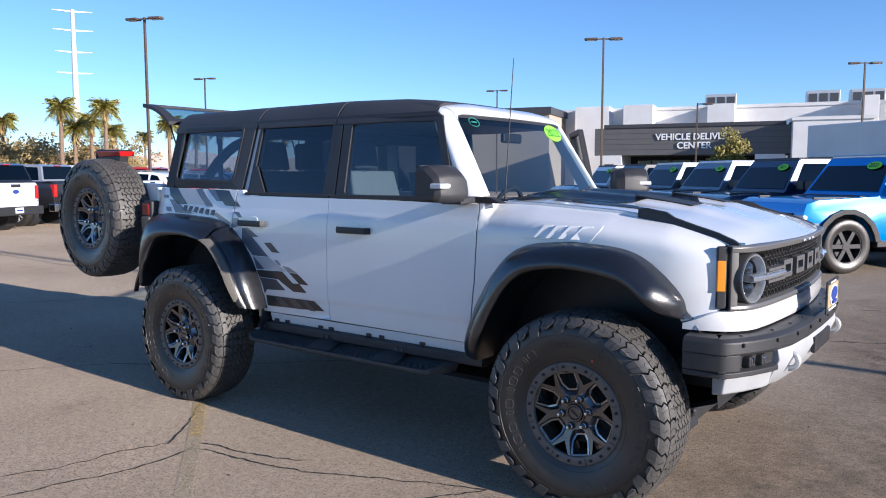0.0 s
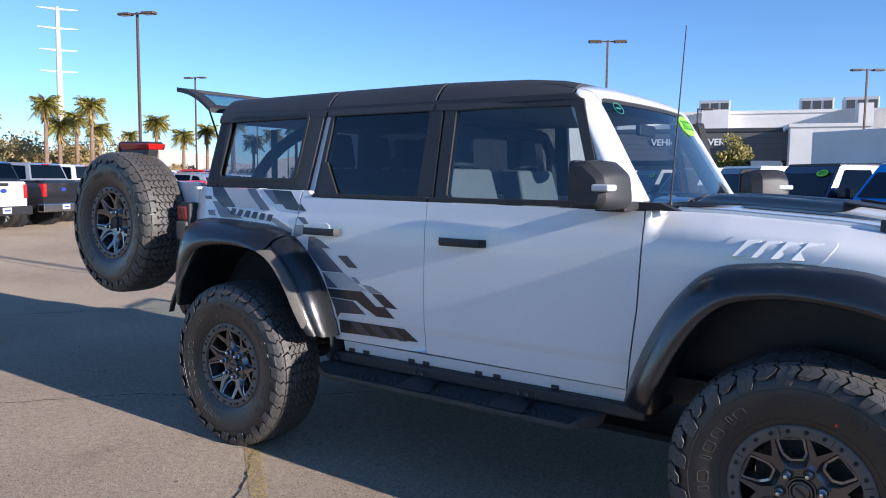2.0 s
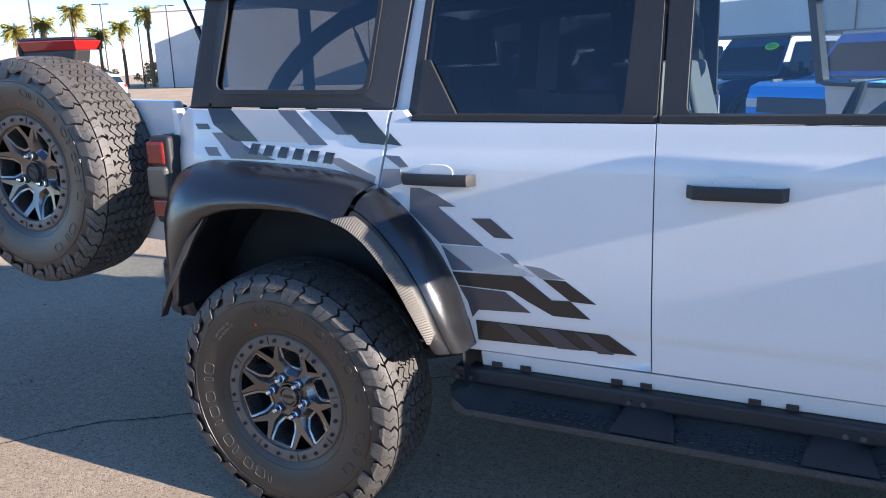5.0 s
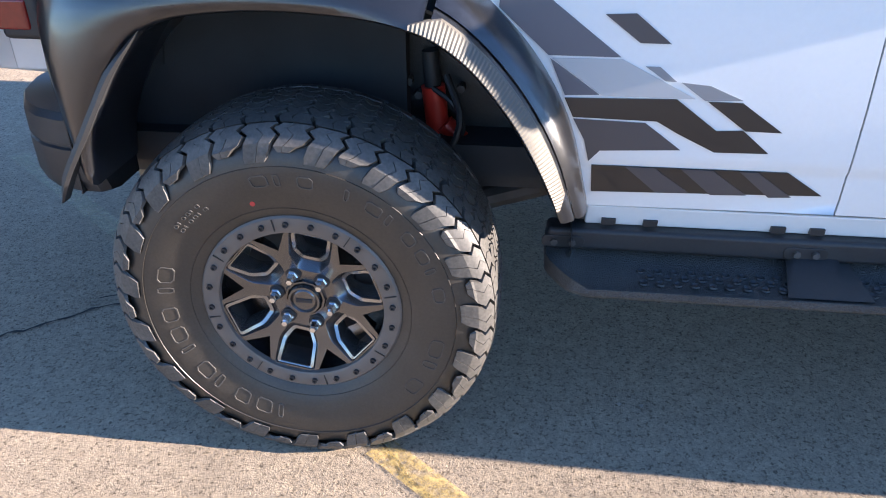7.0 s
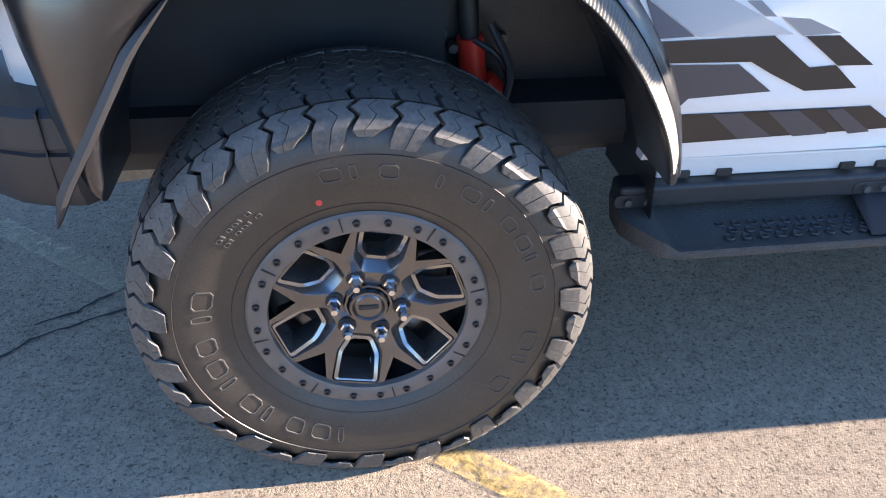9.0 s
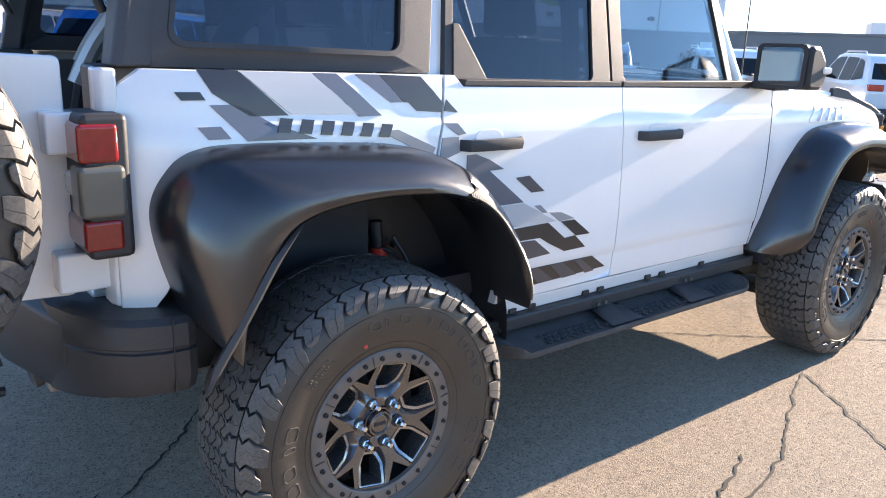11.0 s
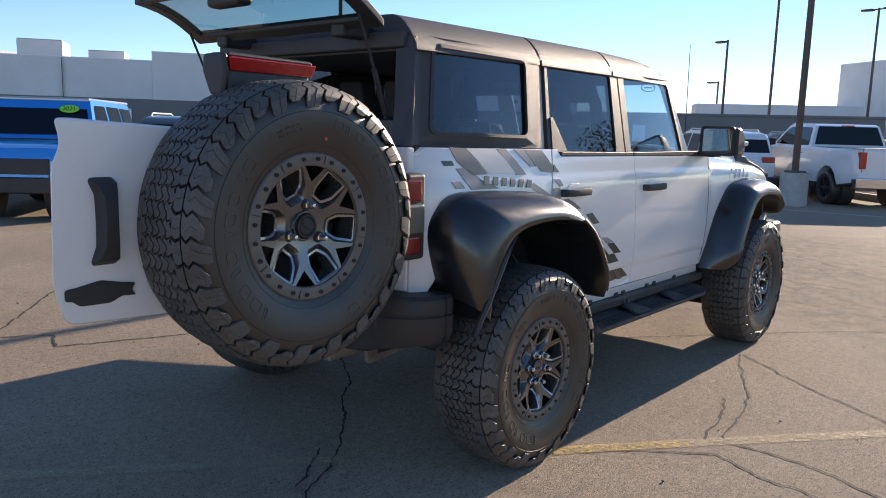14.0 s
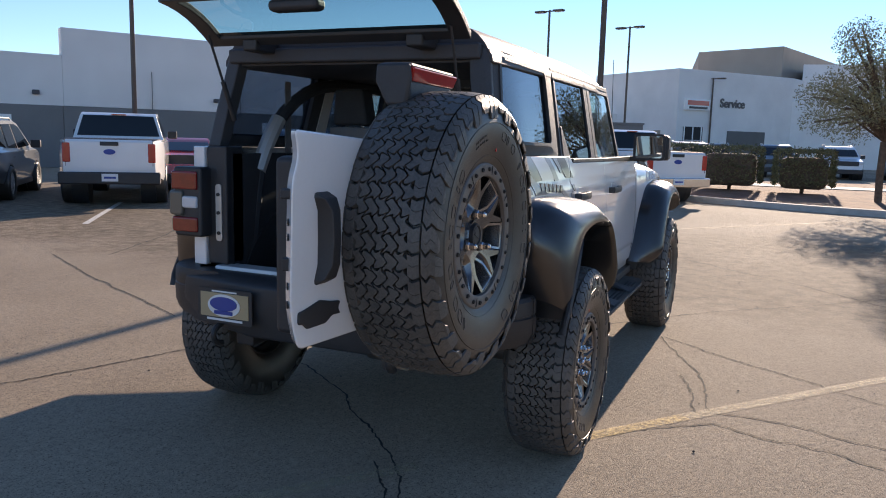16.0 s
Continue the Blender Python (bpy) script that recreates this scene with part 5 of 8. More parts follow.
def seat(x, y, wide):
    st = part("seat_cushion", loft([[(x + u, y + v * wide, z) for u, z in ((-0.25, 0.80), (0.25, 0.84), (0.28, 0.94), (0.22, 0.99), (-0.25, 0.93))] for v in (-0.5, -0.4, 0.4, 0.5)]), SEATG, suv, "grey seat cushion", bevel=0.04)
    back = loft([[(x - 0.25 - 0.17 * t + u, y + v * wide * (1 - 0.25 * max(0, t - 0.6)), 0.90 + 0.67 * t) for u, v in ((0.07, -0.46), (0.10, -0.3), (0.06, 0), (0.10, 0.3), (0.07, 0.46), (-0.07, 0.44), (-0.09, 0), (-0.07, -0.44))] for t in (0, 0.2, 0.4, 0.6, 0.8, 0.95, 1.0)])
    part("seat_back", back, SEATG, suv, "grey seat backrest", bevel=0.015, angle=60)
    part("headrest", loft([[(x - 0.45 - 0.02 * t + u, y + v * (1 - 0.2 * t), 1.58 + 0.20 * t) for u, v in ((0.06, -0.12), (0.075, 0), (0.06, 0.12), (-0.05, 0.11), (-0.05, -0.11))] for t in (0, 0.2, 0.8, 1.0)]), INTER, suv, "dark headrest", bevel=0.02, angle=60)
    part("headrest_post", tube([(x - 0.44, y - 0.05, 1.50), (x - 0.45, y - 0.05, 1.58), (x - 0.45, y + 0.05, 1.58), (x - 0.44, y + 0.05, 1.50)], 0.008, 6), CHROME, suv)


for y in (-0.37, 0.37):
    seat(1.50, y, 0.52)
for y in (-0.36, 0.0, 0.36):
    seat(0.62, y, 0.36)
# Pale tube over the lower part of the left roll bar.
part("bar_cover", tube(smooth_line([(-0.20, 0.605, 1.60), (-0.29, 0.612, 1.47), (-0.36, 0.62, 1.33)], 8), 0.041, 10), SILVER, suv, "pale tube along the lower roll bar")
for s in (-1, 1):
    part("sport_bar", tube(smooth_line([(1.15, s * 0.66, 1.0), (1.12, s * 0.64, 1.6), (1.05, s * 0.60, 1.80), (0.55, s * 0.60, 1.82), (0.05, s * 0.60, 1.75), (-0.30, s * 0.62, 1.45), (-0.42, s * 0.63, 0.9)], 26), 0.035, 10), INTER, suv, "dark padded roll bar")
    part("belt_strap", loft([[(-0.12 + d, s * 0.60, z) for d in (-0.025, 0.025)] + [(-0.12 + d, s * 0.605, z) for d in (0.025, -0.025)] for z in (1.3, 1.8)]), SEATG, suv)
part("sport_cross_bar", tube([(1.08, -0.60, 1.78), (1.08, 0.60, 1.78)], 0.035, 10), INTER, suv)
part("cargo_side", box(-0.58, 0.2, 0.60, 0.66, 0.74, 1.42), INTER, suv)
part("cargo_side", box(-0.58, 0.2, -0.66, -0.60, 0.74, 1.42), INTER, suv)

# ---- underbody ----
part("frame_rail", box(-0.75, 3.45, -0.46, -0.36, 0.52, 0.68), FRAMETAN, suv, bevel=0.01)
part("frame_rail", box(-0.75, 3.45, 0.36, 0.46, 0.52, 0.68), DARKMET, suv, bevel=0.01)
part("underbody", box(-0.55, 3.45, -0.70, 0.70, 0.62, 0.70), DARKMET, suv)
part("rear_axle", rod((0, -0.85, AXLE_Z), (0, 0.85, AXLE_Z), 0.05, 16), STEEL, suv)
part("differential", lathe([(0.0, -0.16), (0.09, -0.13), (0.15, -0.04), (0.15, 0.06), (0.08, 0.16), (0.0, 0.18)], 24, m=Matrix.Translation((0, 0.05, AXLE_Z)), closed=False), STEEL, suv)
part("front_axle", rod((WB, -0.85, AXLE_Z), (WB, 0.85, AXLE_Z), 0.035, 12), STEEL, suv)
part("exhaust_pipe", tube([(2.2, 0.1, 0.55), (0.6, 0.15, 0.55), (0.25, -0.2, 0.62), (-0.5, -0.35, 0.60), (-0.78, -0.38, 0.55)], 0.035, 12), STEEL, suv)
part("silencer", lathe([(0.0, -0.3), (0.10, -0.28), (0.11, 0.28), (0.0, 0.3)], 20, m=Matrix.Translation((-0.42, 0, 0.62))), STEEL, suv)
for s in (-1, 1):
    part("trailing_arm", tube([(0.75, s * 0.50, 0.60), (0.35, s * 0.60, 0.52), (0.05, s * 0.66, 0.44)], 0.035, 10), STEEL, suv)
    sh = part("shock_absorber", rod((0.285, s * 0.62, 0.66), (0.262, s * 0.62, 0.86), 0.031, 16), REDSUS, suv, "red shock absorber")
    part("shock_cup", rod((0.262, s * 0.62, 0.858), (0.255, s * 0.62, 0.95), 0.022, 14), DARKMET, sh)
    part("shock_reservoir", rod((0.295, s * 0.64, 0.765), (0.395, s * 0.64, 0.665), 0.026, 14), REDSUS, sh, "red reservoir")
    part("reservoir_cap", rod((0.393, s * 0.64, 0.667), (0.412, s * 0.64, 0.648), 0.028, 14), DARKMET, sh)
    part("shock_hose", tube(smooth_line([(0.265, s * 0.645, 0.86), (0.315, s * 0.665, 0.83), (0.345, s * 0.66, 0.77), (0.335, s * 0.655, 0.73)], 12), 0.007, 8), DARKMET, sh)
    for x, z in ((0.20, 0.87), (0.225, 0.835), (0.335, 0.855)):
        part("mount_bolt", rod((x, s * 0.60, z), (x, s * 0.632, z), 0.011, 6), STEEL, sh)
    plate_out = [(-0.43, 0.715), (-0.33, 0.735), (-0.24, 0.80), (-0.15, 0.875), (-0.17, 0.905), (-0.30, 0.87), (-0.41, 0.80)]
    fp = part("frame_plate", panel(round_poly(plate_out, 0.012), lambda x, z: 0.600, 0.012, s), FRAMETAN, suv, "tan frame plate with drain holes", bevel=0.003)
    for x, z, r in ((-0.325, 0.795, 0.022), (-0.245, 0.845, 0.012), (-0.385, 0.755, 0.010)):
        part("drain_hole", lathe([(0.0, -0.002), (r, -0.002), (r + 0.003, 0.002), (r + 0.003, 0.006), (0.0, 0.006)], 16, m=Matrix.Translation((x, s * 0.601, z)) @ Matrix.Scale(1.5, 4, (1, 0, 0)), closed=False), DARKMET, fp)
    # Bright silver paints the sunlight on a metal bracket above the tyre.
    part("heat_shield", loft([[(x, s * 0.60, z), (x, s * 0.64, z + 0.006), (x, s * 0.64, z), (x, s * 0.60, z - 0.006)] for x, z in ((-0.17, 0.925), (-0.14, 0.952), (-0.08, 0.962), (-0.02, 0.955))]), SILVER, suv, "folded bracket painted bright as if sunlit", bevel=0.002)
    part("frame_flange", loft([[(x, s * 0.585, z), (x, s * 0.64, z + 0.004), (x, s * 0.64, z - 0.010), (x, s * 0.585, z - 0.016)] for x, z in ((-0.35, 0.765), (-0.335, 0.782), (-0.277, 0.818), (-0.22, 0.832), (-0.165, 0.842))]), FRAMETAN, suv, "tan frame flange", bevel=0.002)
    part("brake_hose", tube(smooth_line([(0.30, s * 0.66, 0.90), (0.34, s * 0.70, 0.80), (0.30, s * 0.72, 0.70), (0.20, s * 0.74, 0.62)], 12), 0.009, 8), DARKMET, suv)
    part("frame_bracket", ring_panel(round_poly([(-0.62, 0.50), (-0.22, 0.54), (-0.20, 0.72), (-0.62, 0.74)], 0.03, 3), round_poly([(-0.44, 0.60), (-0.36, 0.60), (-0.36, 0.66), (-0.44, 0.66)], 0.03, 3), lambda x, z: 0.56, 0.02, s), FRAMETAN, suv, "tan frame bracket", bevel=0.003)
    part("coil_spring", tube([(0.02 + 0.065 * math.cos(t), s * 0.56 + 0.065 * math.sin(t), 0.52 + 0.018 * t) for t in (0.5 * k for k in range(46))], 0.009, 6), DARKMET, suv)
    part("control_arm", tube([(WB - 0.2, s * 0.40, 0.52), (WB, s * 0.75, 0.46), (WB + 0.2, s * 0.40, 0.52)], 0.03, 8), STEEL, suv)
    # Unseen arm, added to keep low sun off the ground under the car.
    part("lower_arm", loft([[(WB - 0.24, s * y, z), (WB + 0.34, s * y, z), (WB + 0.32, s * y, z + 0.05), (WB - 0.22, s * y, z + 0.05)] for y, z in ((0.30, 0.275), (0.55, 0.268), (0.775, 0.275))]), DARKMET, suv, "dark flat arm added to block low sun", bevel=0.01)
# Unseen crossmember and plate, added to block sunlight under the front.
part("front_crossmember", box(WB - 0.26, WB + 0.32, -0.31, 0.31, 0.275, 0.35), DARKMET, suv, "dark crossmember added to block low sun", bevel=0.015)
part("transfer_guard", loft([[(x, -0.42, z), (x, 0.42, z), (x, 0.40, z + 0.03), (x, -0.40, z + 0.03)] for x, z in ((2.66, 0.33), (2.4, 0.31), (1.75, 0.31), (1.55, 0.36))]), DARKMET, suv, "dark steel plate added to block low sun", bevel=0.006)
# The skid plate is also shaped to stop sun passing below the bumper.
part("skid_plate", loft([[(x, -0.60, z), (x, 0.60, z), (x, 0.58, z + 0.02), (x, -0.58, z + 0.02)] for x, z in ((3.66, 0.585), (3.45, 0.475), (3.12, 0.355), (2.65, 0.355))]), DARKMET, suv, "dark steel skid plate", bevel=0.006)
# More unseen arms, added to block the sun inboard of the front tyres.
for s in (-1, 1):
    part("lower_arm", loft([[(x0, s * y, z), (x1, s * y, z), (x1, s * y, z + 0.07), (x0, s * y, z + 0.07)] for y, x0, x1, z in ((0.55, 2.70, 3.22, 0.36), (0.68, 2.80, 3.12, 0.36), (0.80, 2.90, 3.02, 0.37))]), STEEL, suv, "steel arm added to block low sun", bevel=0.01)


# ---- side graphics: thin vinyl pieces on the body ----
GRAPHICS = (
    (DEC_K, "q", [(-0.422, 1.454), (-0.314, 1.45), (-0.183, 1.336), (-0.293, 1.336), (-0.388, 1.395)]),
    (DEC_K, "q", [(-0.481, 1.398), (-0.419, 1.398), (-0.406, 1.378), (-0.466, 1.378)]),
    (DEC_B, "q", [(-0.397, 1.366), (-0.321, 1.366), (-0.221, 1.31), (-0.185, 1.3), (-0.102, 1.272), (-0.304, 1.274), (-0.332, 1.303)]),
    (DEC_B, "q", [(-0.433, 1.313), (-0.373, 1.313), (-0.349, 1.282), (-0.408, 1.282)]),
    (DEC_L, "q", [(-0.311, 1.449), (-0.106, 1.446), (0.035, 1.335), (-0.176, 1.339)]),
    (DEC_B, "q", [(-0.101, 1.446), (-0.026, 1.445), (0.115, 1.328), (0.037, 1.327)]),
    (DEC_M, "q", [(0.107, 1.283), (0.168, 1.286), (0.307, 1.227), (0.291, 1.194), (0.22, 1.23)]),
    (DEC_B, "q", [(0.033, 1.444), (0.113, 1.443), (0.193, 1.364), (0.15, 1.364)]),
    (DEC_K, "q", [(0.115, 1.443), (0.265, 1.438), (0.344, 1.359), (0.336, 1.332), (0.243, 1.338), (0.212, 1.364), (0.197, 1.364)]),
    (DEC_K, "d", [(0.357, 1.37), (0.402, 1.33), (0.347, 1.335)]),
    (DEC_B, "d", [(0.34, 1.299), (0.396, 1.297), (0.43, 1.264), (0.398, 1.26)]),
    (DEC_M, "d", [(0.335, 1.254), (0.4, 1.255), (0.405, 1.207), (0.356, 1.191), (0.323, 1.19)]),
    (DEC_B, "d", [(0.436, 1.195), (0.474, 1.196), (0.532, 1.175), (0.597, 1.14), (0.532, 1.139), (0.695, 1.018), (0.542, 1.018), (0.432, 1.115)]),
    (DEC_D, "d", [(0.653, 1.106), (0.717, 1.109), (0.795, 1.049), (0.731, 1.049)]),
    (DEC_L, "d", [(0.549, 1.012), (0.698, 1.014), (0.863, 0.933), (0.663, 0.934)]),
    (DEC_B, "d", [(0.546, 1.011), (0.657, 0.935), (0.583, 0.932)]),
    (DEC_M, "d", [(0.749, 1.0), (0.779, 1.0), (0.818, 0.969), (0.794, 0.97)]),
    (DEC_M, "d", [(0.828, 0.968), (0.889, 0.963), (0.963, 0.933), (0.883, 0.93)]),
    (DEC_K, "d", [(0.583, 0.926), (0.824, 0.931), (0.919, 0.862), (0.976, 0.865), (1.04, 0.813), (0.923, 0.811), (0.837, 0.852), (0.788, 0.879), (0.605, 0.882)]),
    (DEC_K, "d", [(0.89, 0.928), (0.963, 0.928), (1.059, 0.863), (0.98, 0.864)]),
    (DEC_D, "d", [(0.606, 0.878), (0.764, 0.874), (0.849, 0.813), (0.672, 0.804), (0.649, 0.776), (0.635, 0.828)]),
    (DEC_K, "d", [(0.658, 0.765), (1.094, 0.767), (1.182, 0.711), (0.664, 0.696)]),
)
for s in (-1, 1):
    quarters = [o for o in suv.children if o.name.startswith("rear_quarter")]
    doors = [o for o in suv.children if o.name.startswith("rear_door")]
    own = {"q": quarters[0 if s < 0 else 1], "d": doors[0 if s < 0 else 1]}
    for material, where, outline in GRAPHICS:
        part("side_graphic", panel(outline, side_y, 0.003, s, [-0.45, -0.3, 0, 0.2, 0.5, 0.8], ZS, 0.0035), material, own[where])
    for a, b in ((0.735, 0.800), (0.86, 0.93), (0.99, 1.03)):
        part("side_graphic", panel([(a, 0.764), (b, 0.764), (b + 0.085, 0.705), (a + 0.075, 0.702)], side_y, 0.003, s, (), ZS, 0.006), DEC_D, own["d"])
    # the model name as plain slanted bars
    for k in range(6):
        x = -0.222 + 0.064 * k
        z0 = 1.287 - 0.005 * k
        bar = [(x, z0 + 0.006), (x + 0.036, z0 + 0.003), (x + 0.050, z0 + 0.040), (x + 0.014, z0 + 0.043)]
        part("name_bar", panel(bar, side_y, 0.003, s, (), ZS, 0.0065), DEC_K, own["q"])


# ---- ground ----
def asphalt():
    m = bpy.data.materials.new("asphalt")
    m.use_nodes = True
    nt = m.node_tree
    L = nt.links.new
    b = nt.nodes["Principled BSDF"]
    b.inputs["Roughness"].default_value, b.inputs["Specular IOR Level"].default_value = 0.9, 0.25
    b.inputs["Diffuse Roughness"].default_value = 0.35
    tc = nt.nodes.new("ShaderNodeTexCoord")

    def noise_tex(scale, detail=5, rough=0.6):
        n = nt.nodes.new("ShaderNodeTexNoise")
        n.inputs["Scale"].default_value, n.inputs["Detail"].default_value, n.inputs["Roughness"].default_value = scale, detail, rough
        L(tc.outputs["Object"], n.inputs["Vector"])
        return n.outputs[0]

    def ramp(src, stops):
        r = nt.nodes.new("ShaderNodeValToRGB")
        while len(r.color_ramp.elements) < len(stops):
            r.color_ramp.elements.new(0.5)
        for e, (p, c) in zip(r.color_ramp.elements, stops):
            e.position, e.color = p, (*c, 1)
        L(src, r.inputs[0])
        return r.outputs[0]

    def mix(kind, fac, a, c):
        x = nt.nodes.new("ShaderNodeMix")
        x.data_type, x.blend_type = "RGBA", kind
        if isinstance(fac, float):
            x.inputs[0].default_value = fac
        else:
            L(fac, x.inputs[0])
        L(a, x.inputs[6]), L(c, x.inputs[7])
        return x.outputs[2]

    broad = ramp(noise_tex(0.35, 4), [(0.3, (0.258, 0.205, 0.148)), (0.7, (0.368, 0.302, 0.224))])
    stains = ramp(noise_tex(1.3, 6, 0.7), [(0.28, (0.74, 0.74, 0.74)), (0.42, (1, 1, 1))])
    v = nt.nodes.new("ShaderNodeTexVoronoi")
    v.inputs["Scale"].default_value = 170
    L(tc.outputs["Object"], v.inputs["Vector"])
    stones = ramp(v.outputs["Color"], [(0.0, (0.52, 0.51, 0.50)), (0.30, (0.95, 0.95, 0.94)), (0.95, (1.28, 1.25, 1.20))])
    gran = ramp(noise_tex(420, 2), [(0.3, (0.7, 0.7, 0.7)), (0.7, (1.3, 1.3, 1.3))])
    c = mix("MULTIPLY", 1.0, broad, stains)
    c = mix("MULTIPLY", 0.85, c, stones)
    c = mix("MULTIPLY", 0.7, c, gran)
    pits = ramp(noise_tex(75, 4, 0.65), [(0.36, (0.30, 0.29, 0.28)), (0.45, (1.06, 1.06, 1.06))])
    c = mix("MULTIPLY", 0.8, c, pits)
    patchy = ramp(noise_tex(22, 6, 0.8), [(0.34, (0.70, 0.70, 0.71)), (0.66, (1.24, 1.23, 1.21))])
    c = mix("MULTIPLY", 0.75, c, patchy)
    # darker sealed stretch in front of the bays, worn through in pale patches
    def math_node(op, a, q, third=None):
        x = nt.nodes.new("ShaderNodeMath")
        x.operation = op
        for k, src in enumerate((a, q) if third is None else (a, q, third)):
            if isinstance(src, (int, float)):
                x.inputs[k].default_value = src
            else:
                L(src, x.inputs[k])
        return x.outputs[0]

    sep = nt.nodes.new("ShaderNodeSeparateXYZ")
    L(tc.outputs["Object"], sep.inputs[0])
    edge = math_node("MULTIPLY_ADD", noise_tex(0.5, 4), 2.6, -1.3)
    near = math_node("ADD", sep.outputs[0], edge)
    seal = nt.nodes.new("ShaderNodeMapRange")
    seal.interpolation_type = "SMOOTHSTEP"
    seal.inputs["From Min"].default_value, seal.inputs["From Max"].default_value = 2.9, 4.3
    L(near, seal.inputs[0])
    far = nt.nodes.new("ShaderNodeMapRange")
    far.interpolation_type = "SMOOTHSTEP"
    far.inputs["From Min"].default_value, far.inputs["From Max"].default_value = 12.0, 9.0
    L(near, far.inputs[0])
    worn = ramp(noise_tex(5.0, 7, 0.72), [(0.40, (0.42, 0.40, 0.38)), (0.62, (0.85, 0.82, 0.78))])
    c = mix("MULTIPLY", math_node("MULTIPLY", seal.outputs[0], far.outputs[0]), c, worn)
    L(c, b.inputs["Base Color"])
    bump = nt.nodes.new("ShaderNodeBump")
    bump.inputs["Strength"].default_value, bump.inputs["Distance"].default_value = 0.75, 0.007
    L(noise_tex(170, 4, 0.7), bump.inputs["Height"])
    bump2 = nt.nodes.new("ShaderNodeBump")
    bump2.inputs["Strength"].default_value, bump2.inputs["Distance"].default_value = 0.3, 0.006
    L(noise_tex(60, 4), bump2.inputs["Height"]), L(bump.outputs[0], bump2.inputs["Normal"])
    L(bump2.outputs[0], b.inputs["Normal"])
    return m


ASPHALT = asphalt()
bm = bmesh.new()
S = 1500
bm.faces.new([bm.verts.new(p) for p in ((-S, -S, 0), (S, -S, 0), (S, S, 0), (-S, S, 0))])
solo("ground", bm, ASPHALT, "grey cracked asphalt of a car park", "ground", kind="structure")

# ---- materials of the surroundings ----
STUCCO = mat("white_stucco", (0.78, 0.76, 0.73), 0.85, var=0.06, scale=0.6, fine=0.05, fine_scale=30, bump=0.3, bump_scale=60)
GREYST = mat("grey_stucco", (0.20, 0.195, 0.19), 0.85, var=0.06, scale=0.6, fine=0.05, fine_scale=30, bump=0.3, bump_scale=60)
TANST = mat("tan_stucco", (0.40, 0.33, 0.26), 0.85, var=0.06, scale=0.6, bump=0.3, bump_scale=60)
FASCIA = mat("grey_fascia", (0.13, 0.125, 0.12), 0.6, var=0.06, scale=0.8)
# Near-black flat colour that paints the shade inside openings.
OPENSHADE = mat("painted_opening_shade", (0.015, 0.016, 0.018), 0.7)
POLE = mat("bronze_pole", (0.10, 0.07, 0.05), 0.55, var=0.1, scale=5)
CONC = mat("concrete", (0.42, 0.40, 0.37), 0.85, var=0.12, scale=6, fine=0.1, bump=0.3, bump_scale=120)
GALV = mat("galvanised", (0.55, 0.55, 0.55), 0.5, metal=0.5)
LAMPG = mat("lamp_lens", (0.6, 0.6, 0.58), 0.3)


def light_pole(x, y, h, heads=2, rz=0.0, base=True, label="tall bronze parking lot light pole with flat lamp heads"):
    t = thing("light_pole", label, "light pole", "parking lot light poles", at=(x, y, 0), rz=rz)
    if base:
        part("concrete_base", lathe([(0.0, 0.0), (0.31, 0.0), (0.31, 0.74), (0.29, 0.76), (0.0, 0.76)], 28, m=Matrix.Rotation(radians(90), 4, "X"), closed=False), CONC, t, "round concrete base", angle=40)
        part("base_plate", box(-0.17, 0.17, -0.17, 0.17, 0.76, 0.80), POLE, t, bevel=0.01)
    b = 0.058
    part("pole", loft([[(sx * r, sy * r, z) for sx, sy in ((-1, -1), (1, -1), (1, 1), (-1, 1))] for z, r in ((0.0 if not base else 0.78, b), (h, b * 0.8))]), POLE, t, bevel=0.01)
    sides = (-1, 1) if heads == 2 else (1,)
    for s in sides:
        part("arm", box(min(0, s * 0.35), max(0, s * 0.35), -0.03, 0.03, h - 0.10, h - 0.04), POLE, t)
        hd = part("lamp_head", loft([[(s * x, y, z) for x, y in ((0.30, -0.20), (0.88, -0.17), (0.92, 0.0), (0.88, 0.17), (0.30, 0.20))] for z in (h - 0.12, h - 0.06, h - 0.02)]), POLE, t, bevel=0.02)
        part("lens", box(min(s * 0.38, s * 0.82), max(s * 0.38, s * 0.82), -0.13, 0.13, h - 0.135, h - 0.121), LAMPG, hd)
    return t


light_pole(-26.5, 15.75, 8.5, rz=20)
light_pole(-11.5, 30.8, 8.2, rz=30)
light_pole(-2.2, 45.7, 8.0, rz=30)
light_pole(15.7, 2.4, 9.0, rz=60)
light_pole(40.6, 13.7, 6.9, 1, rz=60)


# ---- cracks and painted lines on the asphalt ----
CRACK = mat("crack_shadow", (0.03, 0.028, 0.025), 0.95)


def worn_paint(name, colour, hold):
    m = mat(name, colour, 0.8, var=0.2, scale=25)
    nt = m.node_tree
    b = nt.nodes["Principled BSDF"]
    tc = nt.nodes.new("ShaderNodeTexCoord")
    n = nt.nodes.new("ShaderNodeTexNoise")
    n.inputs["Scale"].default_value, n.inputs["Detail"].default_value, n.inputs["Roughness"].default_value = 38, 8, 0.8
    r = nt.nodes.new("ShaderNodeValToRGB")
    r.color_ramp.elements[0].position, r.color_ramp.elements[1].position = hold - 0.14, hold + 0.16
    nt.links.new(tc.outputs["Object"], n.inputs["Vector"])
    nt.links.new(n.outputs[0], r.inputs[0])
    nt.links.new(r.outputs[0], b.inputs["Alpha"])
    return m


YELLOW = worn_paint("worn_yellow_line", (0.60, 0.44, 0.16), 0.52)
OLDWHITE = worn_paint("worn_white_line", (0.54, 0.46, 0.29), 0.54)
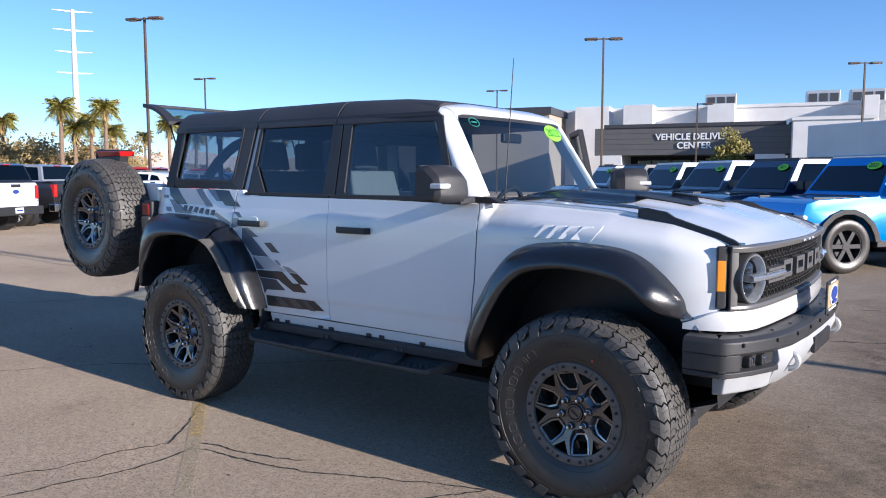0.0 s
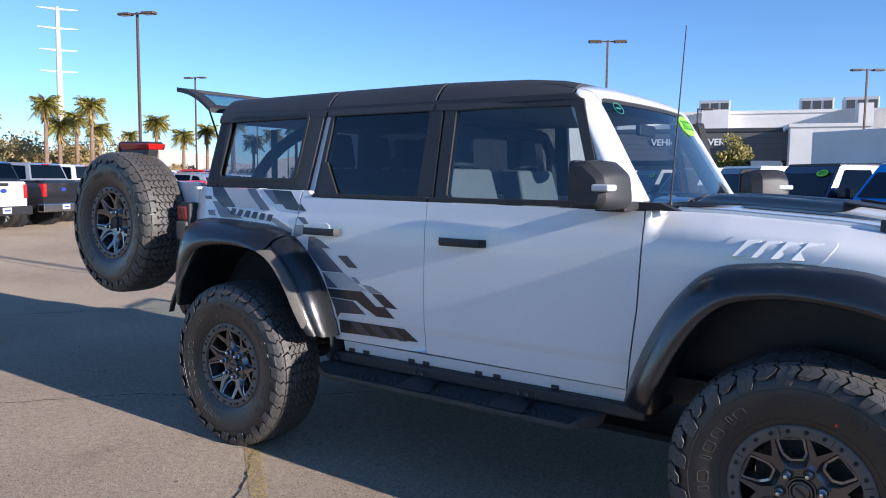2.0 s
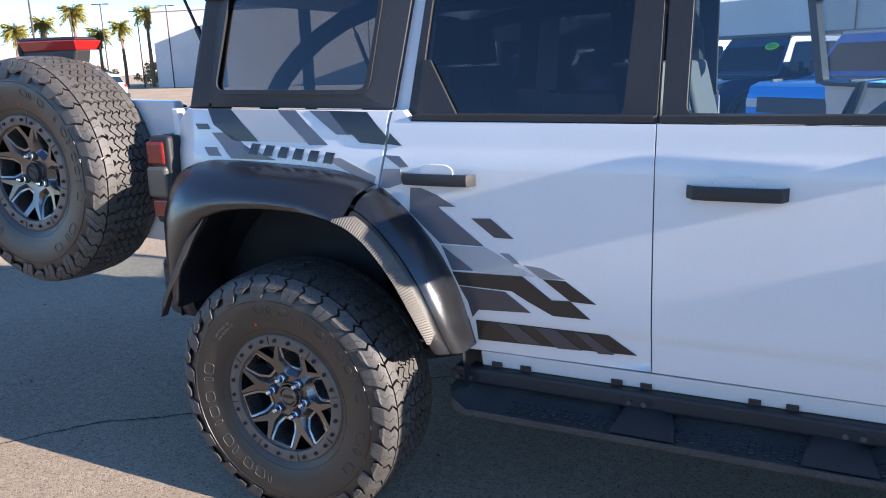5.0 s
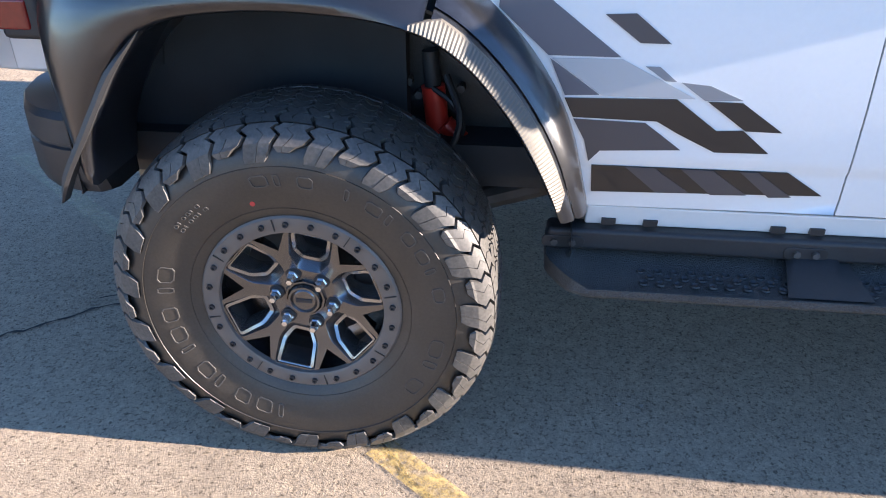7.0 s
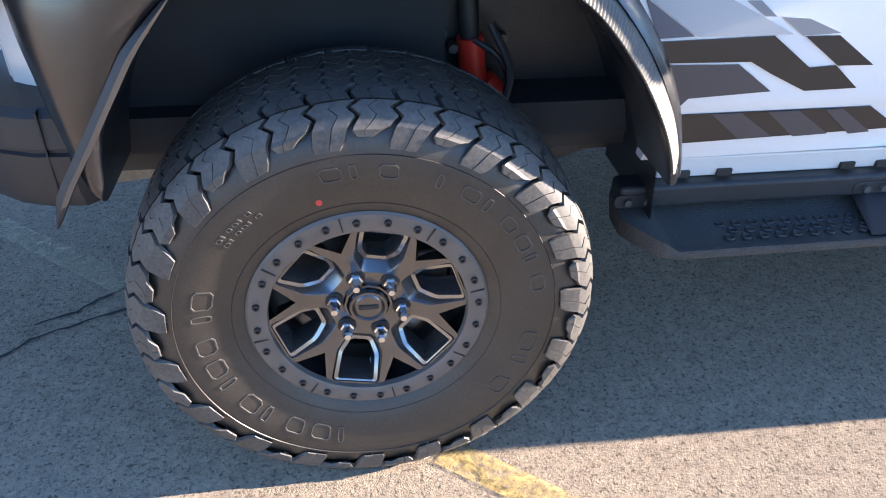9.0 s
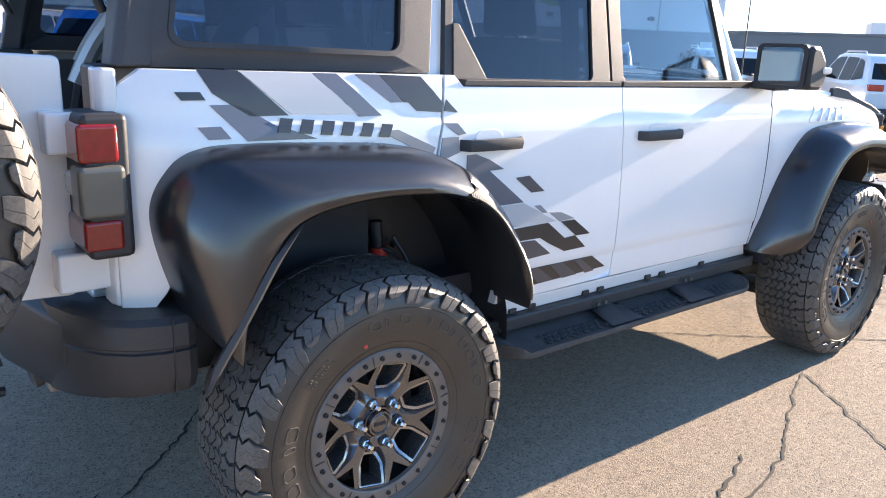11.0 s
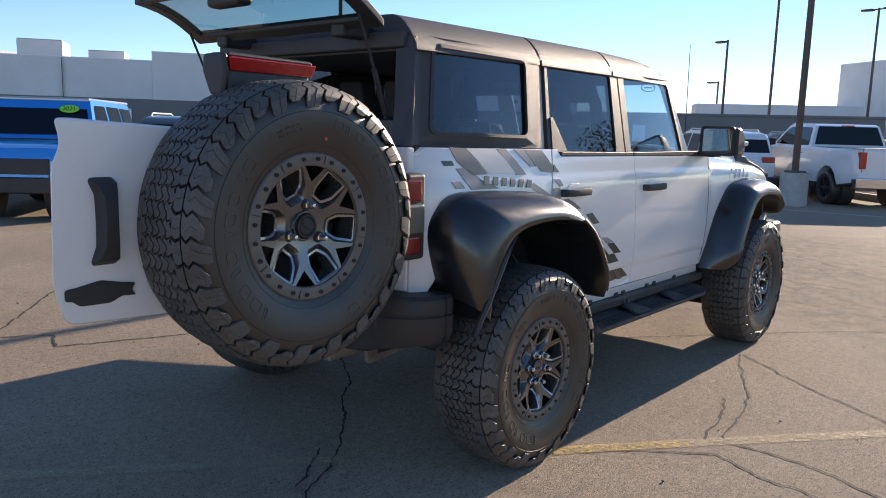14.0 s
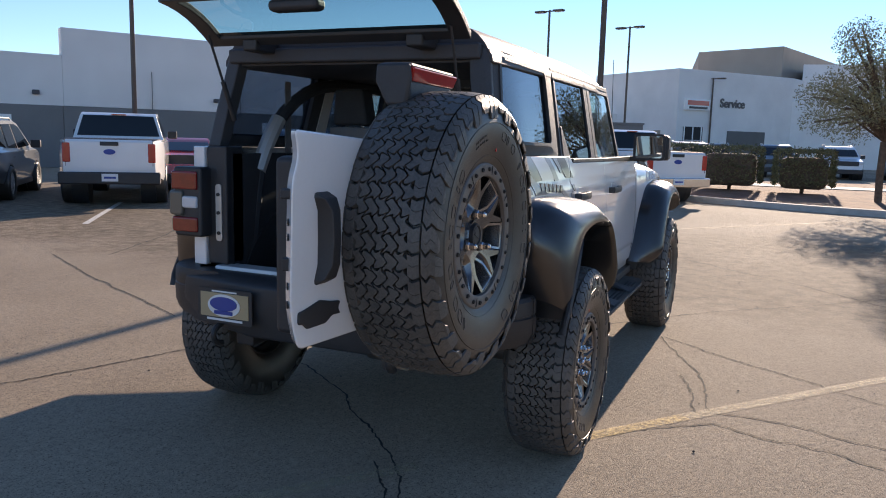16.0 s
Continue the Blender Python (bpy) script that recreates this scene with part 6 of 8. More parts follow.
WHITELINE = worn_paint("white_line", (0.62, 0.61, 0.58), 0.40)


def ribbon(points, width, z, jag, seed, step=0.035):
    """A ragged strip on the ground along points."""
    rnd = random.Random(seed)
    pts = [Vector((*p, 0)) for p in points]
    line = []
    for a, b in zip(pts, pts[1:]):
        n = max(2, int((b - a).length / step))
        side = (b - a).normalized().cross(Vector((0, 0, 1)))
        drift = 0.0
        for k in range(n):
            drift = drift * 0.8 + rnd.uniform(-jag, jag)
            line.append(a.lerp(b, k / n) + side * drift * min(1.0, 3 * min(k, n - k) / n))
    line.append(pts[-1])
    bm = bmesh.new()
    rows = []
    for i, p in enumerate(line):
        d = (line[min(i + 1, len(line) - 1)] - line[max(i - 1, 0)]).normalized()
        side = d.cross(Vector((0, 0, 1)))
        w = width * rnd.uniform(0.35, 1.25) * (0.3 if i in (0, len(line) - 1) else 1.0) if jag else width
        rows.append([bm.verts.new(p + side * w / 2 + Vector((0, 0, z))), bm.verts.new(p - side * w / 2 + Vector((0, 0, z)))])
    for a, b in zip(rows, rows[1:]):
        bm.faces.new((a[0], b[0], b[1], a[1]))
    return bm


NEAR_CRACKS = (
    ((0.43, -2.44), (0.55, -2.21), (0.58, -1.88), (0.69, -1.64), (0.54, -1.44), (0.32, -1.20), (0.16, -1.02)),
    ((0.83, -1.53), (1.11, -1.49), (1.37, -1.43), (1.52, -1.36)),
    ((2.53, -1.10), (2.37, -1.32), (2.11, -1.63), (1.90, -1.98), (1.63, -2.32), (1.3, -2.9)),
    ((2.53, -1.10), (1.83, -1.38), (1.42, -1.52), (0.99, -1.57), (0.86, -1.61), (0.89, -1.82), (0.84, -2.13), (0.73, -2.44), (0.5, -3.1)),
    ((-1.82, -1.46), (-1.52, -1.08), (-1.31, -0.80), (-0.97, -0.57), (-0.81, -0.46), (-0.49, -0.25), (-0.05, 0.24), (0.15, 0.38), (0.7, 1.2)),
    ((-3.4, -2.3), (-2.4, -1.75), (-1.82, -1.46)),
    ((-0.93, -0.45), (-0.59, -0.21)),
    ((2.27, -0.27), (2.82, -0.71), (3.27, -1.05), (3.82, -1.52), (4.53, -2.28), (5.6, -3.3)),
)
FAR_CRACKS = (
    ((7.66, -0.01), (7.13, -0.68), (6.38, -1.38), (5.66, -2.2), (4.80, -2.92), (3.9, -3.9)),
    ((1.36, 6.17), (0.40, 4.71), (-0.38, 3.66), (-0.9, 3.0)),
    ((-1.6, 3.1), (-0.78, 2.75), (-0.65, 2.62), (-0.76, 2.34), (-0.19, 2.10), (0.43, 1.88), (1.2, 1.3)),
    ((2.9, 6.2), (2.08, 4.64), (1.58, 3.51), (1.17, 2.65)),
    ((-13.5, 2.9), (-11.24, 2.63), (-8.59, 2.49), (-6.4, 2.8), (-4.0, 2.4)),
    ((-9.0, -3.0), (-6.5, -1.2), (-5.2, 0.0), (-4.2, 1.4)),
    ((-12.0, 0.5), (-9.0, 1.1), (-7.0, 0.2)),
    ((2.8, 3.4), (4.6, 4.2), (6.4, 3.6), (9.0, 4.4)),
    ((7.2, 7.8), (5.0, 6.4), (3.2, 5.6)),
)
for i, c in enumerate(NEAR_CRACKS + FAR_CRACKS):
    solo("asphalt_crack", ribbon(c, 0.012 if i < 8 else 0.018, 0.0035, 0.011, 30 + i, 0.022), CRACK, "thin dark crack in the asphalt", "crack", "asphalt cracks", "structure")


def stripe(x0, y0, x1, y1, width, material, label, z=0.004):
    a, b = Vector((x0, y0, 0)), Vector((x1, y1, 0))
    d = (b - a).normalized().cross(Vector((0, 0, 1))) * width / 2
    bm = bmesh.new()
    n = max(1, int((b - a).length / 0.5))
    for k in range(n):
        p, q = a.lerp(b, k / n), a.lerp(b, (k + 1) / n)
        bm.faces.new([bm.verts.new(v + Vector((0, 0, z))) for v in (p - d, q - d, q + d, p + d)])
    bmesh.ops.remove_doubles(bm, verts=bm.verts[:], dist=1e-4)
    return solo("painted_line", bm, material, label, "parking line", "parking bay lines", "structure")


stripe(0.16, -1.04, 0.72, -1.48, 0.085, YELLOW, "worn yellow parking line on the asphalt")
stripe(0.72, -1.48, 4.2, -4.35, 0.085, OLDWHITE, "faded pale parking line on the asphalt")
stripe(-1.95, 0.72, -0.55, -0.42, 0.085, OLDWHITE, "faded pale parking line on the asphalt")
for x0, y0 in ((8.5, 11.0), (6.4, 12.9)):
    stripe(x0, y0, x0 - 3.2, y0 - 2.6, 0.10, WHITELINE, "white parking bay line")
stripe(9.96, 0.4, 15.1, -3.7, 0.10, OLDWHITE, "faded pale parking line on the asphalt")
stripe(14.0, 6.6, 14.6, 0.3, 0.12, WHITELINE, "white line across the bay fronts")

# pebbles and litter specks
rnd = random.Random(5)
bm = bmesh.new()
for k in range(260):
    x, y = rnd.uniform(-5, 6), rnd.uniform(-4.5, 5)
    r = rnd.uniform(0.003, 0.011)
    c = Vector((x, y, r * 0.6))
    vs = [bm.verts.new(c + Vector((r * dx * rnd.uniform(0.6, 1.2), r * dy * rnd.uniform(0.6, 1.2), r * dz * 0.7))) for dx, dy, dz in ((1, 0, 0), (-1, 0, 0), (0, 1, 0), (0, -1, 0), (0, 0, 1), (0, 0, -1))]
    for a, b, d in ((0, 2, 4), (2, 1, 4), (1, 3, 4), (3, 0, 4), (2, 0, 5), (1, 2, 5), (3, 1, 5), (0, 3, 5)):
        bm.faces.new((vs[a], vs[b], vs[d]))
solo("loose_grit", bm, mat("grit", (0.16, 0.14, 0.12), 0.9, var=0.4, scale=3), "scattered pebbles and specks on the asphalt", "grit", kind="stuff")


# ---- parked vehicles ----
def shell(poly, wf, xs, zs):
    bm = bmesh.new()
    bm.faces.new([bm.verts.new((x, 0, z)) for x, z in poly])
    for axis, cuts in ((0, xs), (2, zs)):
        for c in cuts:
            co, no = [0, 0, 0], [0, 0, 0]
            co[axis], no[axis] = c, 1
            bmesh.ops.bisect_plane(bm, geom=bm.verts[:] + bm.edges[:] + bm.faces[:], plane_co=co, plane_no=no)
    front = bm.faces[:]
    got = bmesh.ops.extrude_face_region(bm, geom=front)
    back = {g for g in got["geom"] if isinstance(g, bmesh.types.BMVert)}
    for v in bm.verts:
        v.co.y = wf(v.co.x, v.co.z) * (1 if v in back else -1)
    return bm


def arch(xc, r, z0, n=9):
    return [(xc + r * math.cos(math.pi * k / n), max(z0, z0 - 0.08 + r * math.sin(math.pi * k / n))) for k in range(n + 1)]


TYRE_MESH = finish(lathe([(0.64, -0.11), (0.75, -0.125), (0.9, -0.13), (0.97, -0.115), (1.0, -0.08), (1.0, 0.08), (0.97, 0.115), (0.64, 0.11)], 32), "tyre", RUBBER).data
bm = lathe([(0.66, -0.105), (0.60, -0.10), (0.585, -0.06), (0.585, 0.06), (0.66, 0.08)], 32)
for k in range(6):
    a = math.pi / 3 * k
    m = Matrix.Rotation(a, 4, "Y")
    box(0.08, 0.60, -0.095, -0.055, -0.075, 0.075, bm, m)
lathe([(0.0, -0.10), (0.16, -0.10), (0.2, -0.05), (0.0, -0.04)], 16, bm)
RIM_MESH = finish(bm, "rim", DARKMET).data
bm = lathe([(0.66, -0.105), (0.60, -0.10), (0.585, -0.06), (0.585, 0.06), (0.66, 0.08)], 32)
for k in range(10):
    box(0.08, 0.60, -0.10, -0.06, -0.045, 0.045, bm, Matrix.Rotation(math.pi / 5 * k, 4, "Y"))
RIM2_MESH = finish(bm, "rim", SILVER).data
for o in [o for o in scene.objects if o.data in (TYRE_MESH, RIM_MESH, RIM2_MESH)]:
    bpy.data.objects.remove(o)
CARGLASS = glass("car_glass", (0.10, 0.12, 0.13))


def paint(name, colour, metal=0.0):
    return mat(name, colour, 0.3, metal, coat=1.0, var=0.03, scale=2, fine=0.03)


P_WHITE, P_BLUE, P_BLACK, P_NAVY = paint("car_white", (0.78, 0.78, 0.77)), paint("car_blue", (0.01, 0.24, 0.72), 0.15), paint("car_black", (0.012, 0.012, 0.014)), paint("car_navy", (0.01, 0.02, 0.06), 0.2)
P_GREY, P_SILVER, P_RED, P_TEAL = paint("car_grey", (0.14, 0.145, 0.15), 0.4), paint("car_silver", (0.42, 0.43, 0.44), 0.5), paint("car_red", (0.45, 0.02, 0.02)), paint("car_greyblue", (0.18, 0.22, 0.26), 0.3)

SHAPES = {
    "off_road_wagon": dict(hw=0.93, belt=1.20, inset=0.16, top=1.84, f=1.45, r=-1.50, R=0.43, poly=[(-2.15, 0.55), (-2.2, 0.75), (-2.17, 1.15), (-2.13, 1.22), (-2.02, 1.80), (-1.95, 1.84), (0.36, 1.87), (0.44, 1.83), (0.82, 1.24), (0.86, 1.21), (1.95, 1.16), (2.15, 1.10), (2.2, 0.95), (2.22, 0.6), (2.1, 0.5)], side=[[(-2.0, 1.27), (-1.93, 1.74), (-1.22, 1.76), (-1.22, 1.25)], [(-1.12, 1.25), (-1.12, 1.76), (-0.36, 1.77), (-0.30, 1.25)], [(-0.22, 1.25), (-0.26, 1.77), (0.34, 1.77), (0.62, 1.28), (0.60, 1.25)]], screen=((0.44, 1.83), (0.80, 1.26)), back=((-2.03, 1.76), (-2.12, 1.27)), z0=0.5),
    "pickup_truck": dict(hw=1.0, belt=1.30, inset=0.17, top=1.92, f=1.92, r=-1.72, R=0.40, poly=[(-2.9, 0.62), (-2.92, 0.78), (-2.92, 1.30), (-2.88, 1.34), (-0.74, 1.34), (-0.70, 1.40), (-0.56, 1.86), (-0.40, 1.92), (0.70, 1.94), (0.92, 1.88), (1.60, 1.36), (1.68, 1.33), (2.72, 1.24), (2.92, 1.12), (2.97, 0.85), (2.95, 0.55), (2.8, 0.45)], side=[[(-0.56, 1.38), (-0.44, 1.82), (0.12, 1.84), (0.14, 1.37)], [(0.22, 1.37), (0.20, 1.84), (0.72, 1.84), (0.92, 1.78), (1.40, 1.40)]], screen=((0.92, 1.885), (1.58, 1.40)), back=((-0.560, 1.875), (-0.70, 1.385)), z0=0.5),
    "crossover": dict(hw=0.93, belt=1.02, inset=0.17, top=1.66, f=1.42, r=-1.42, R=0.36, poly=[(-2.25, 0.42), (-2.33, 0.60), (-2.35, 0.90), (-2.25, 1.06), (-2.02, 1.52), (-1.85, 1.62), (-1.4, 1.68), (0.0, 1.69), (0.35, 1.64), (1.10, 1.14), (1.25, 1.08), (2.05, 0.95), (2.28, 0.80), (2.32, 0.5), (2.2, 0.35)], side=[[(-1.98, 1.16), (-1.72, 1.52), (-1.42, 1.58), (-1.36, 1.10)], [(-1.28, 1.10), (-1.30, 1.59), (-0.48, 1.61), (-0.44, 1.08)], [(-0.36, 1.08), (-0.40, 1.61), (0.10, 1.60), (0.40, 1.53), (0.95, 1.12)]], screen=((0.36, 1.635), (1.08, 1.16)), back=((-2.02, 1.525), (-2.20, 1.13)), z0=0.36),
    "coupe": dict(hw=0.94, belt=0.92, inset=0.20, top=1.36, f=1.38, r=-1.34, R=0.34, poly=[(-2.2, 0.40), (-2.3, 0.6), (-2.3, 0.95), (-2.1, 1.02), (-1.2, 1.28), (-0.7, 1.37), (-0.2, 1.37), (0.75, 0.99), (1.9, 0.86), (2.3, 0.70), (2.35, 0.4), (2.2, 0.25)], side=[[(-1.25, 1.0), (-0.75, 1.28), (-0.3, 1.29), (0.45, 1.0)]], screen=((-0.18, 1.36), (0.72, 1.005)), back=((-1.15, 1.295), (-1.95, 1.065)), z0=0.28),
}
made_cars = {}


def vehicle(kind, material, x, y, az, label, rim=None, roof=None, sticker=False, flare=False):
    """A parked vehicle whose nose points along az; x, y is its middle."""
    key = (kind, material.name, roof.name if roof else "", sticker)
    if key in made_cars:
        c = copy_thing(made_cars[key], pose(x, y, 0, 0, 0, az))
        return tagged(c, label)
    d = SHAPES[kind]
    t = thing(kind, label, "car" if kind != "pickup_truck" else "pickup", "parked vehicles", at=(0, 0, 0))
    made_cars[key] = t
    hw, belt, inset, R = d["hw"], d["belt"], d["inset"], d["R"]

    def wf(px, pz):
        w = hw - 0.05 * max(0.0, (0.62 - pz) / 0.3) - 0.03 * max(0.0, (pz - belt + 0.25) / 0.25) * (pz < belt)
        if pz >= belt:
            w = hw - 0.03 - inset * min(1.0, (pz - belt) / (d["top"] - belt)) ** 1.1 - 0.02
        end = max(0.0, abs(px) - (d["f"] + 0.25)) / 0.6
        return w - 0.10 * end ** 2

    z0 = d["z0"]
    poly = d["poly"] + arch(d["f"], R + 0.10, z0) + arch(d["r"], R + 0.10, z0)
    body = part("body", shell(poly, wf, [d["f"] - 0.6, d["f"] + 0.6, 0, d["r"] - 0.55, d["r"] + 0.55], [0.62, 0.85, belt - 0.2, belt, belt + 0.02, (belt + d["top"]) / 2, d["top"] - 0.08]), material, t, bevel=0.035, angle=38)
    for poly2 in d["side"]:
        for s in (-1, 1):
            part("side_window", panel(round_poly(poly2, 0.04, 2), wf, 0.004, s, (), [(belt + d["top"]) / 2], 0.006), CARGLASS, body)
    for nm, (a, b) in (("windscreen", d["screen"]), ("rear_window", d["back"])):
        ax, az_, bx, bz = *a, *b
        n = Vector((az_ - bz, 0, bx - ax)).normalized()
        if n.x * (1 if nm == "windscreen" else -1) < 0:
            n = -n
        rows = [[(px + n.x * o, s * (wf(px, pz) - 0.07), pz + n.z * o) for s in (-1, -0.5, 0, 0.5, 1)] for px, pz, o in ((ax, az_ - 0.02, 0.006), ((ax + bx) / 2, (az_ + bz) / 2, 0.010), (bx, bz + 0.02, 0.006))]
        part(nm, loft(rows, ring=False), CARGLASS, body)
    if roof:
        tp = [p for p in d["poly"] if p[1] > d["top"] - 0.09]
        x0, x1 = min(p[0] for p in tp), max(p[0] for p in tp)
        rw = wf(0, d["top"]) - 0.01
        part("roof", box(x0 + 0.03, x1 - 0.01, -rw, rw, d["top"] - 0.02, d["top"] + 0.05), roof, t, bevel=0.03)
    for xx in (d["f"], d["r"]):
        for s in (-1, 1):
            w = new("wheel")
            w.parent = t
            w.matrix_basis = pose(xx, s * (hw - 0.10), R, 0, 0, 0 if s < 0 else 180) @ Matrix.Diagonal((R, 1, R, 1))
            ty = new("tyre", TYRE_MESH)
            ty.parent = w
            rm = new("rim", rim or RIM_MESH)
            rm.parent = w
            part("wheel_well", lathe([(0.0, 0.0), (R + 0.085, 0.0), (R + 0.085, 0.30), (0.0, 0.30)], 20, m=Matrix.Translation((xx, s * (hw - 0.34) - 0.15, R + 0.03))), BLACKP, t)
            if flare:
                al = arch(xx, R + 0.17, z0)
                part("wheel_flare", loft([[(px, s * (hw + o), pz) for o in (-0.04, 0.02, 0.04)] + [(xx + (px - xx) * 0.84, s * (hw + 0.035), (pz - R) * 0.86 + R), (xx + (px - xx) * 0.84, s * (hw - 0.03), (pz - R) * 0.86 + R)] for px, pz in al]), BLACKP, t, bevel=0.008)
    rear, front = min(p[0] for p in d["poly"]), max(p[0] for p in d["poly"])
    lz = belt - 0.30 if kind != "crossover" else 0.90
    tall = {"off_road_wagon": 0.15, "pickup_truck": 0.19, "crossover": 0.07, "coupe": 0.05}[kind]
    wide = {"off_road_wagon": 0.09, "pickup_truck": 0.13, "crossover": 0.30, "coupe": 0.25}[kind]
    lz = {"off_road_wagon": 0.98, "pickup_truck": 1.08, "crossover": 0.98, "coupe": 0.82}[kind]
    for s in (-1, 1):
        e = wf(rear, lz)
        part("tail_lamp", box(rear - 0.015, rear + 0.20, min(s * (e - wide), s * (e + 0.012)), max(s * (e - wide), s * (e + 0.012)), lz - tall, lz + tall), REDLENS, t, "red tail lamp", bevel=0.02)
        e = wf(front - 0.05, 0.9)
        part("head_lamp", box(front - 0.22, front - 0.005, min(s * (e - 0.24), s * (e + 0.006)), max(s * (e - 0.24), s * (e + 0.006)), 0.78 if kind != "pickup_truck" else 0.92, 0.93 if kind != "pickup_truck" else 1.10), CLEARL, t, "clear head lamp", bevel=0.03)
        mx = d["screen"][1][0] - 0.22
        part("mirror", box(mx - 0.06, mx + 0.06, min(s * (hw - 0.02), s * (hw + 0.20)), max(s * (hw - 0.02), s * (hw + 0.20)), belt + 0.05, belt + 0.24), BLACKP, t, bevel=0.03)
        for hx in ((-0.20, -1.05) if kind != "pickup_truck" else (0.30, -0.42)):
            part("door_handle", box(hx, hx + 0.17, s * (hw - 0.035) - 0.02, s * (hw - 0.035) + 0.02, belt - 0.14, belt - 0.11), BLACKP if material is not P_WHITE else material, t, bevel=0.008)
        part("sill_trim", box(d["r"] + R + 0.15, d["f"] - R - 0.15, min(s * (hw - 0.10), s * (hw - 0.02)), max(s * (hw - 0.10), s * (hw - 0.02)), z0 - 0.10, z0 + 0.03), BLACKP, t, bevel=0.015)
    part("rear_bumper", box(rear - 0.09, rear + 0.15, -hw + 0.06, hw - 0.06, z0 - 0.04, z0 + 0.20), CHROME if kind == "pickup_truck" and material is not P_WHITE else BLACKP, t, "rear bumper", bevel=0.03)
    part("front_bumper", box(front - 0.15, front + 0.06, -hw + 0.08, hw - 0.08, z0 - 0.06, z0 + 0.18), BLACKP, t, "front bumper", bevel=0.03)
    part("grille", box(front - 0.06, front + 0.012, -hw + 0.30, hw - 0.30, 0.72, 0.95 if kind != "pickup_truck" else 1.08), BLACKP, t, "black grille", bevel=0.01)
    part("number_plate", box(rear - 0.105, rear - 0.08, -0.15, 0.15, z0 + 0.02, z0 + 0.17), PLATE_W, t, bevel=0.004)
    part("plate_bar", box(rear - 0.110, rear - 0.104, -0.11, 0.11, z0 + 0.075, z0 + 0.115), PLATE_B, t)
    if kind == "pickup_truck":
        part("bed_floor", box(-2.82, -0.80, -hw + 0.12, hw - 0.12, 1.342, 1.352), BLACKP, t, "black bed liner")
        part("tailgate_badge", lathe([(0.0, -0.01), (0.055, -0.01), (0.055, 0.02), (0.0, 0.02)], 20, m=Matrix.Translation((-2.925, 0, 1.10)) @ Matrix.Rotation(radians(-90), 4, "Z") @ Matrix.Diagonal((2.0, 1, 1, 1))), PLATE_B, t, "dark blue oval badge")
        part("tailgate_handle", box(-2.945, -2.90, -0.17, 0.17, 1.22, 1.30), BLACKP, t, bevel=0.012)
        for s in (-1, 1):
            part("tailgate_seam", box(-2.928, -2.90, s * 0.80 - 0.004, s * 0.80 + 0.004, 0.82, 1.34), DARKMET, t)
        part("high_brake_lamp", box(-0.60, -0.53, -0.15, 0.15, 1.865, 1.89), REDLENS, t)
    if kind == "off_road_wagon":
        part("hood_strip", box(0.95, 1.9, 0.66, 0.70, 1.165, 1.20), BLACKP, t, bevel=0.008)
        part("hood_strip", box(0.95, 1.9, -0.70, -0.66, 1.165, 1.20), BLACKP, t, bevel=0.008)
        part("cowl", box(0.78, 1.05, -0.70, 0.70, 1.19, 1.215), BLACKP, t, bevel=0.01)
        sp = new("wheel")
        sp.parent = t
        sp.matrix_basis = pose(-2.36, 0.03, 1.02, 0, 0, -90) @ Matrix.Diagonal((R, 1, R, 1))
        for me_, nm in ((TYRE_MESH, "tyre"), (RIM_MESH, "rim")):
            o = new(nm, me_)
            o.parent = sp
    if kind in ("crossover",):
        for s in (-1, 1):
            part("roof_rail", tube([(-1.5, s * 0.66, 1.67), (-1.4, s * 0.66, 1.73), (-0.1, s * 0.66, 1.735), (0.05, s * 0.66, 1.68)], 0.018, 8), SILVER, t)
    if sticker:
        a, b = d["screen"]
        p = Vector((a[0] * 0.75 + b[0] * 0.25 + 0.02, 0.42, a[1] * 0.75 + b[1] * 0.25 + 0.016))
        slope = math.degrees(math.atan2(b[0] - a[0], a[1] - b[1]))
        m = Matrix.Translation(p) @ Matrix.Rotation(radians(90), 4, "Z") @ Matrix.Rotation(radians(-slope), 4, "X")
        st = part("windscreen_sticker", lathe([(0.0, -0.004), (0.10, -0.004), (0.10, 0.0), (0.0, 0.0)], 28, m=m @ Matrix.Diagonal((1.55, 1, 0.75, 1))), GREEN, t, "lime green oval year sticker")
        cu = bpy.data.curves.new("year_text", "FONT")
        cu.body, cu.size, cu.align_x, cu.align_y, cu.extrude = "2021", 0.105, "CENTER", "CENTER", 0.001
        tx = new("year_text", cu)
        cu.materials.append(DEC_K)
        tx.parent = st
        tx.matrix_basis = m @ Matrix.Translation((0, -0.008, 0)) @ Matrix.Rotation(radians(90), 4, "X")
    t.matrix_world = pose(x, y, 0, 0, 0, az)
    return t


def front_left_at(x, y, az, kind):
    """Middle of a vehicle whose front-left wheel stands at x, y."""
    d = SHAPES[kind]
    v = Matrix.Rotation(radians(az), 2) @ Vector((d["f"], d["hw"] - 0.10))
    return x - v.x, y - v.y


qx, qy = front_left_at(2.50, 9.2, 229, "off_road_wagon")
row = Vector((-0.67, 0.742))
for k, (material, roof, label) in enumerate((
    (P_BLUE, P_SILVER, "bright blue off-road SUV with a green windscreen sticker"),
    (P_NAVY, BLACKP, "dark navy off-road SUV with a black roof"),
    (P_TEAL, P_WHITE, "grey-blue off-road SUV with a white roof"),
    (P_GREY, P_WHITE, "dark grey off-road SUV with a white roof"),
    (P_BLACK, BLACKP, "black off-road SUV in the parked row"),
    (P_WHITE, BLACKP, "white off-road SUV with a black roof"),
)):
    vehicle("off_road_wagon", material, qx + row.x * 2.75 * k, qy + row.y * 2.75 * k, 229, label, roof=roof, sticker=True, flare=True)


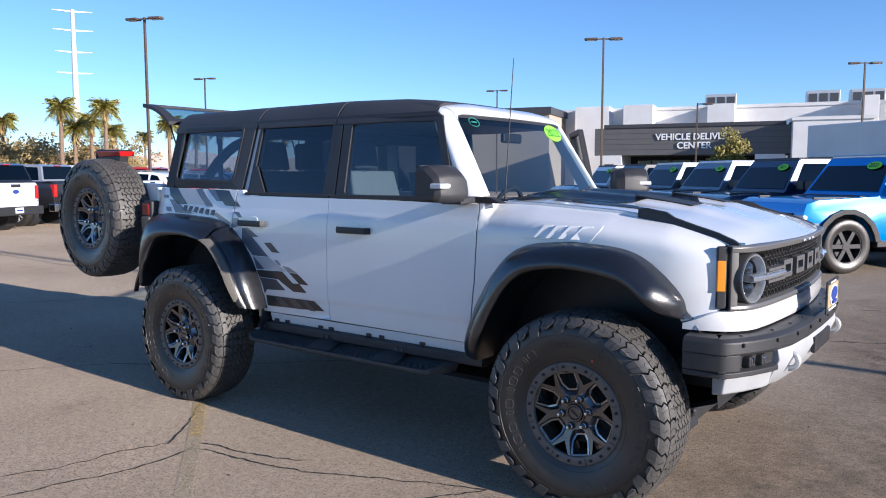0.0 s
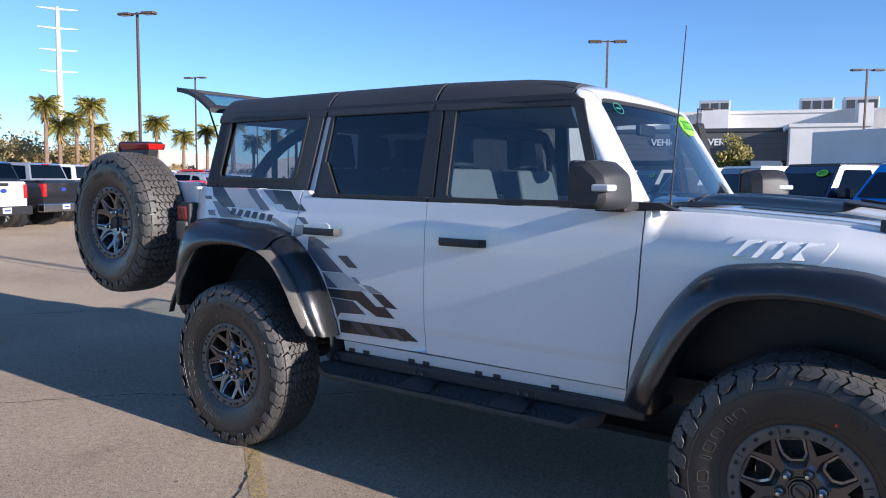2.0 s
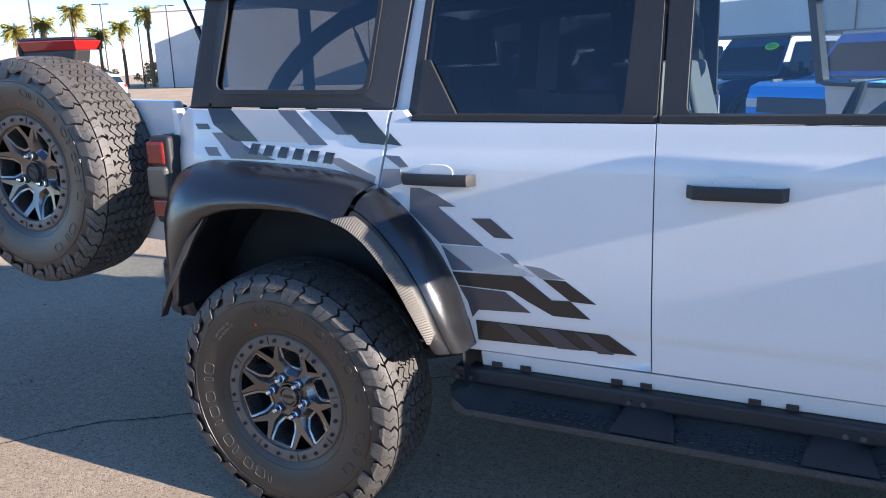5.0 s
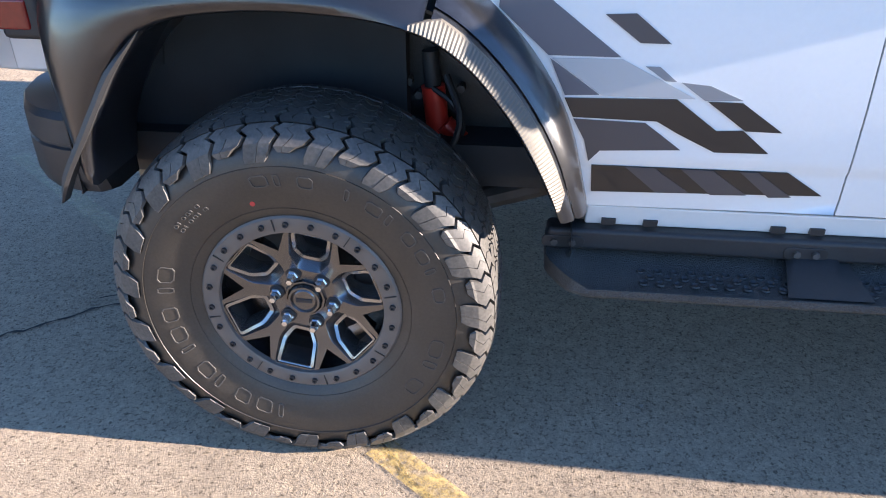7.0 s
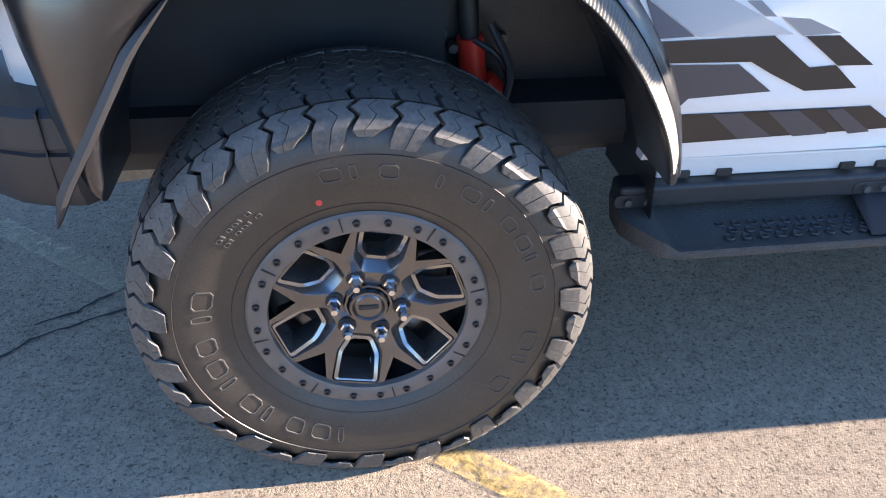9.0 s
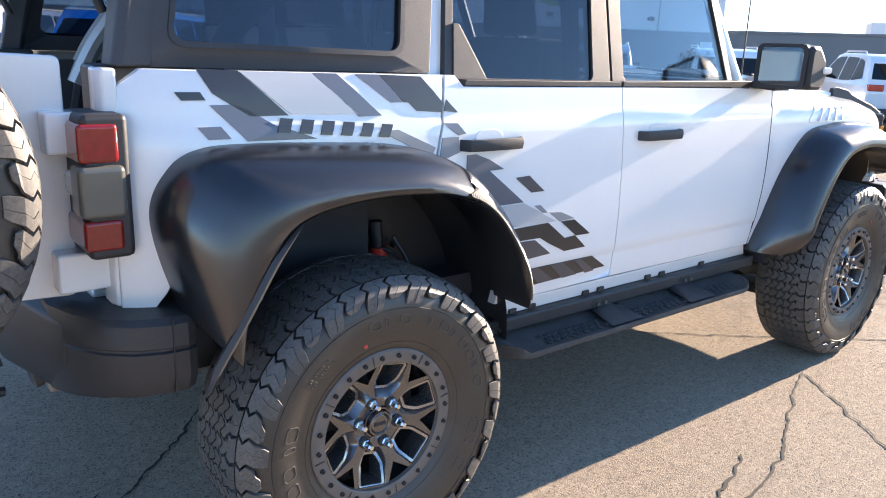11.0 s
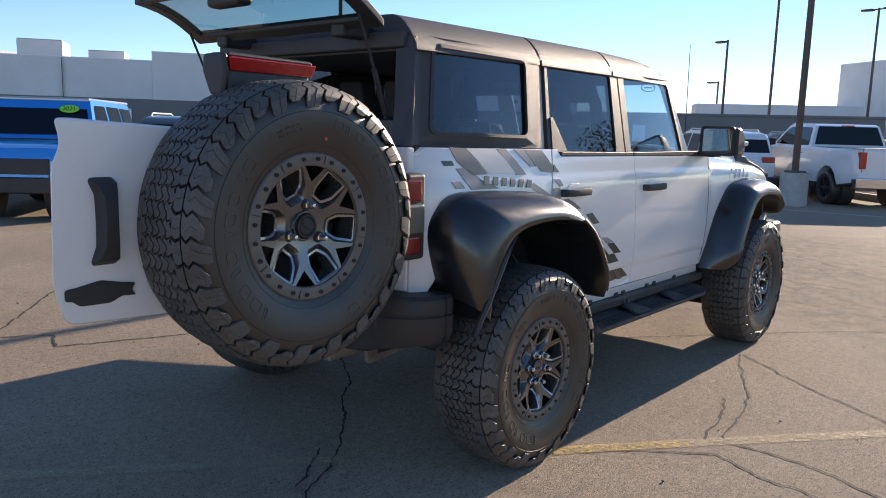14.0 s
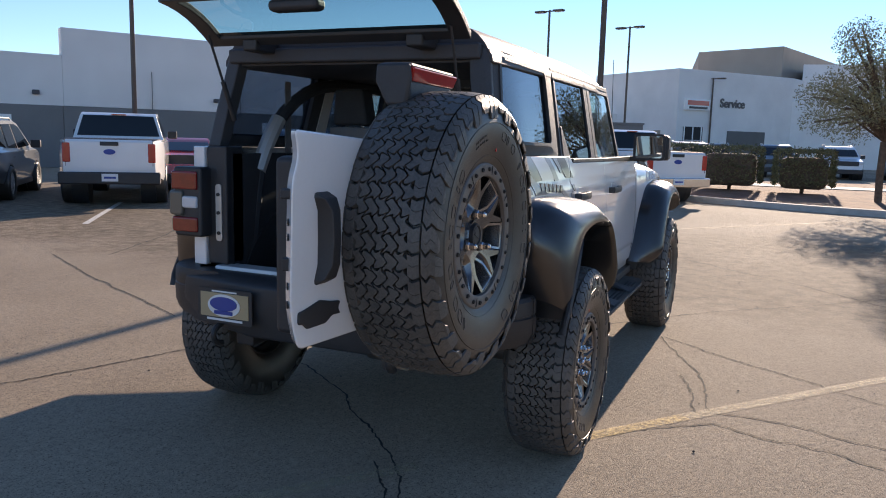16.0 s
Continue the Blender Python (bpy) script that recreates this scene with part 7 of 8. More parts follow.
def rear_at(x, y, az, kind):
    r = -min(p[0] for p in SHAPES[kind]["poly"])
    return x + r * math.cos(radians(az)), y + r * math.sin(radians(az))


vehicle("pickup_truck", P_WHITE, *rear_at(7.6, 10.3, 42, "pickup_truck"), 42, "white pickup truck parked with its tail out")
vehicle("crossover", P_GREY, *rear_at(6.2, 13.1, 42, "crossover"), 42, "dark grey SUV parked beside a white pickup", RIM2_MESH)
vehicle("coupe", P_RED, *rear_at(15.0, 15.2, 222, "coupe"), 222, "red coupe parked near the warehouse wall", RIM2_MESH)
vehicle("crossover", P_BLACK, *rear_at(3.9, 15.6, 42, "crossover"), 42, "black SUV in the parked row", RIM2_MESH)
P_PEARL = paint("car_pearl", (0.77, 0.77, 0.77))
vehicle("pickup_truck", P_PEARL, *rear_at(16.6, 0.5, 40, "pickup_truck"), 40, "white crew-cab pickup beside a light pole")
vehicle("crossover", P_WHITE, *rear_at(16.6, 3.9, 40, "crossover"), 40, "white crossover parked behind a light pole", RIM2_MESH)
vehicle("crossover", P_WHITE, *rear_at(14.7, 6.9, 40, "crossover"), 40, "white crossover in the parked row", RIM2_MESH)
vehicle("crossover", P_SILVER, *rear_at(12.9, 9.2, 40, "crossover"), 40, "silver crossover in the parked row", RIM2_MESH)
vehicle("crossover", P_NAVY, 24.5, 5.2, 40, "dark blue crossover in the far row", RIM2_MESH)
vehicle("crossover", P_GREY, 28.5, 2.4, 40, "grey crossover in the far row", RIM2_MESH)
for k, (kind, material, label) in enumerate((("pickup_truck", P_WHITE, "white pickup truck with red tail lamps"), ("pickup_truck", P_BLACK, "black pickup truck in the parked row"), ("pickup_truck", P_SILVER, "silver pickup truck in the parked row"), ("pickup_truck", P_WHITE, "white pickup truck in the parked row"), ("crossover", P_WHITE, "white SUV in the parked row"), ("pickup_truck", P_RED, "red pickup truck in the parked row"), ("crossover", P_SILVER, "silver SUV in the parked row"), ("crossover", P_NAVY, "navy SUV in the parked row"), ("pickup_truck", P_RED, "red pickup truck in the parked row"), ("crossover", P_WHITE, "white SUV in the parked row"))):
    vehicle(kind, material, *rear_at(-17.0 - 1.75 * k, 5.6 + 2.5 * k, 205, kind), 205, label, RIM2_MESH)
for k in range(7):
    kind, material = (("crossover", P_WHITE), ("crossover", P_SILVER), ("pickup_truck", P_WHITE))[k % 3]
    vehicle(kind, material, -30 - 2.0 * k, 4 + 4.6 * k, 205, "light parked vehicle in the far row", RIM2_MESH)
for k in range(8):
    vehicle("crossover", (P_BLACK, P_GREY, P_NAVY, P_WHITE)[k % 4], 41 + 1.0 * (k % 2), -14 + 3.1 * k, 185, "parked vehicle beyond the hedge", RIM2_MESH)

# ---- kerbed island with hedges and a tree ----
MULCH = mat("brown_gravel", (0.17, 0.10, 0.065), 0.95, var=0.3, scale=3, fine=0.35, fine_scale=60, bump=0.8, bump_scale=80)
isl = [(20.5, 2.6), (18.6, 0.6), (16.9, -2.6), (16.2, -6.0), (15.9, -14), (16.5, -24), (26, -24), (33, -6), (29, 3.2), (24, 3.6)]
isl = round_poly(isl, 1.6, 5)
bm = bmesh.new()
lo = [bm.verts.new((x, y, -0.02)) for x, y in isl]
up = [bm.verts.new((x, y, 0.13)) for x, y in isl]
bm.faces.new(up)
for i in range(len(isl)):
    bm.faces.new((lo[i], lo[(i + 1) % len(isl)], up[(i + 1) % len(isl)], up[i]))
solo("planting_island", bm, MULCH, "island of brown gravel in the car park", "planting bed", kind="structure")
bm = bmesh.new()
c = Vector((24, -8))
rows = []
for x, y in isl:
    o = (Vector((x, y)) - c).normalized()
    rows.append([(x + o.x * d, y + o.y * d, z) for d, z in ((0.16, -0.02), (0.14, 0.15), (0.0, 0.16), (-0.01, 0.10))])
rows.append(rows[0])
loft(rows, bm, ring=False)
solo("kerb", bm, CONC, "grey concrete kerb round the island", "kerb", kind="structure")
part_walk = box(26.2, 28.0, -24, 3.4, 0.10, 0.16)
solo("pavement", part_walk, mat("pale_concrete", (0.52, 0.50, 0.46), 0.85, var=0.08, scale=2, bump=0.2), "pale concrete path behind the hedge", "pavement", kind="structure")


def leaf_material(name, colour, spread=0.35):
    m = mat(name, colour, 0.6)
    nt = m.node_tree
    b = nt.nodes["Principled BSDF"]
    g = nt.nodes.new("ShaderNodeNewGeometry")
    r = nt.nodes.new("ShaderNodeMapRange")
    r.inputs["To Min"].default_value, r.inputs["To Max"].default_value = 1 - spread, 1 + spread
    v = nt.nodes.new("ShaderNodeVectorMath")
    v.operation = "SCALE"
    v.inputs[0].default_value = colour
    nt.links.new(g.outputs["Random Per Island"], r.inputs[0]), nt.links.new(r.outputs[0], v.inputs["Scale"]), nt.links.new(v.outputs[0], b.inputs["Base Color"])
    return m


LEAF_H, LEAF_T, LEAF_Y, LEAF_P, LEAF_B = leaf_material("hedge_leaf", (0.12, 0.115, 0.045)), leaf_material("mesquite_leaf", (0.24, 0.21, 0.10)), leaf_material("yellow_green_leaf", (0.20, 0.17, 0.03)), leaf_material("palm_leaf", (0.50, 0.46, 0.13)), leaf_material("brown_scrub", (0.36, 0.27, 0.11))
BARK = mat("bark", (0.12, 0.085, 0.06), 0.9, var=0.3, scale=10, bump=0.8, bump_scale=40)
PALMBARK = mat("palm_bark", (0.22, 0.15, 0.10), 0.9, var=0.25, scale=4, bump=0.8, bump_scale=14)


def leaves(bm, centre, radius, n, size, rnd, flat=0.8):
    for _ in range(n):
        while True:
            v = Vector((rnd.uniform(-1, 1), rnd.uniform(-1, 1), rnd.uniform(-1, 1)))
            if 0.2 < v.length < 1:
                break
        p = Vector(centre) + Vector((v.x * radius, v.y * radius, v.z * radius * flat))
        u = Vector((rnd.uniform(-1, 1), rnd.uniform(-1, 1), rnd.uniform(-1, 1))).normalized()
        w = u.orthogonal().normalized()
        s = size * rnd.uniform(0.6, 1.4)
        bm.faces.new([bm.verts.new(q) for q in (p - u * s, p + w * s * 0.45, p + u * s, p - w * s * 0.45)])


def tree(x, y, h, spread, seed, leaf, label, n=3000, size=0.06, clumps=26, trunk_h=0.35, name="tree"):
    rnd = random.Random(seed)
    t = thing(name, label, "tree", at=(x, y, 0))
    bm = bmesh.new()
    fork = Vector((rnd.uniform(-0.1, 0.1), rnd.uniform(-0.1, 0.1), h * trunk_h))
    tube([(0, 0, -0.02), fork * 0.5 + Vector((0.04, 0.02, 0)), fork], 0.035 * h * 0.55, 9, bm)
    lv = bmesh.new()
    ends = []
    for k in range(clumps):
        a = 2 * math.pi * k / clumps + rnd.uniform(-0.3, 0.3)
        r = spread * rnd.uniform(0.15, 1.0)
        z = h * (trunk_h + (1 - trunk_h) * rnd.uniform(0.15, 1.0) * (1 - 0.45 * (r / spread) ** 2))
        e = Vector((r * math.cos(a), r * math.sin(a), z))
        mid = fork.lerp(e, 0.5) + Vector((0, 0, 0.08 * h))
        tube([fork, mid, e], 0.006 * h, 5, bm)
        leaves(lv, e, spread * rnd.uniform(0.20, 0.38), n // clumps, size, rnd)
    part("trunk", bm, BARK, t, "forked brown trunk and limbs")
    o = part("crown", lv, leaf, t, "thin uneven crown of small leaves")
    o["kind"] = "stuff"
    return t


tree(20.0, -4.4, 5.0, 2.1, 3, LEAF_T, "thin mesquite tree on the gravel island", 22000, 0.036, 64)
tree(19.0, -9.5, 5.2, 2.2, 4, LEAF_T, "thin mesquite tree on the gravel island", 9000, 0.055, 44)
tree(-7.9, 40.0, 4.2, 1.35, 9, LEAF_Y, "small dense yellow-green tree before the delivery centre", 5200, 0.09, 40, 0.15)


def hedge(x0, x1, y0, y1, z1, seed):
    rnd = random.Random(seed)
    t = thing("hedge", "clipped brownish green box hedge on the island", "hedge", "hedges", at=((x0 + x1) / 2, (y0 + y1) / 2, 0.13))
    cx, cy = (x0 + x1) / 2, (y0 + y1) / 2
    part("twig_core", box(x0 + 0.15 - cx, x1 - 0.15 - cx, y0 + 0.15 - cy, y1 - 0.15 - cy, 0.15, z1 - 0.2), BARK, t, bevel=0.2)
    part("stem", rod((0, 0, 0), (0, 0, 0.4), 0.06, 8), BARK, t)
    bm = bmesh.new()
    for _ in range(5200):
        f = rnd.random()
        p = [rnd.uniform(x0, x1) - cx, rnd.uniform(y0, y1) - cy, rnd.uniform(0.25, z1)]
        k = rnd.choice((0, 0, 1, 1, 2))
        p[k] = ((x0 - cx, x1 - cx), (y0 - cy, y1 - cy), (z1, z1))[k][rnd.random() < 0.5] + rnd.gauss(0, 0.04)
        p = Vector(p)
        u = Vector((rnd.uniform(-1, 1), rnd.uniform(-1, 1), rnd.uniform(-1, 1))).normalized()
        w = u.orthogonal().normalized()
        s = rnd.uniform(0.025, 0.055)
        bm.faces.new([bm.verts.new(q) for q in (p - u * s, p + w * s * 0.5, p + u * s, p - w * s * 0.5)])
    o = part("foliage", bm, LEAF_H, t, "small clipped leaves")
    o["kind"] = "stuff"


hedge(22.4, 24.2, -1.35, 0.55, 1.38, 1)
hedge(22.0, 23.6, -3.4, -1.75, 1.32, 2)
hedge(24.8, 25.9, 0.9, 3.3, 1.42, 6)

# ---- palms ----
def palm_parts(h, seed):
    rnd = random.Random(seed)
    tr = tube([(0, 0, -0.05), (0.05, 0, h * 0.3), (0.02, 0.04, h * 0.7), (0, 0, h)], 0.24, 10)
    for v in tr.verts:
        k = 1 - 0.35 * v.co.z / h
        v.co.x, v.co.y = v.co.x * k, v.co.y * k
    fr = bmesh.new()
    for k in range(120):
        a, lift = rnd.uniform(0, 2 * math.pi), rnd.uniform(-1.0, 1.35)
        d = Vector((math.cos(a), math.sin(a), 0))
        L = rnd.uniform(1.0, 1.5)
        side = d.cross(Vector((0, 0, 1)))
        pts = []
        for i in range(6):
            t = i / 5
            pts.append(Vector((0, 0, h)) + d * L * t * math.cos(lift * (1 - t)) + Vector((0, 0, L * (math.sin(lift) * t - 0.42 * t * t))))
        for i in range(2, 6):
            for s in (-1, 1):
                for j in range(3):
                    p = pts[i - 1].lerp(pts[i], j / 3)
                    tip = p + (d * 0.35 + side * s * rnd.uniform(0.25, 0.42) - Vector((0, 0, rnd.uniform(0.02, 0.22)))) * (0.9 if i < 5 else 0.7)
                    q = p + d * 0.20
                    fr.faces.new([fr.verts.new(c) for c in (p, q, tip)])
        for i in range(5):
            w = side * 0.03
            fr.faces.new([fr.verts.new(c) for c in (pts[i] - w, pts[i] + w, pts[i + 1] + w * 0.6, pts[i + 1] - w * 0.6)])
    sk = bmesh.new()
    for k in range(130):
        a = rnd.uniform(0, 2 * math.pi)
        z = h - rnd.uniform(0.1, 1.6)
        p = Vector((0.18 * math.cos(a), 0.18 * math.sin(a), z))
        o = Vector((math.cos(a), math.sin(a), 0))
        sd = o.cross(Vector((0, 0, 1))) * 0.10
        sk.faces.new([sk.verts.new(c) for c in (p - sd, p + sd, p + o * rnd.uniform(0.20, 0.55) - Vector((0, 0, 0.6)))])
    return tr, fr, sk


def palm(h, seed):
    t = thing("palm_tree", "tall fan palm with a ragged crown", "palm tree", "palms")
    tr, fr, sk = palm_parts(h, seed)
    part("trunk", tr, PALMBARK, t, "slender brown trunk")
    o = part("crown", fr, LEAF_P, t, "green fan fronds")
    o["kind"] = "stuff"
    part("dead_skirt", sk, LEAF_B, t, "brown hanging dead fronds")["kind"] = "stuff"
    return t


palms = [palm(7.6, 1), palm(8.4, 2), palm(6.6, 3)]
spots = []
cam0 = Vector((4.5, -4.1))
rnd = random.Random(12)
for az, d in ((156.2, 95), (152.8, 84), (152.0, 86), (151.0, 90), (150.1, 83), (149.6, 92), (146.0, 92), (147.6, 140), (144.2, 100), (142.6, 104), (140.8, 98), (139.4, 108), (138.0, 112), (136.4, 100), (134.8, 120), (133.0, 105), (131.0, 115), (128.6, 118)):
    spots.append((cam0.x + d * math.cos(radians(az)), cam0.y + d * math.sin(radians(az)), rnd.uniform(0, 360)))
for k, (x, y, rz) in enumerate(spots):
    if k < 3:
        palms[k].matrix_world = pose(x, y, 0, 0, 0, rz)
    else:
        copy_thing(palms[k % 3], pose(x, y, 0, 0, 0, rz))

# scrub along the far edge of the lot
def scrub(n, az0, az1, d0, d1, z0, z1, seed, name, label, leaf):
    rnd = random.Random(seed)
    bm = bmesh.new()
    for _ in range(n):
        az, d = radians(rnd.uniform(az0, az1)), rnd.uniform(d0, d1)
        h = rnd.uniform(z0, z1)
        c = Vector((cam0.x + d * math.cos(az), cam0.y + d * math.sin(az), h * 0.5))
        clumps = [Vector((rnd.gauss(0, 0.30) * h, rnd.gauss(0, 0.30) * h, rnd.uniform(-0.42, 0.40) * h)) for _ in range(14)]
        for _ in range(900):
            q = rnd.choice(clumps)
            v = Vector((rnd.gauss(0, 1), rnd.gauss(0, 1), rnd.gauss(0, 1))).normalized() * h * 0.17 * rnd.uniform(0.55, 1.05)
            p = c + q + v
            p.z = max(0.1, p.z)
            u = Vector((rnd.uniform(-1, 1), rnd.uniform(-1, 1), rnd.uniform(-1, 1))).normalized()
            w = u.orthogonal().normalized()
            s = rnd.uniform(0.09, 0.21)
            bm.faces.new([bm.verts.new(q) for q in (p - u * s, p + w * s * 0.6, p + u * s, p - w * s * 0.6)])
    solo(name, bm, leaf, label, "shrubs", kind="stuff")


scrub(46, 148.5, 162, 92, 108, 3.6, 6.2, 21, "scrub_trees", "olive and brown scrub trees at the lot's edge", LEAF_B)
scrub(46, 126, 149, 110, 130, 1.6, 3.6, 22, "low_scrub", "low dry scrub at the lot's edge", LEAF_B)
scrub(16, 150, 158, 90, 100, 2.0, 4.0, 23, "green_scrub", "green scrub at the lot's edge", LEAF_H)

# ---- transmission tower and street lamps ----
tw = thing("transmission_pole", "tall white steel transmission pole with cross arms", "utility pole", at=(cam0.x + 190 * math.cos(radians(151.8)), cam0.y + 190 * math.sin(radians(151.8)), 0), rz=62)
TOWER = mat("tower_white", (0.62, 0.62, 0.60), 0.6)
part("shaft", rod((0, 0, 0), (0, 0, 38.0), 0.95, 12, 0.40), TOWER, tw)
for z, w in ((37.6, 4.0), (33.5, 4.0), (28.8, 3.7), (24.2, 3.6)):
    part("cross_arm", loft([[(x, -0.15, z - 0.05 - t), (x, 0.15, z - 0.05 - t), (x, 0.15, z + 0.12), (x, -0.15, z + 0.12)] for x, t in ((-w, 0), (0, 0.25), (w, 0))]), TOWER, tw)
light_pole(cam0.x + 62 * math.cos(radians(143.5)), cam0.y + 62 * math.sin(radians(143.5)), 9.0, rz=20, base=False)
light_pole(cam0.x + 64 * math.cos(radians(122.3)), cam0.y + 64 * math.sin(radians(122.3)), 8.6, rz=20, base=False)
light_pole(cam0.x + 50 * math.cos(radians(108.0)), cam0.y + 50 * math.sin(radians(108.0)), 6.0, 1, rz=20, base=False)
for az, d in ((141, 95), (139.2, 90), (137, 100), (135.2, 92)):
    light_pole(cam0.x + d * math.cos(radians(az)), cam0.y + d * math.sin(radians(az)), 8.6, rz=20, base=False)
for az, d, h in ((11.0, 48, 8.5), (16.8, 44, 8.8), (5.0, 60, 6.5), (20.5, 60, 5.5), (46.5, 26, 8.0), (53, 70, 6)):
    light_pole(-3.4 + d * math.cos(radians(az)), -2.2 + d * math.sin(radians(az)), h, 1 if az in (20.5, 46.5) else 2, rz=75, base=d < 30)

# ---- buildings ----
def house(name, label, at=(0, 0, 0), rz=0):
    return thing(name, label, "building", at=at, rz=rz)


def text_on(words, size, m, parent, material, name="sign_text", depth=0.03):
    cu = bpy.data.curves.new(name, "FONT")
    cu.body, cu.size, cu.align_x, cu.align_y, cu.extrude = words, size, "CENTER", "CENTER", depth
    cu.offset = 0.022 * size
    cu.materials.append(material)
    o = new(name, cu)
    o.parent = parent
    o.matrix_basis = m @ Matrix.Rotation(radians(90), 4, "X")
    return o


SIGNW = mat("sign_white", (0.86, 0.86, 0.85), 0.45)
SIGNK = mat("sign_dark", (0.06, 0.06, 0.065), 0.5)
vdc = house("delivery_centre", "white and grey building with a vehicle delivery centre canopy", (-16.5, 59.0, 0), 14)
part("canopy_fascia", box(-7.9, 7.6, 0.0, 6.0, 3.25, 5.55), FASCIA, vdc, "grey panelled fascia", bevel=0.02)
for k in range(1, 5):
    part("fascia_seam", box(-7.9, 7.6, -0.012, 0.004, 3.25 + 0.46 * k - 0.012, 3.25 + 0.46 * k + 0.012), SIGNK, vdc)
part("fascia_cap", box(-7.1, 7.2, -0.10, 6.2, 5.55, 5.85), SIGNK, vdc, bevel=0.02)
text_on("VEHICLE DELIVERY", 0.74, Matrix.Translation((0.3, -0.05, 4.72)), vdc, SIGNW)
text_on("CENTER", 0.74, Matrix.Translation((0.3, -0.05, 4.0)), vdc, SIGNW)
part("pylon", box(-7.6, -5.6, -0.06, 5.8, 0.0, 3.25), STUCCO, vdc)
part("pylon_mark", prism([(-7.0, 2.5), (-6.2, 2.5), (-6.6, 1.5)], -0.10, -0.05), SIGNK, vdc)
part("pylon", box(5.0, 7.2, -0.06, 5.8, 0.0, 3.25), STUCCO, vdc)
# The shade under the canopy is painted on as a near-black wall.
part("back_wall", box(-5.6, 5.0, 5.4, 5.8, 0.0, 3.25), OPENSHADE, vdc)
for k in range(6):
    part("glass_door", box(-5.4 + 1.75 * k, -3.8 + 1.75 * k, 5.30, 5.36, 0.1, 2.9), CARGLASS, vdc)
part("side_wing", box(7.6, 13.0, -2.5, 7.0, 0.0, 5.7), STUCCO, vdc, bevel=0.02)
part("wing_cap", box(7.5, 13.1, -2.6, 7.1, 5.7, 5.95), STUCCO, vdc)
part("main_wall", box(-46.0, 60.0, 15.0, 40.0, 0.0, 8.2), STUCCO, vdc, "white stucco wall")
part("parapet", box(-46.0, 60.0, 14.9, 15.3, 8.2, 8.5), STUCCO, vdc)
for x0, x1, dy, z in ((-12.5, -9.0, 2.2, 8.6), (-7.5, -4.6, 2.6, 8.6), (0.5, 3.0, 2.0, 8.5), (14.0, 15.2, 2.4, 8.8), (17, 40, 1.2, 8.9)):
    part("pier", box(x0, x1, 15.0 - dy, 15.2, 0.0, z), STUCCO, vdc, bevel=0.02)
part("dark_wing", box(-34.0, -14.0, 8.0, 15.0, 0.0, 7.6), TANST, vdc)
part("dark_band", box(-34.2, -13.8, 7.8, 15.0, 7.6, 8.3), SIGNK, vdc)
for x0 in (0.0, 9.5, 13.4):
    ac = part("roof_unit", box(x0, x0 + 3.0, 18, 20, 8.5, 9.9), GALV, vdc, "grey rooftop air unit", bevel=0.05)
    for k in range(3):
        part("unit_fan", box(x0 + 0.2 + 0.95 * k, x0 + 0.95 + 0.95 * k, 17.96, 18.02, 8.8, 9.6), SIGNK, ac)

wh = house("warehouse", "long two-tone white and grey stucco warehouse", (18.4, 24.4, 0), -32)
part("tall_wall", box(0.0, 14.0, 0.0, 0.6, 2.45, 5.5), STUCCO, wh, bevel=0.03)
part("grey_base", box(-0.02, 15.5, -0.06, 16.0, 0.0, 2.45), GREYST, wh, bevel=0.02)
part("low_wall", box(-26.0, -5.6, 0.05, 16.0, 2.45, 4.05), STUCCO, wh, bevel=0.03)
part("grey_base", box(-26.0, -0.02, -0.02, 16.0, 0.0, 2.45), GREYST, wh, bevel=0.02)
part("mid_wall", box(-5.6, -0.002, 0.0, 0.6, 2.45, 4.42), STUCCO, wh)
for x in (-18.0, -9.0, -2.9, 3.4, 7.2, 11.0):
    part("wall_joint", box(x - 0.006, x + 0.006, -0.062, 0.06, 0.1, 4.0), GREYST, wh)
for x in (-7.0, -2.4, 8.2, 13.0):
    part("notice", box(x, x + 0.55, -0.09, -0.05, 1.25, 2.05), SIGNW, wh, "white notice board")
for x in (-1.1, 6.0, 10.5):
    part("wall_lamp", box(x, x + 0.25, -0.18, 0.06, 2.85, 3.02), SIGNK, wh, bevel=0.02)
part("roof_unit", box(-11.2, -9.4, 3, 5, 4.05, 4.95), GALV, wh, bevel=0.05)
part("roof_unit", box(-8.4, -6.9, 3, 5, 4.05, 4.6), GALV, wh, bevel=0.05)
bw = house("boundary_wall", "long grey block wall behind the parked cars", (30.5, 17.4, 0), -66)
part("wall", box(0.0, 14.0, 0.0, 0.35, 0.0, 2.5), GREYST, bw, bevel=0.02)
part("wall_cap", box(-0.05, 14.05, -0.05, 0.40, 2.5, 2.6), GREYST, bw)
part("notice", box(3.0, 3.6, -0.05, 0.0, 1.2, 2.0), SIGNW, bw)
bw2 = house("box_trailer", "white box trailer parked beyond the wall", (52, 20, 0), -60)
part("trailer_body", box(0, 12, 0, 2.6, 1.1, 3.9), STUCCO, bw2, bevel=0.03)
part("trailer_base", box(0.5, 11.5, 0.2, 2.4, 0.5, 1.1), SIGNK, bw2)

sv = house("service_building", "white service building with a tan block behind", (53.9, 5.15, 0))
bm = bmesh.new()
prof = [(0.0, 0.0), (5.4, 7.2), (30, 7.0), (30, -14), (9.6, -7.6)]


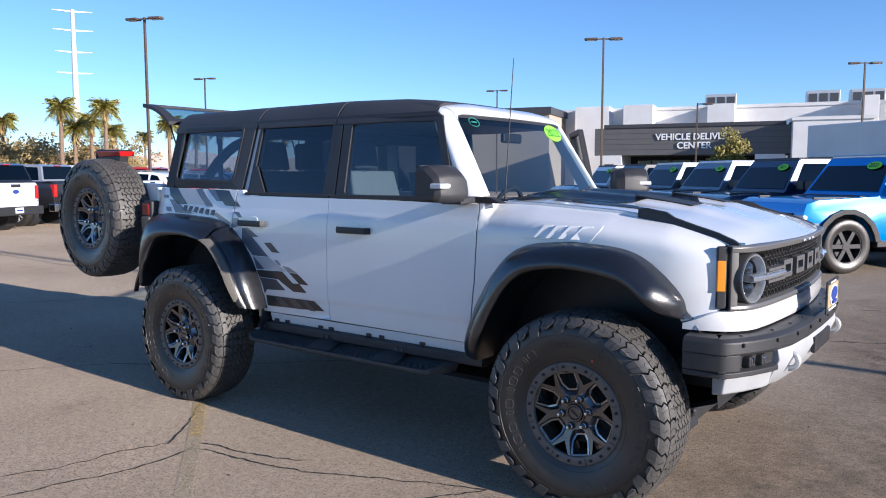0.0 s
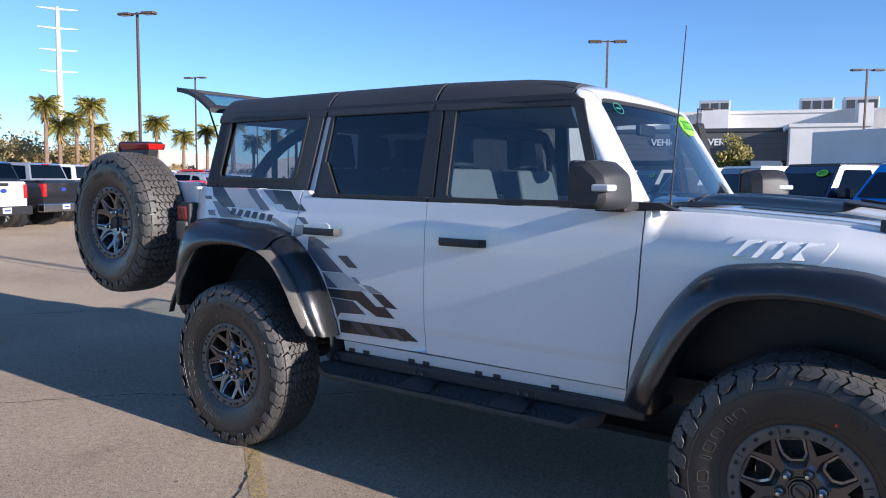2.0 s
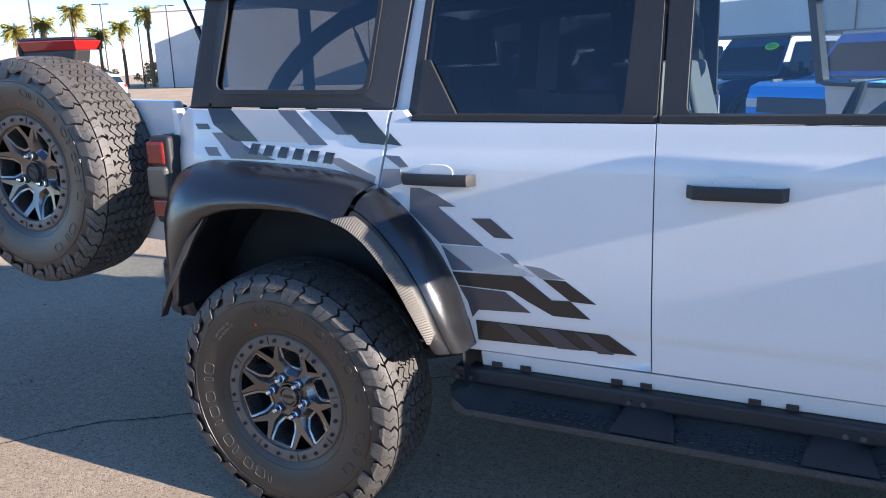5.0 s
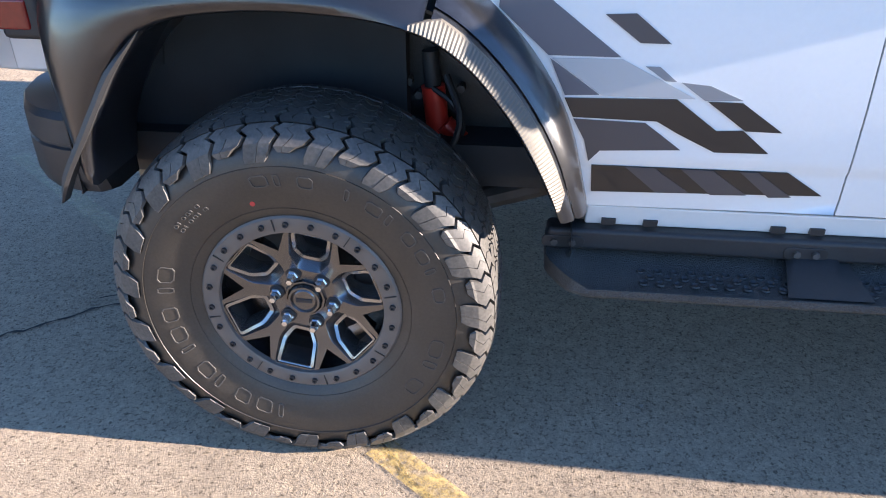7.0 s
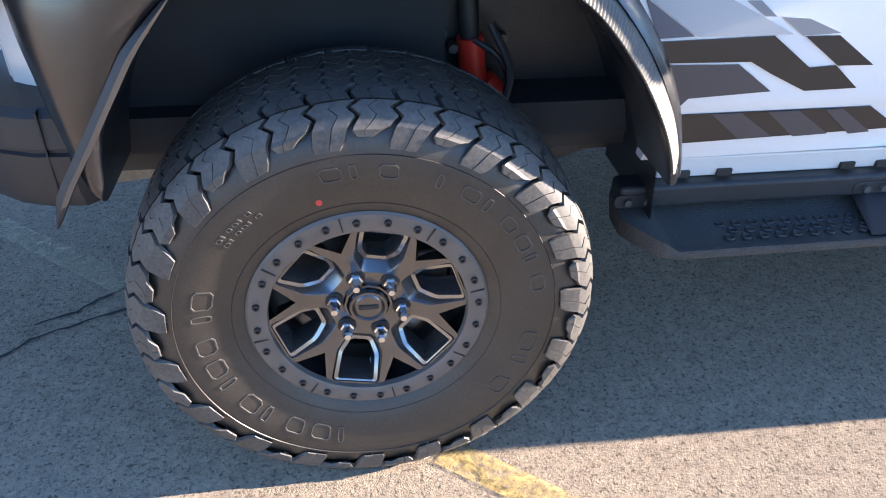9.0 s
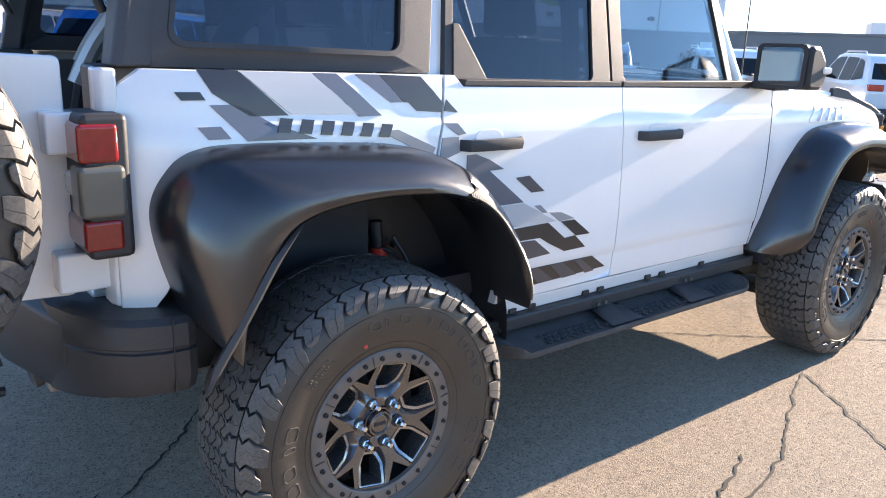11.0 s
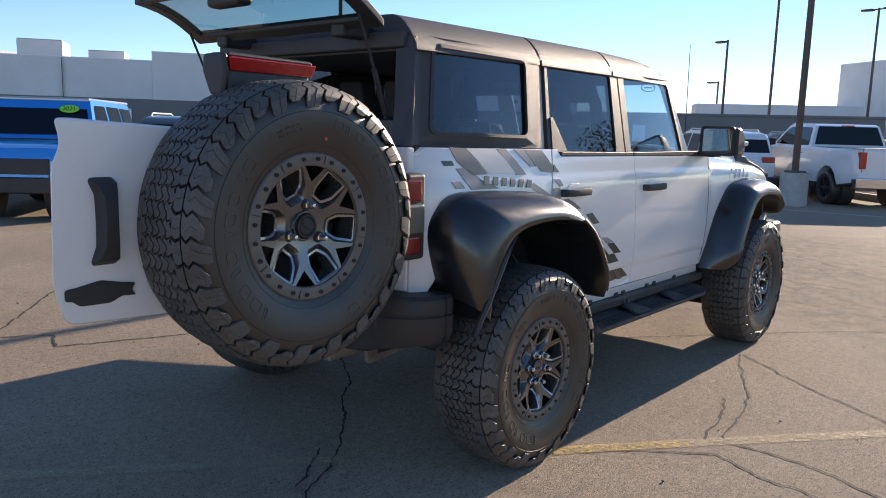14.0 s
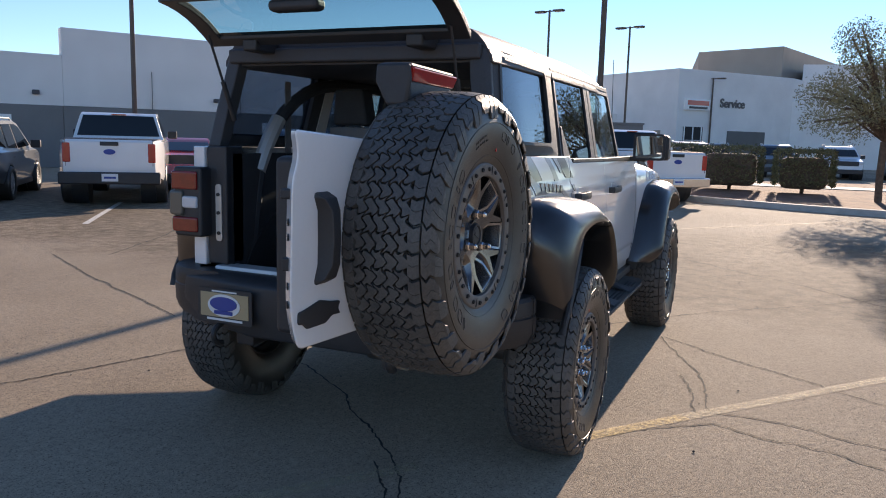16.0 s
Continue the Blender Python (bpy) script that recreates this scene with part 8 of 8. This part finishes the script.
def wall_block(poly, z0, z1):
    bm = bmesh.new()
    a = [bm.verts.new((x, y, z0)) for x, y in poly]
    b = [bm.verts.new((x, y, z1)) for x, y in poly]
    bm.faces.new(a[::-1]), bm.faces.new(b)
    for i in range(len(poly)):
        bm.faces.new((a[i], a[(i + 1) % len(poly)], b[(i + 1) % len(poly)], b[i]))
    return bm


part("outer_wall", wall_block(prof, 0.0, 7.0), STUCCO, sv, "white stucco walls", bevel=0.03)
part("tan_block", wall_block([(16.0, 0.4), (13.0, -6.6), (40, -15), (42, 4)], 6.0, 9.9), TANST, sv, "tan upper block")
part("rear_block", wall_block([(12.0, -8.2), (30, -8.6), (30, -22), (14, -18)], 4.8, 8.3), STUCCO, sv, "white upper block", bevel=0.03)
part("low_wing", wall_block([(9.6, -7.6), (24, -10), (26, -26), (12, -22)], 0.0, 5.2), STUCCO, sv, bevel=0.03)
face = Matrix.Rotation(math.atan2(-7.6, 9.6), 4, "Z")
# A flat dark sheet paints the shade in the doorway.
part("entrance", box(0.7, 2.6, -0.06, 0.02, 0.0, 2.9, m=face), OPENSHADE, sv)
for k in range(3):
    part("entrance_frame", box(0.7 + 0.85 * k, 0.78 + 0.85 * k, -0.10, 0.0, 0.0, 2.9, m=face), SIGNW, sv)
part("sign_box", box(0.6, 3.0, -0.25, 0.0, 4.1, 4.9, m=face), SIGNW, sv, "red and white sign box", bevel=0.03)
part("sign_bar", box(0.75, 2.85, -0.28, -0.24, 4.45, 4.78, m=face), P_RED, sv)
part("sign_bar", box(0.9, 2.7, -0.28, -0.24, 4.2, 4.35, m=face), SIGNK, sv)
part("service_bay", box(5.2, 9.3, -0.06, 0.02, 0.0, 2.7, m=face), FASCIA, sv)
text_on("Service", 0.9, face @ Matrix.Translation((5.5, -0.06, 4.7)), sv, FASCIA)
lface = Matrix.Rotation(math.atan2(7.2, 5.4) + math.pi, 4, "Z")
part("roller_door", box(-5.5, -1.5, -0.05, 0.02, 0.0, 2.6, m=lface), TANST, sv)
# A near-black block paints the shade of an open bay.
part("bay", wall_block([(11.0, -10.0), (11.5, -14), (13, -14), (13, -10)], 0.0, 2.7), OPENSHADE, sv)

# ---- far mountains ----
def ridge(az0, az1, d, lo, hi, seed, material, name, label):
    rnd = random.Random(seed)
    bm = bmesh.new()
    n = 90
    rows = []
    for k in range(n + 1):
        az = radians(az0 + (az1 - az0) * k / n)
        z = lo + (hi - lo) * (0.5 + 0.5 * noise.noise(Vector((k * 0.11, seed, 0)))) * (0.75 + 0.25 * noise.noise(Vector((k * 0.5, seed, 3))))
        rows.append([(d * math.cos(az), d * math.sin(az), -5), (d * math.cos(az), d * math.sin(az), z), (d * 1.15 * math.cos(az), d * 1.15 * math.sin(az), -5)])
    loft(rows, bm, ring=False)
    solo(name, bm, material, label, "mountains", kind="structure")


# Air haze is mixed into these rock colours.
HAZE = mat("haze_tinted_rock", (0.36, 0.38, 0.44), 0.95, var=0.08, scale=0.004)
HAZE2 = mat("haze_tinted_tan_rock", (0.46, 0.40, 0.36), 0.95, var=0.08, scale=0.004)
ridge(5, 60, 1350, 10, 46, 4, HAZE, "backdrop", "distant mountain ridge tinted blue for haze")
ridge(120, 175, 1350, 20, 62, 8, HAZE2, "backdrop", "distant tan mountain ridge paled for haze")
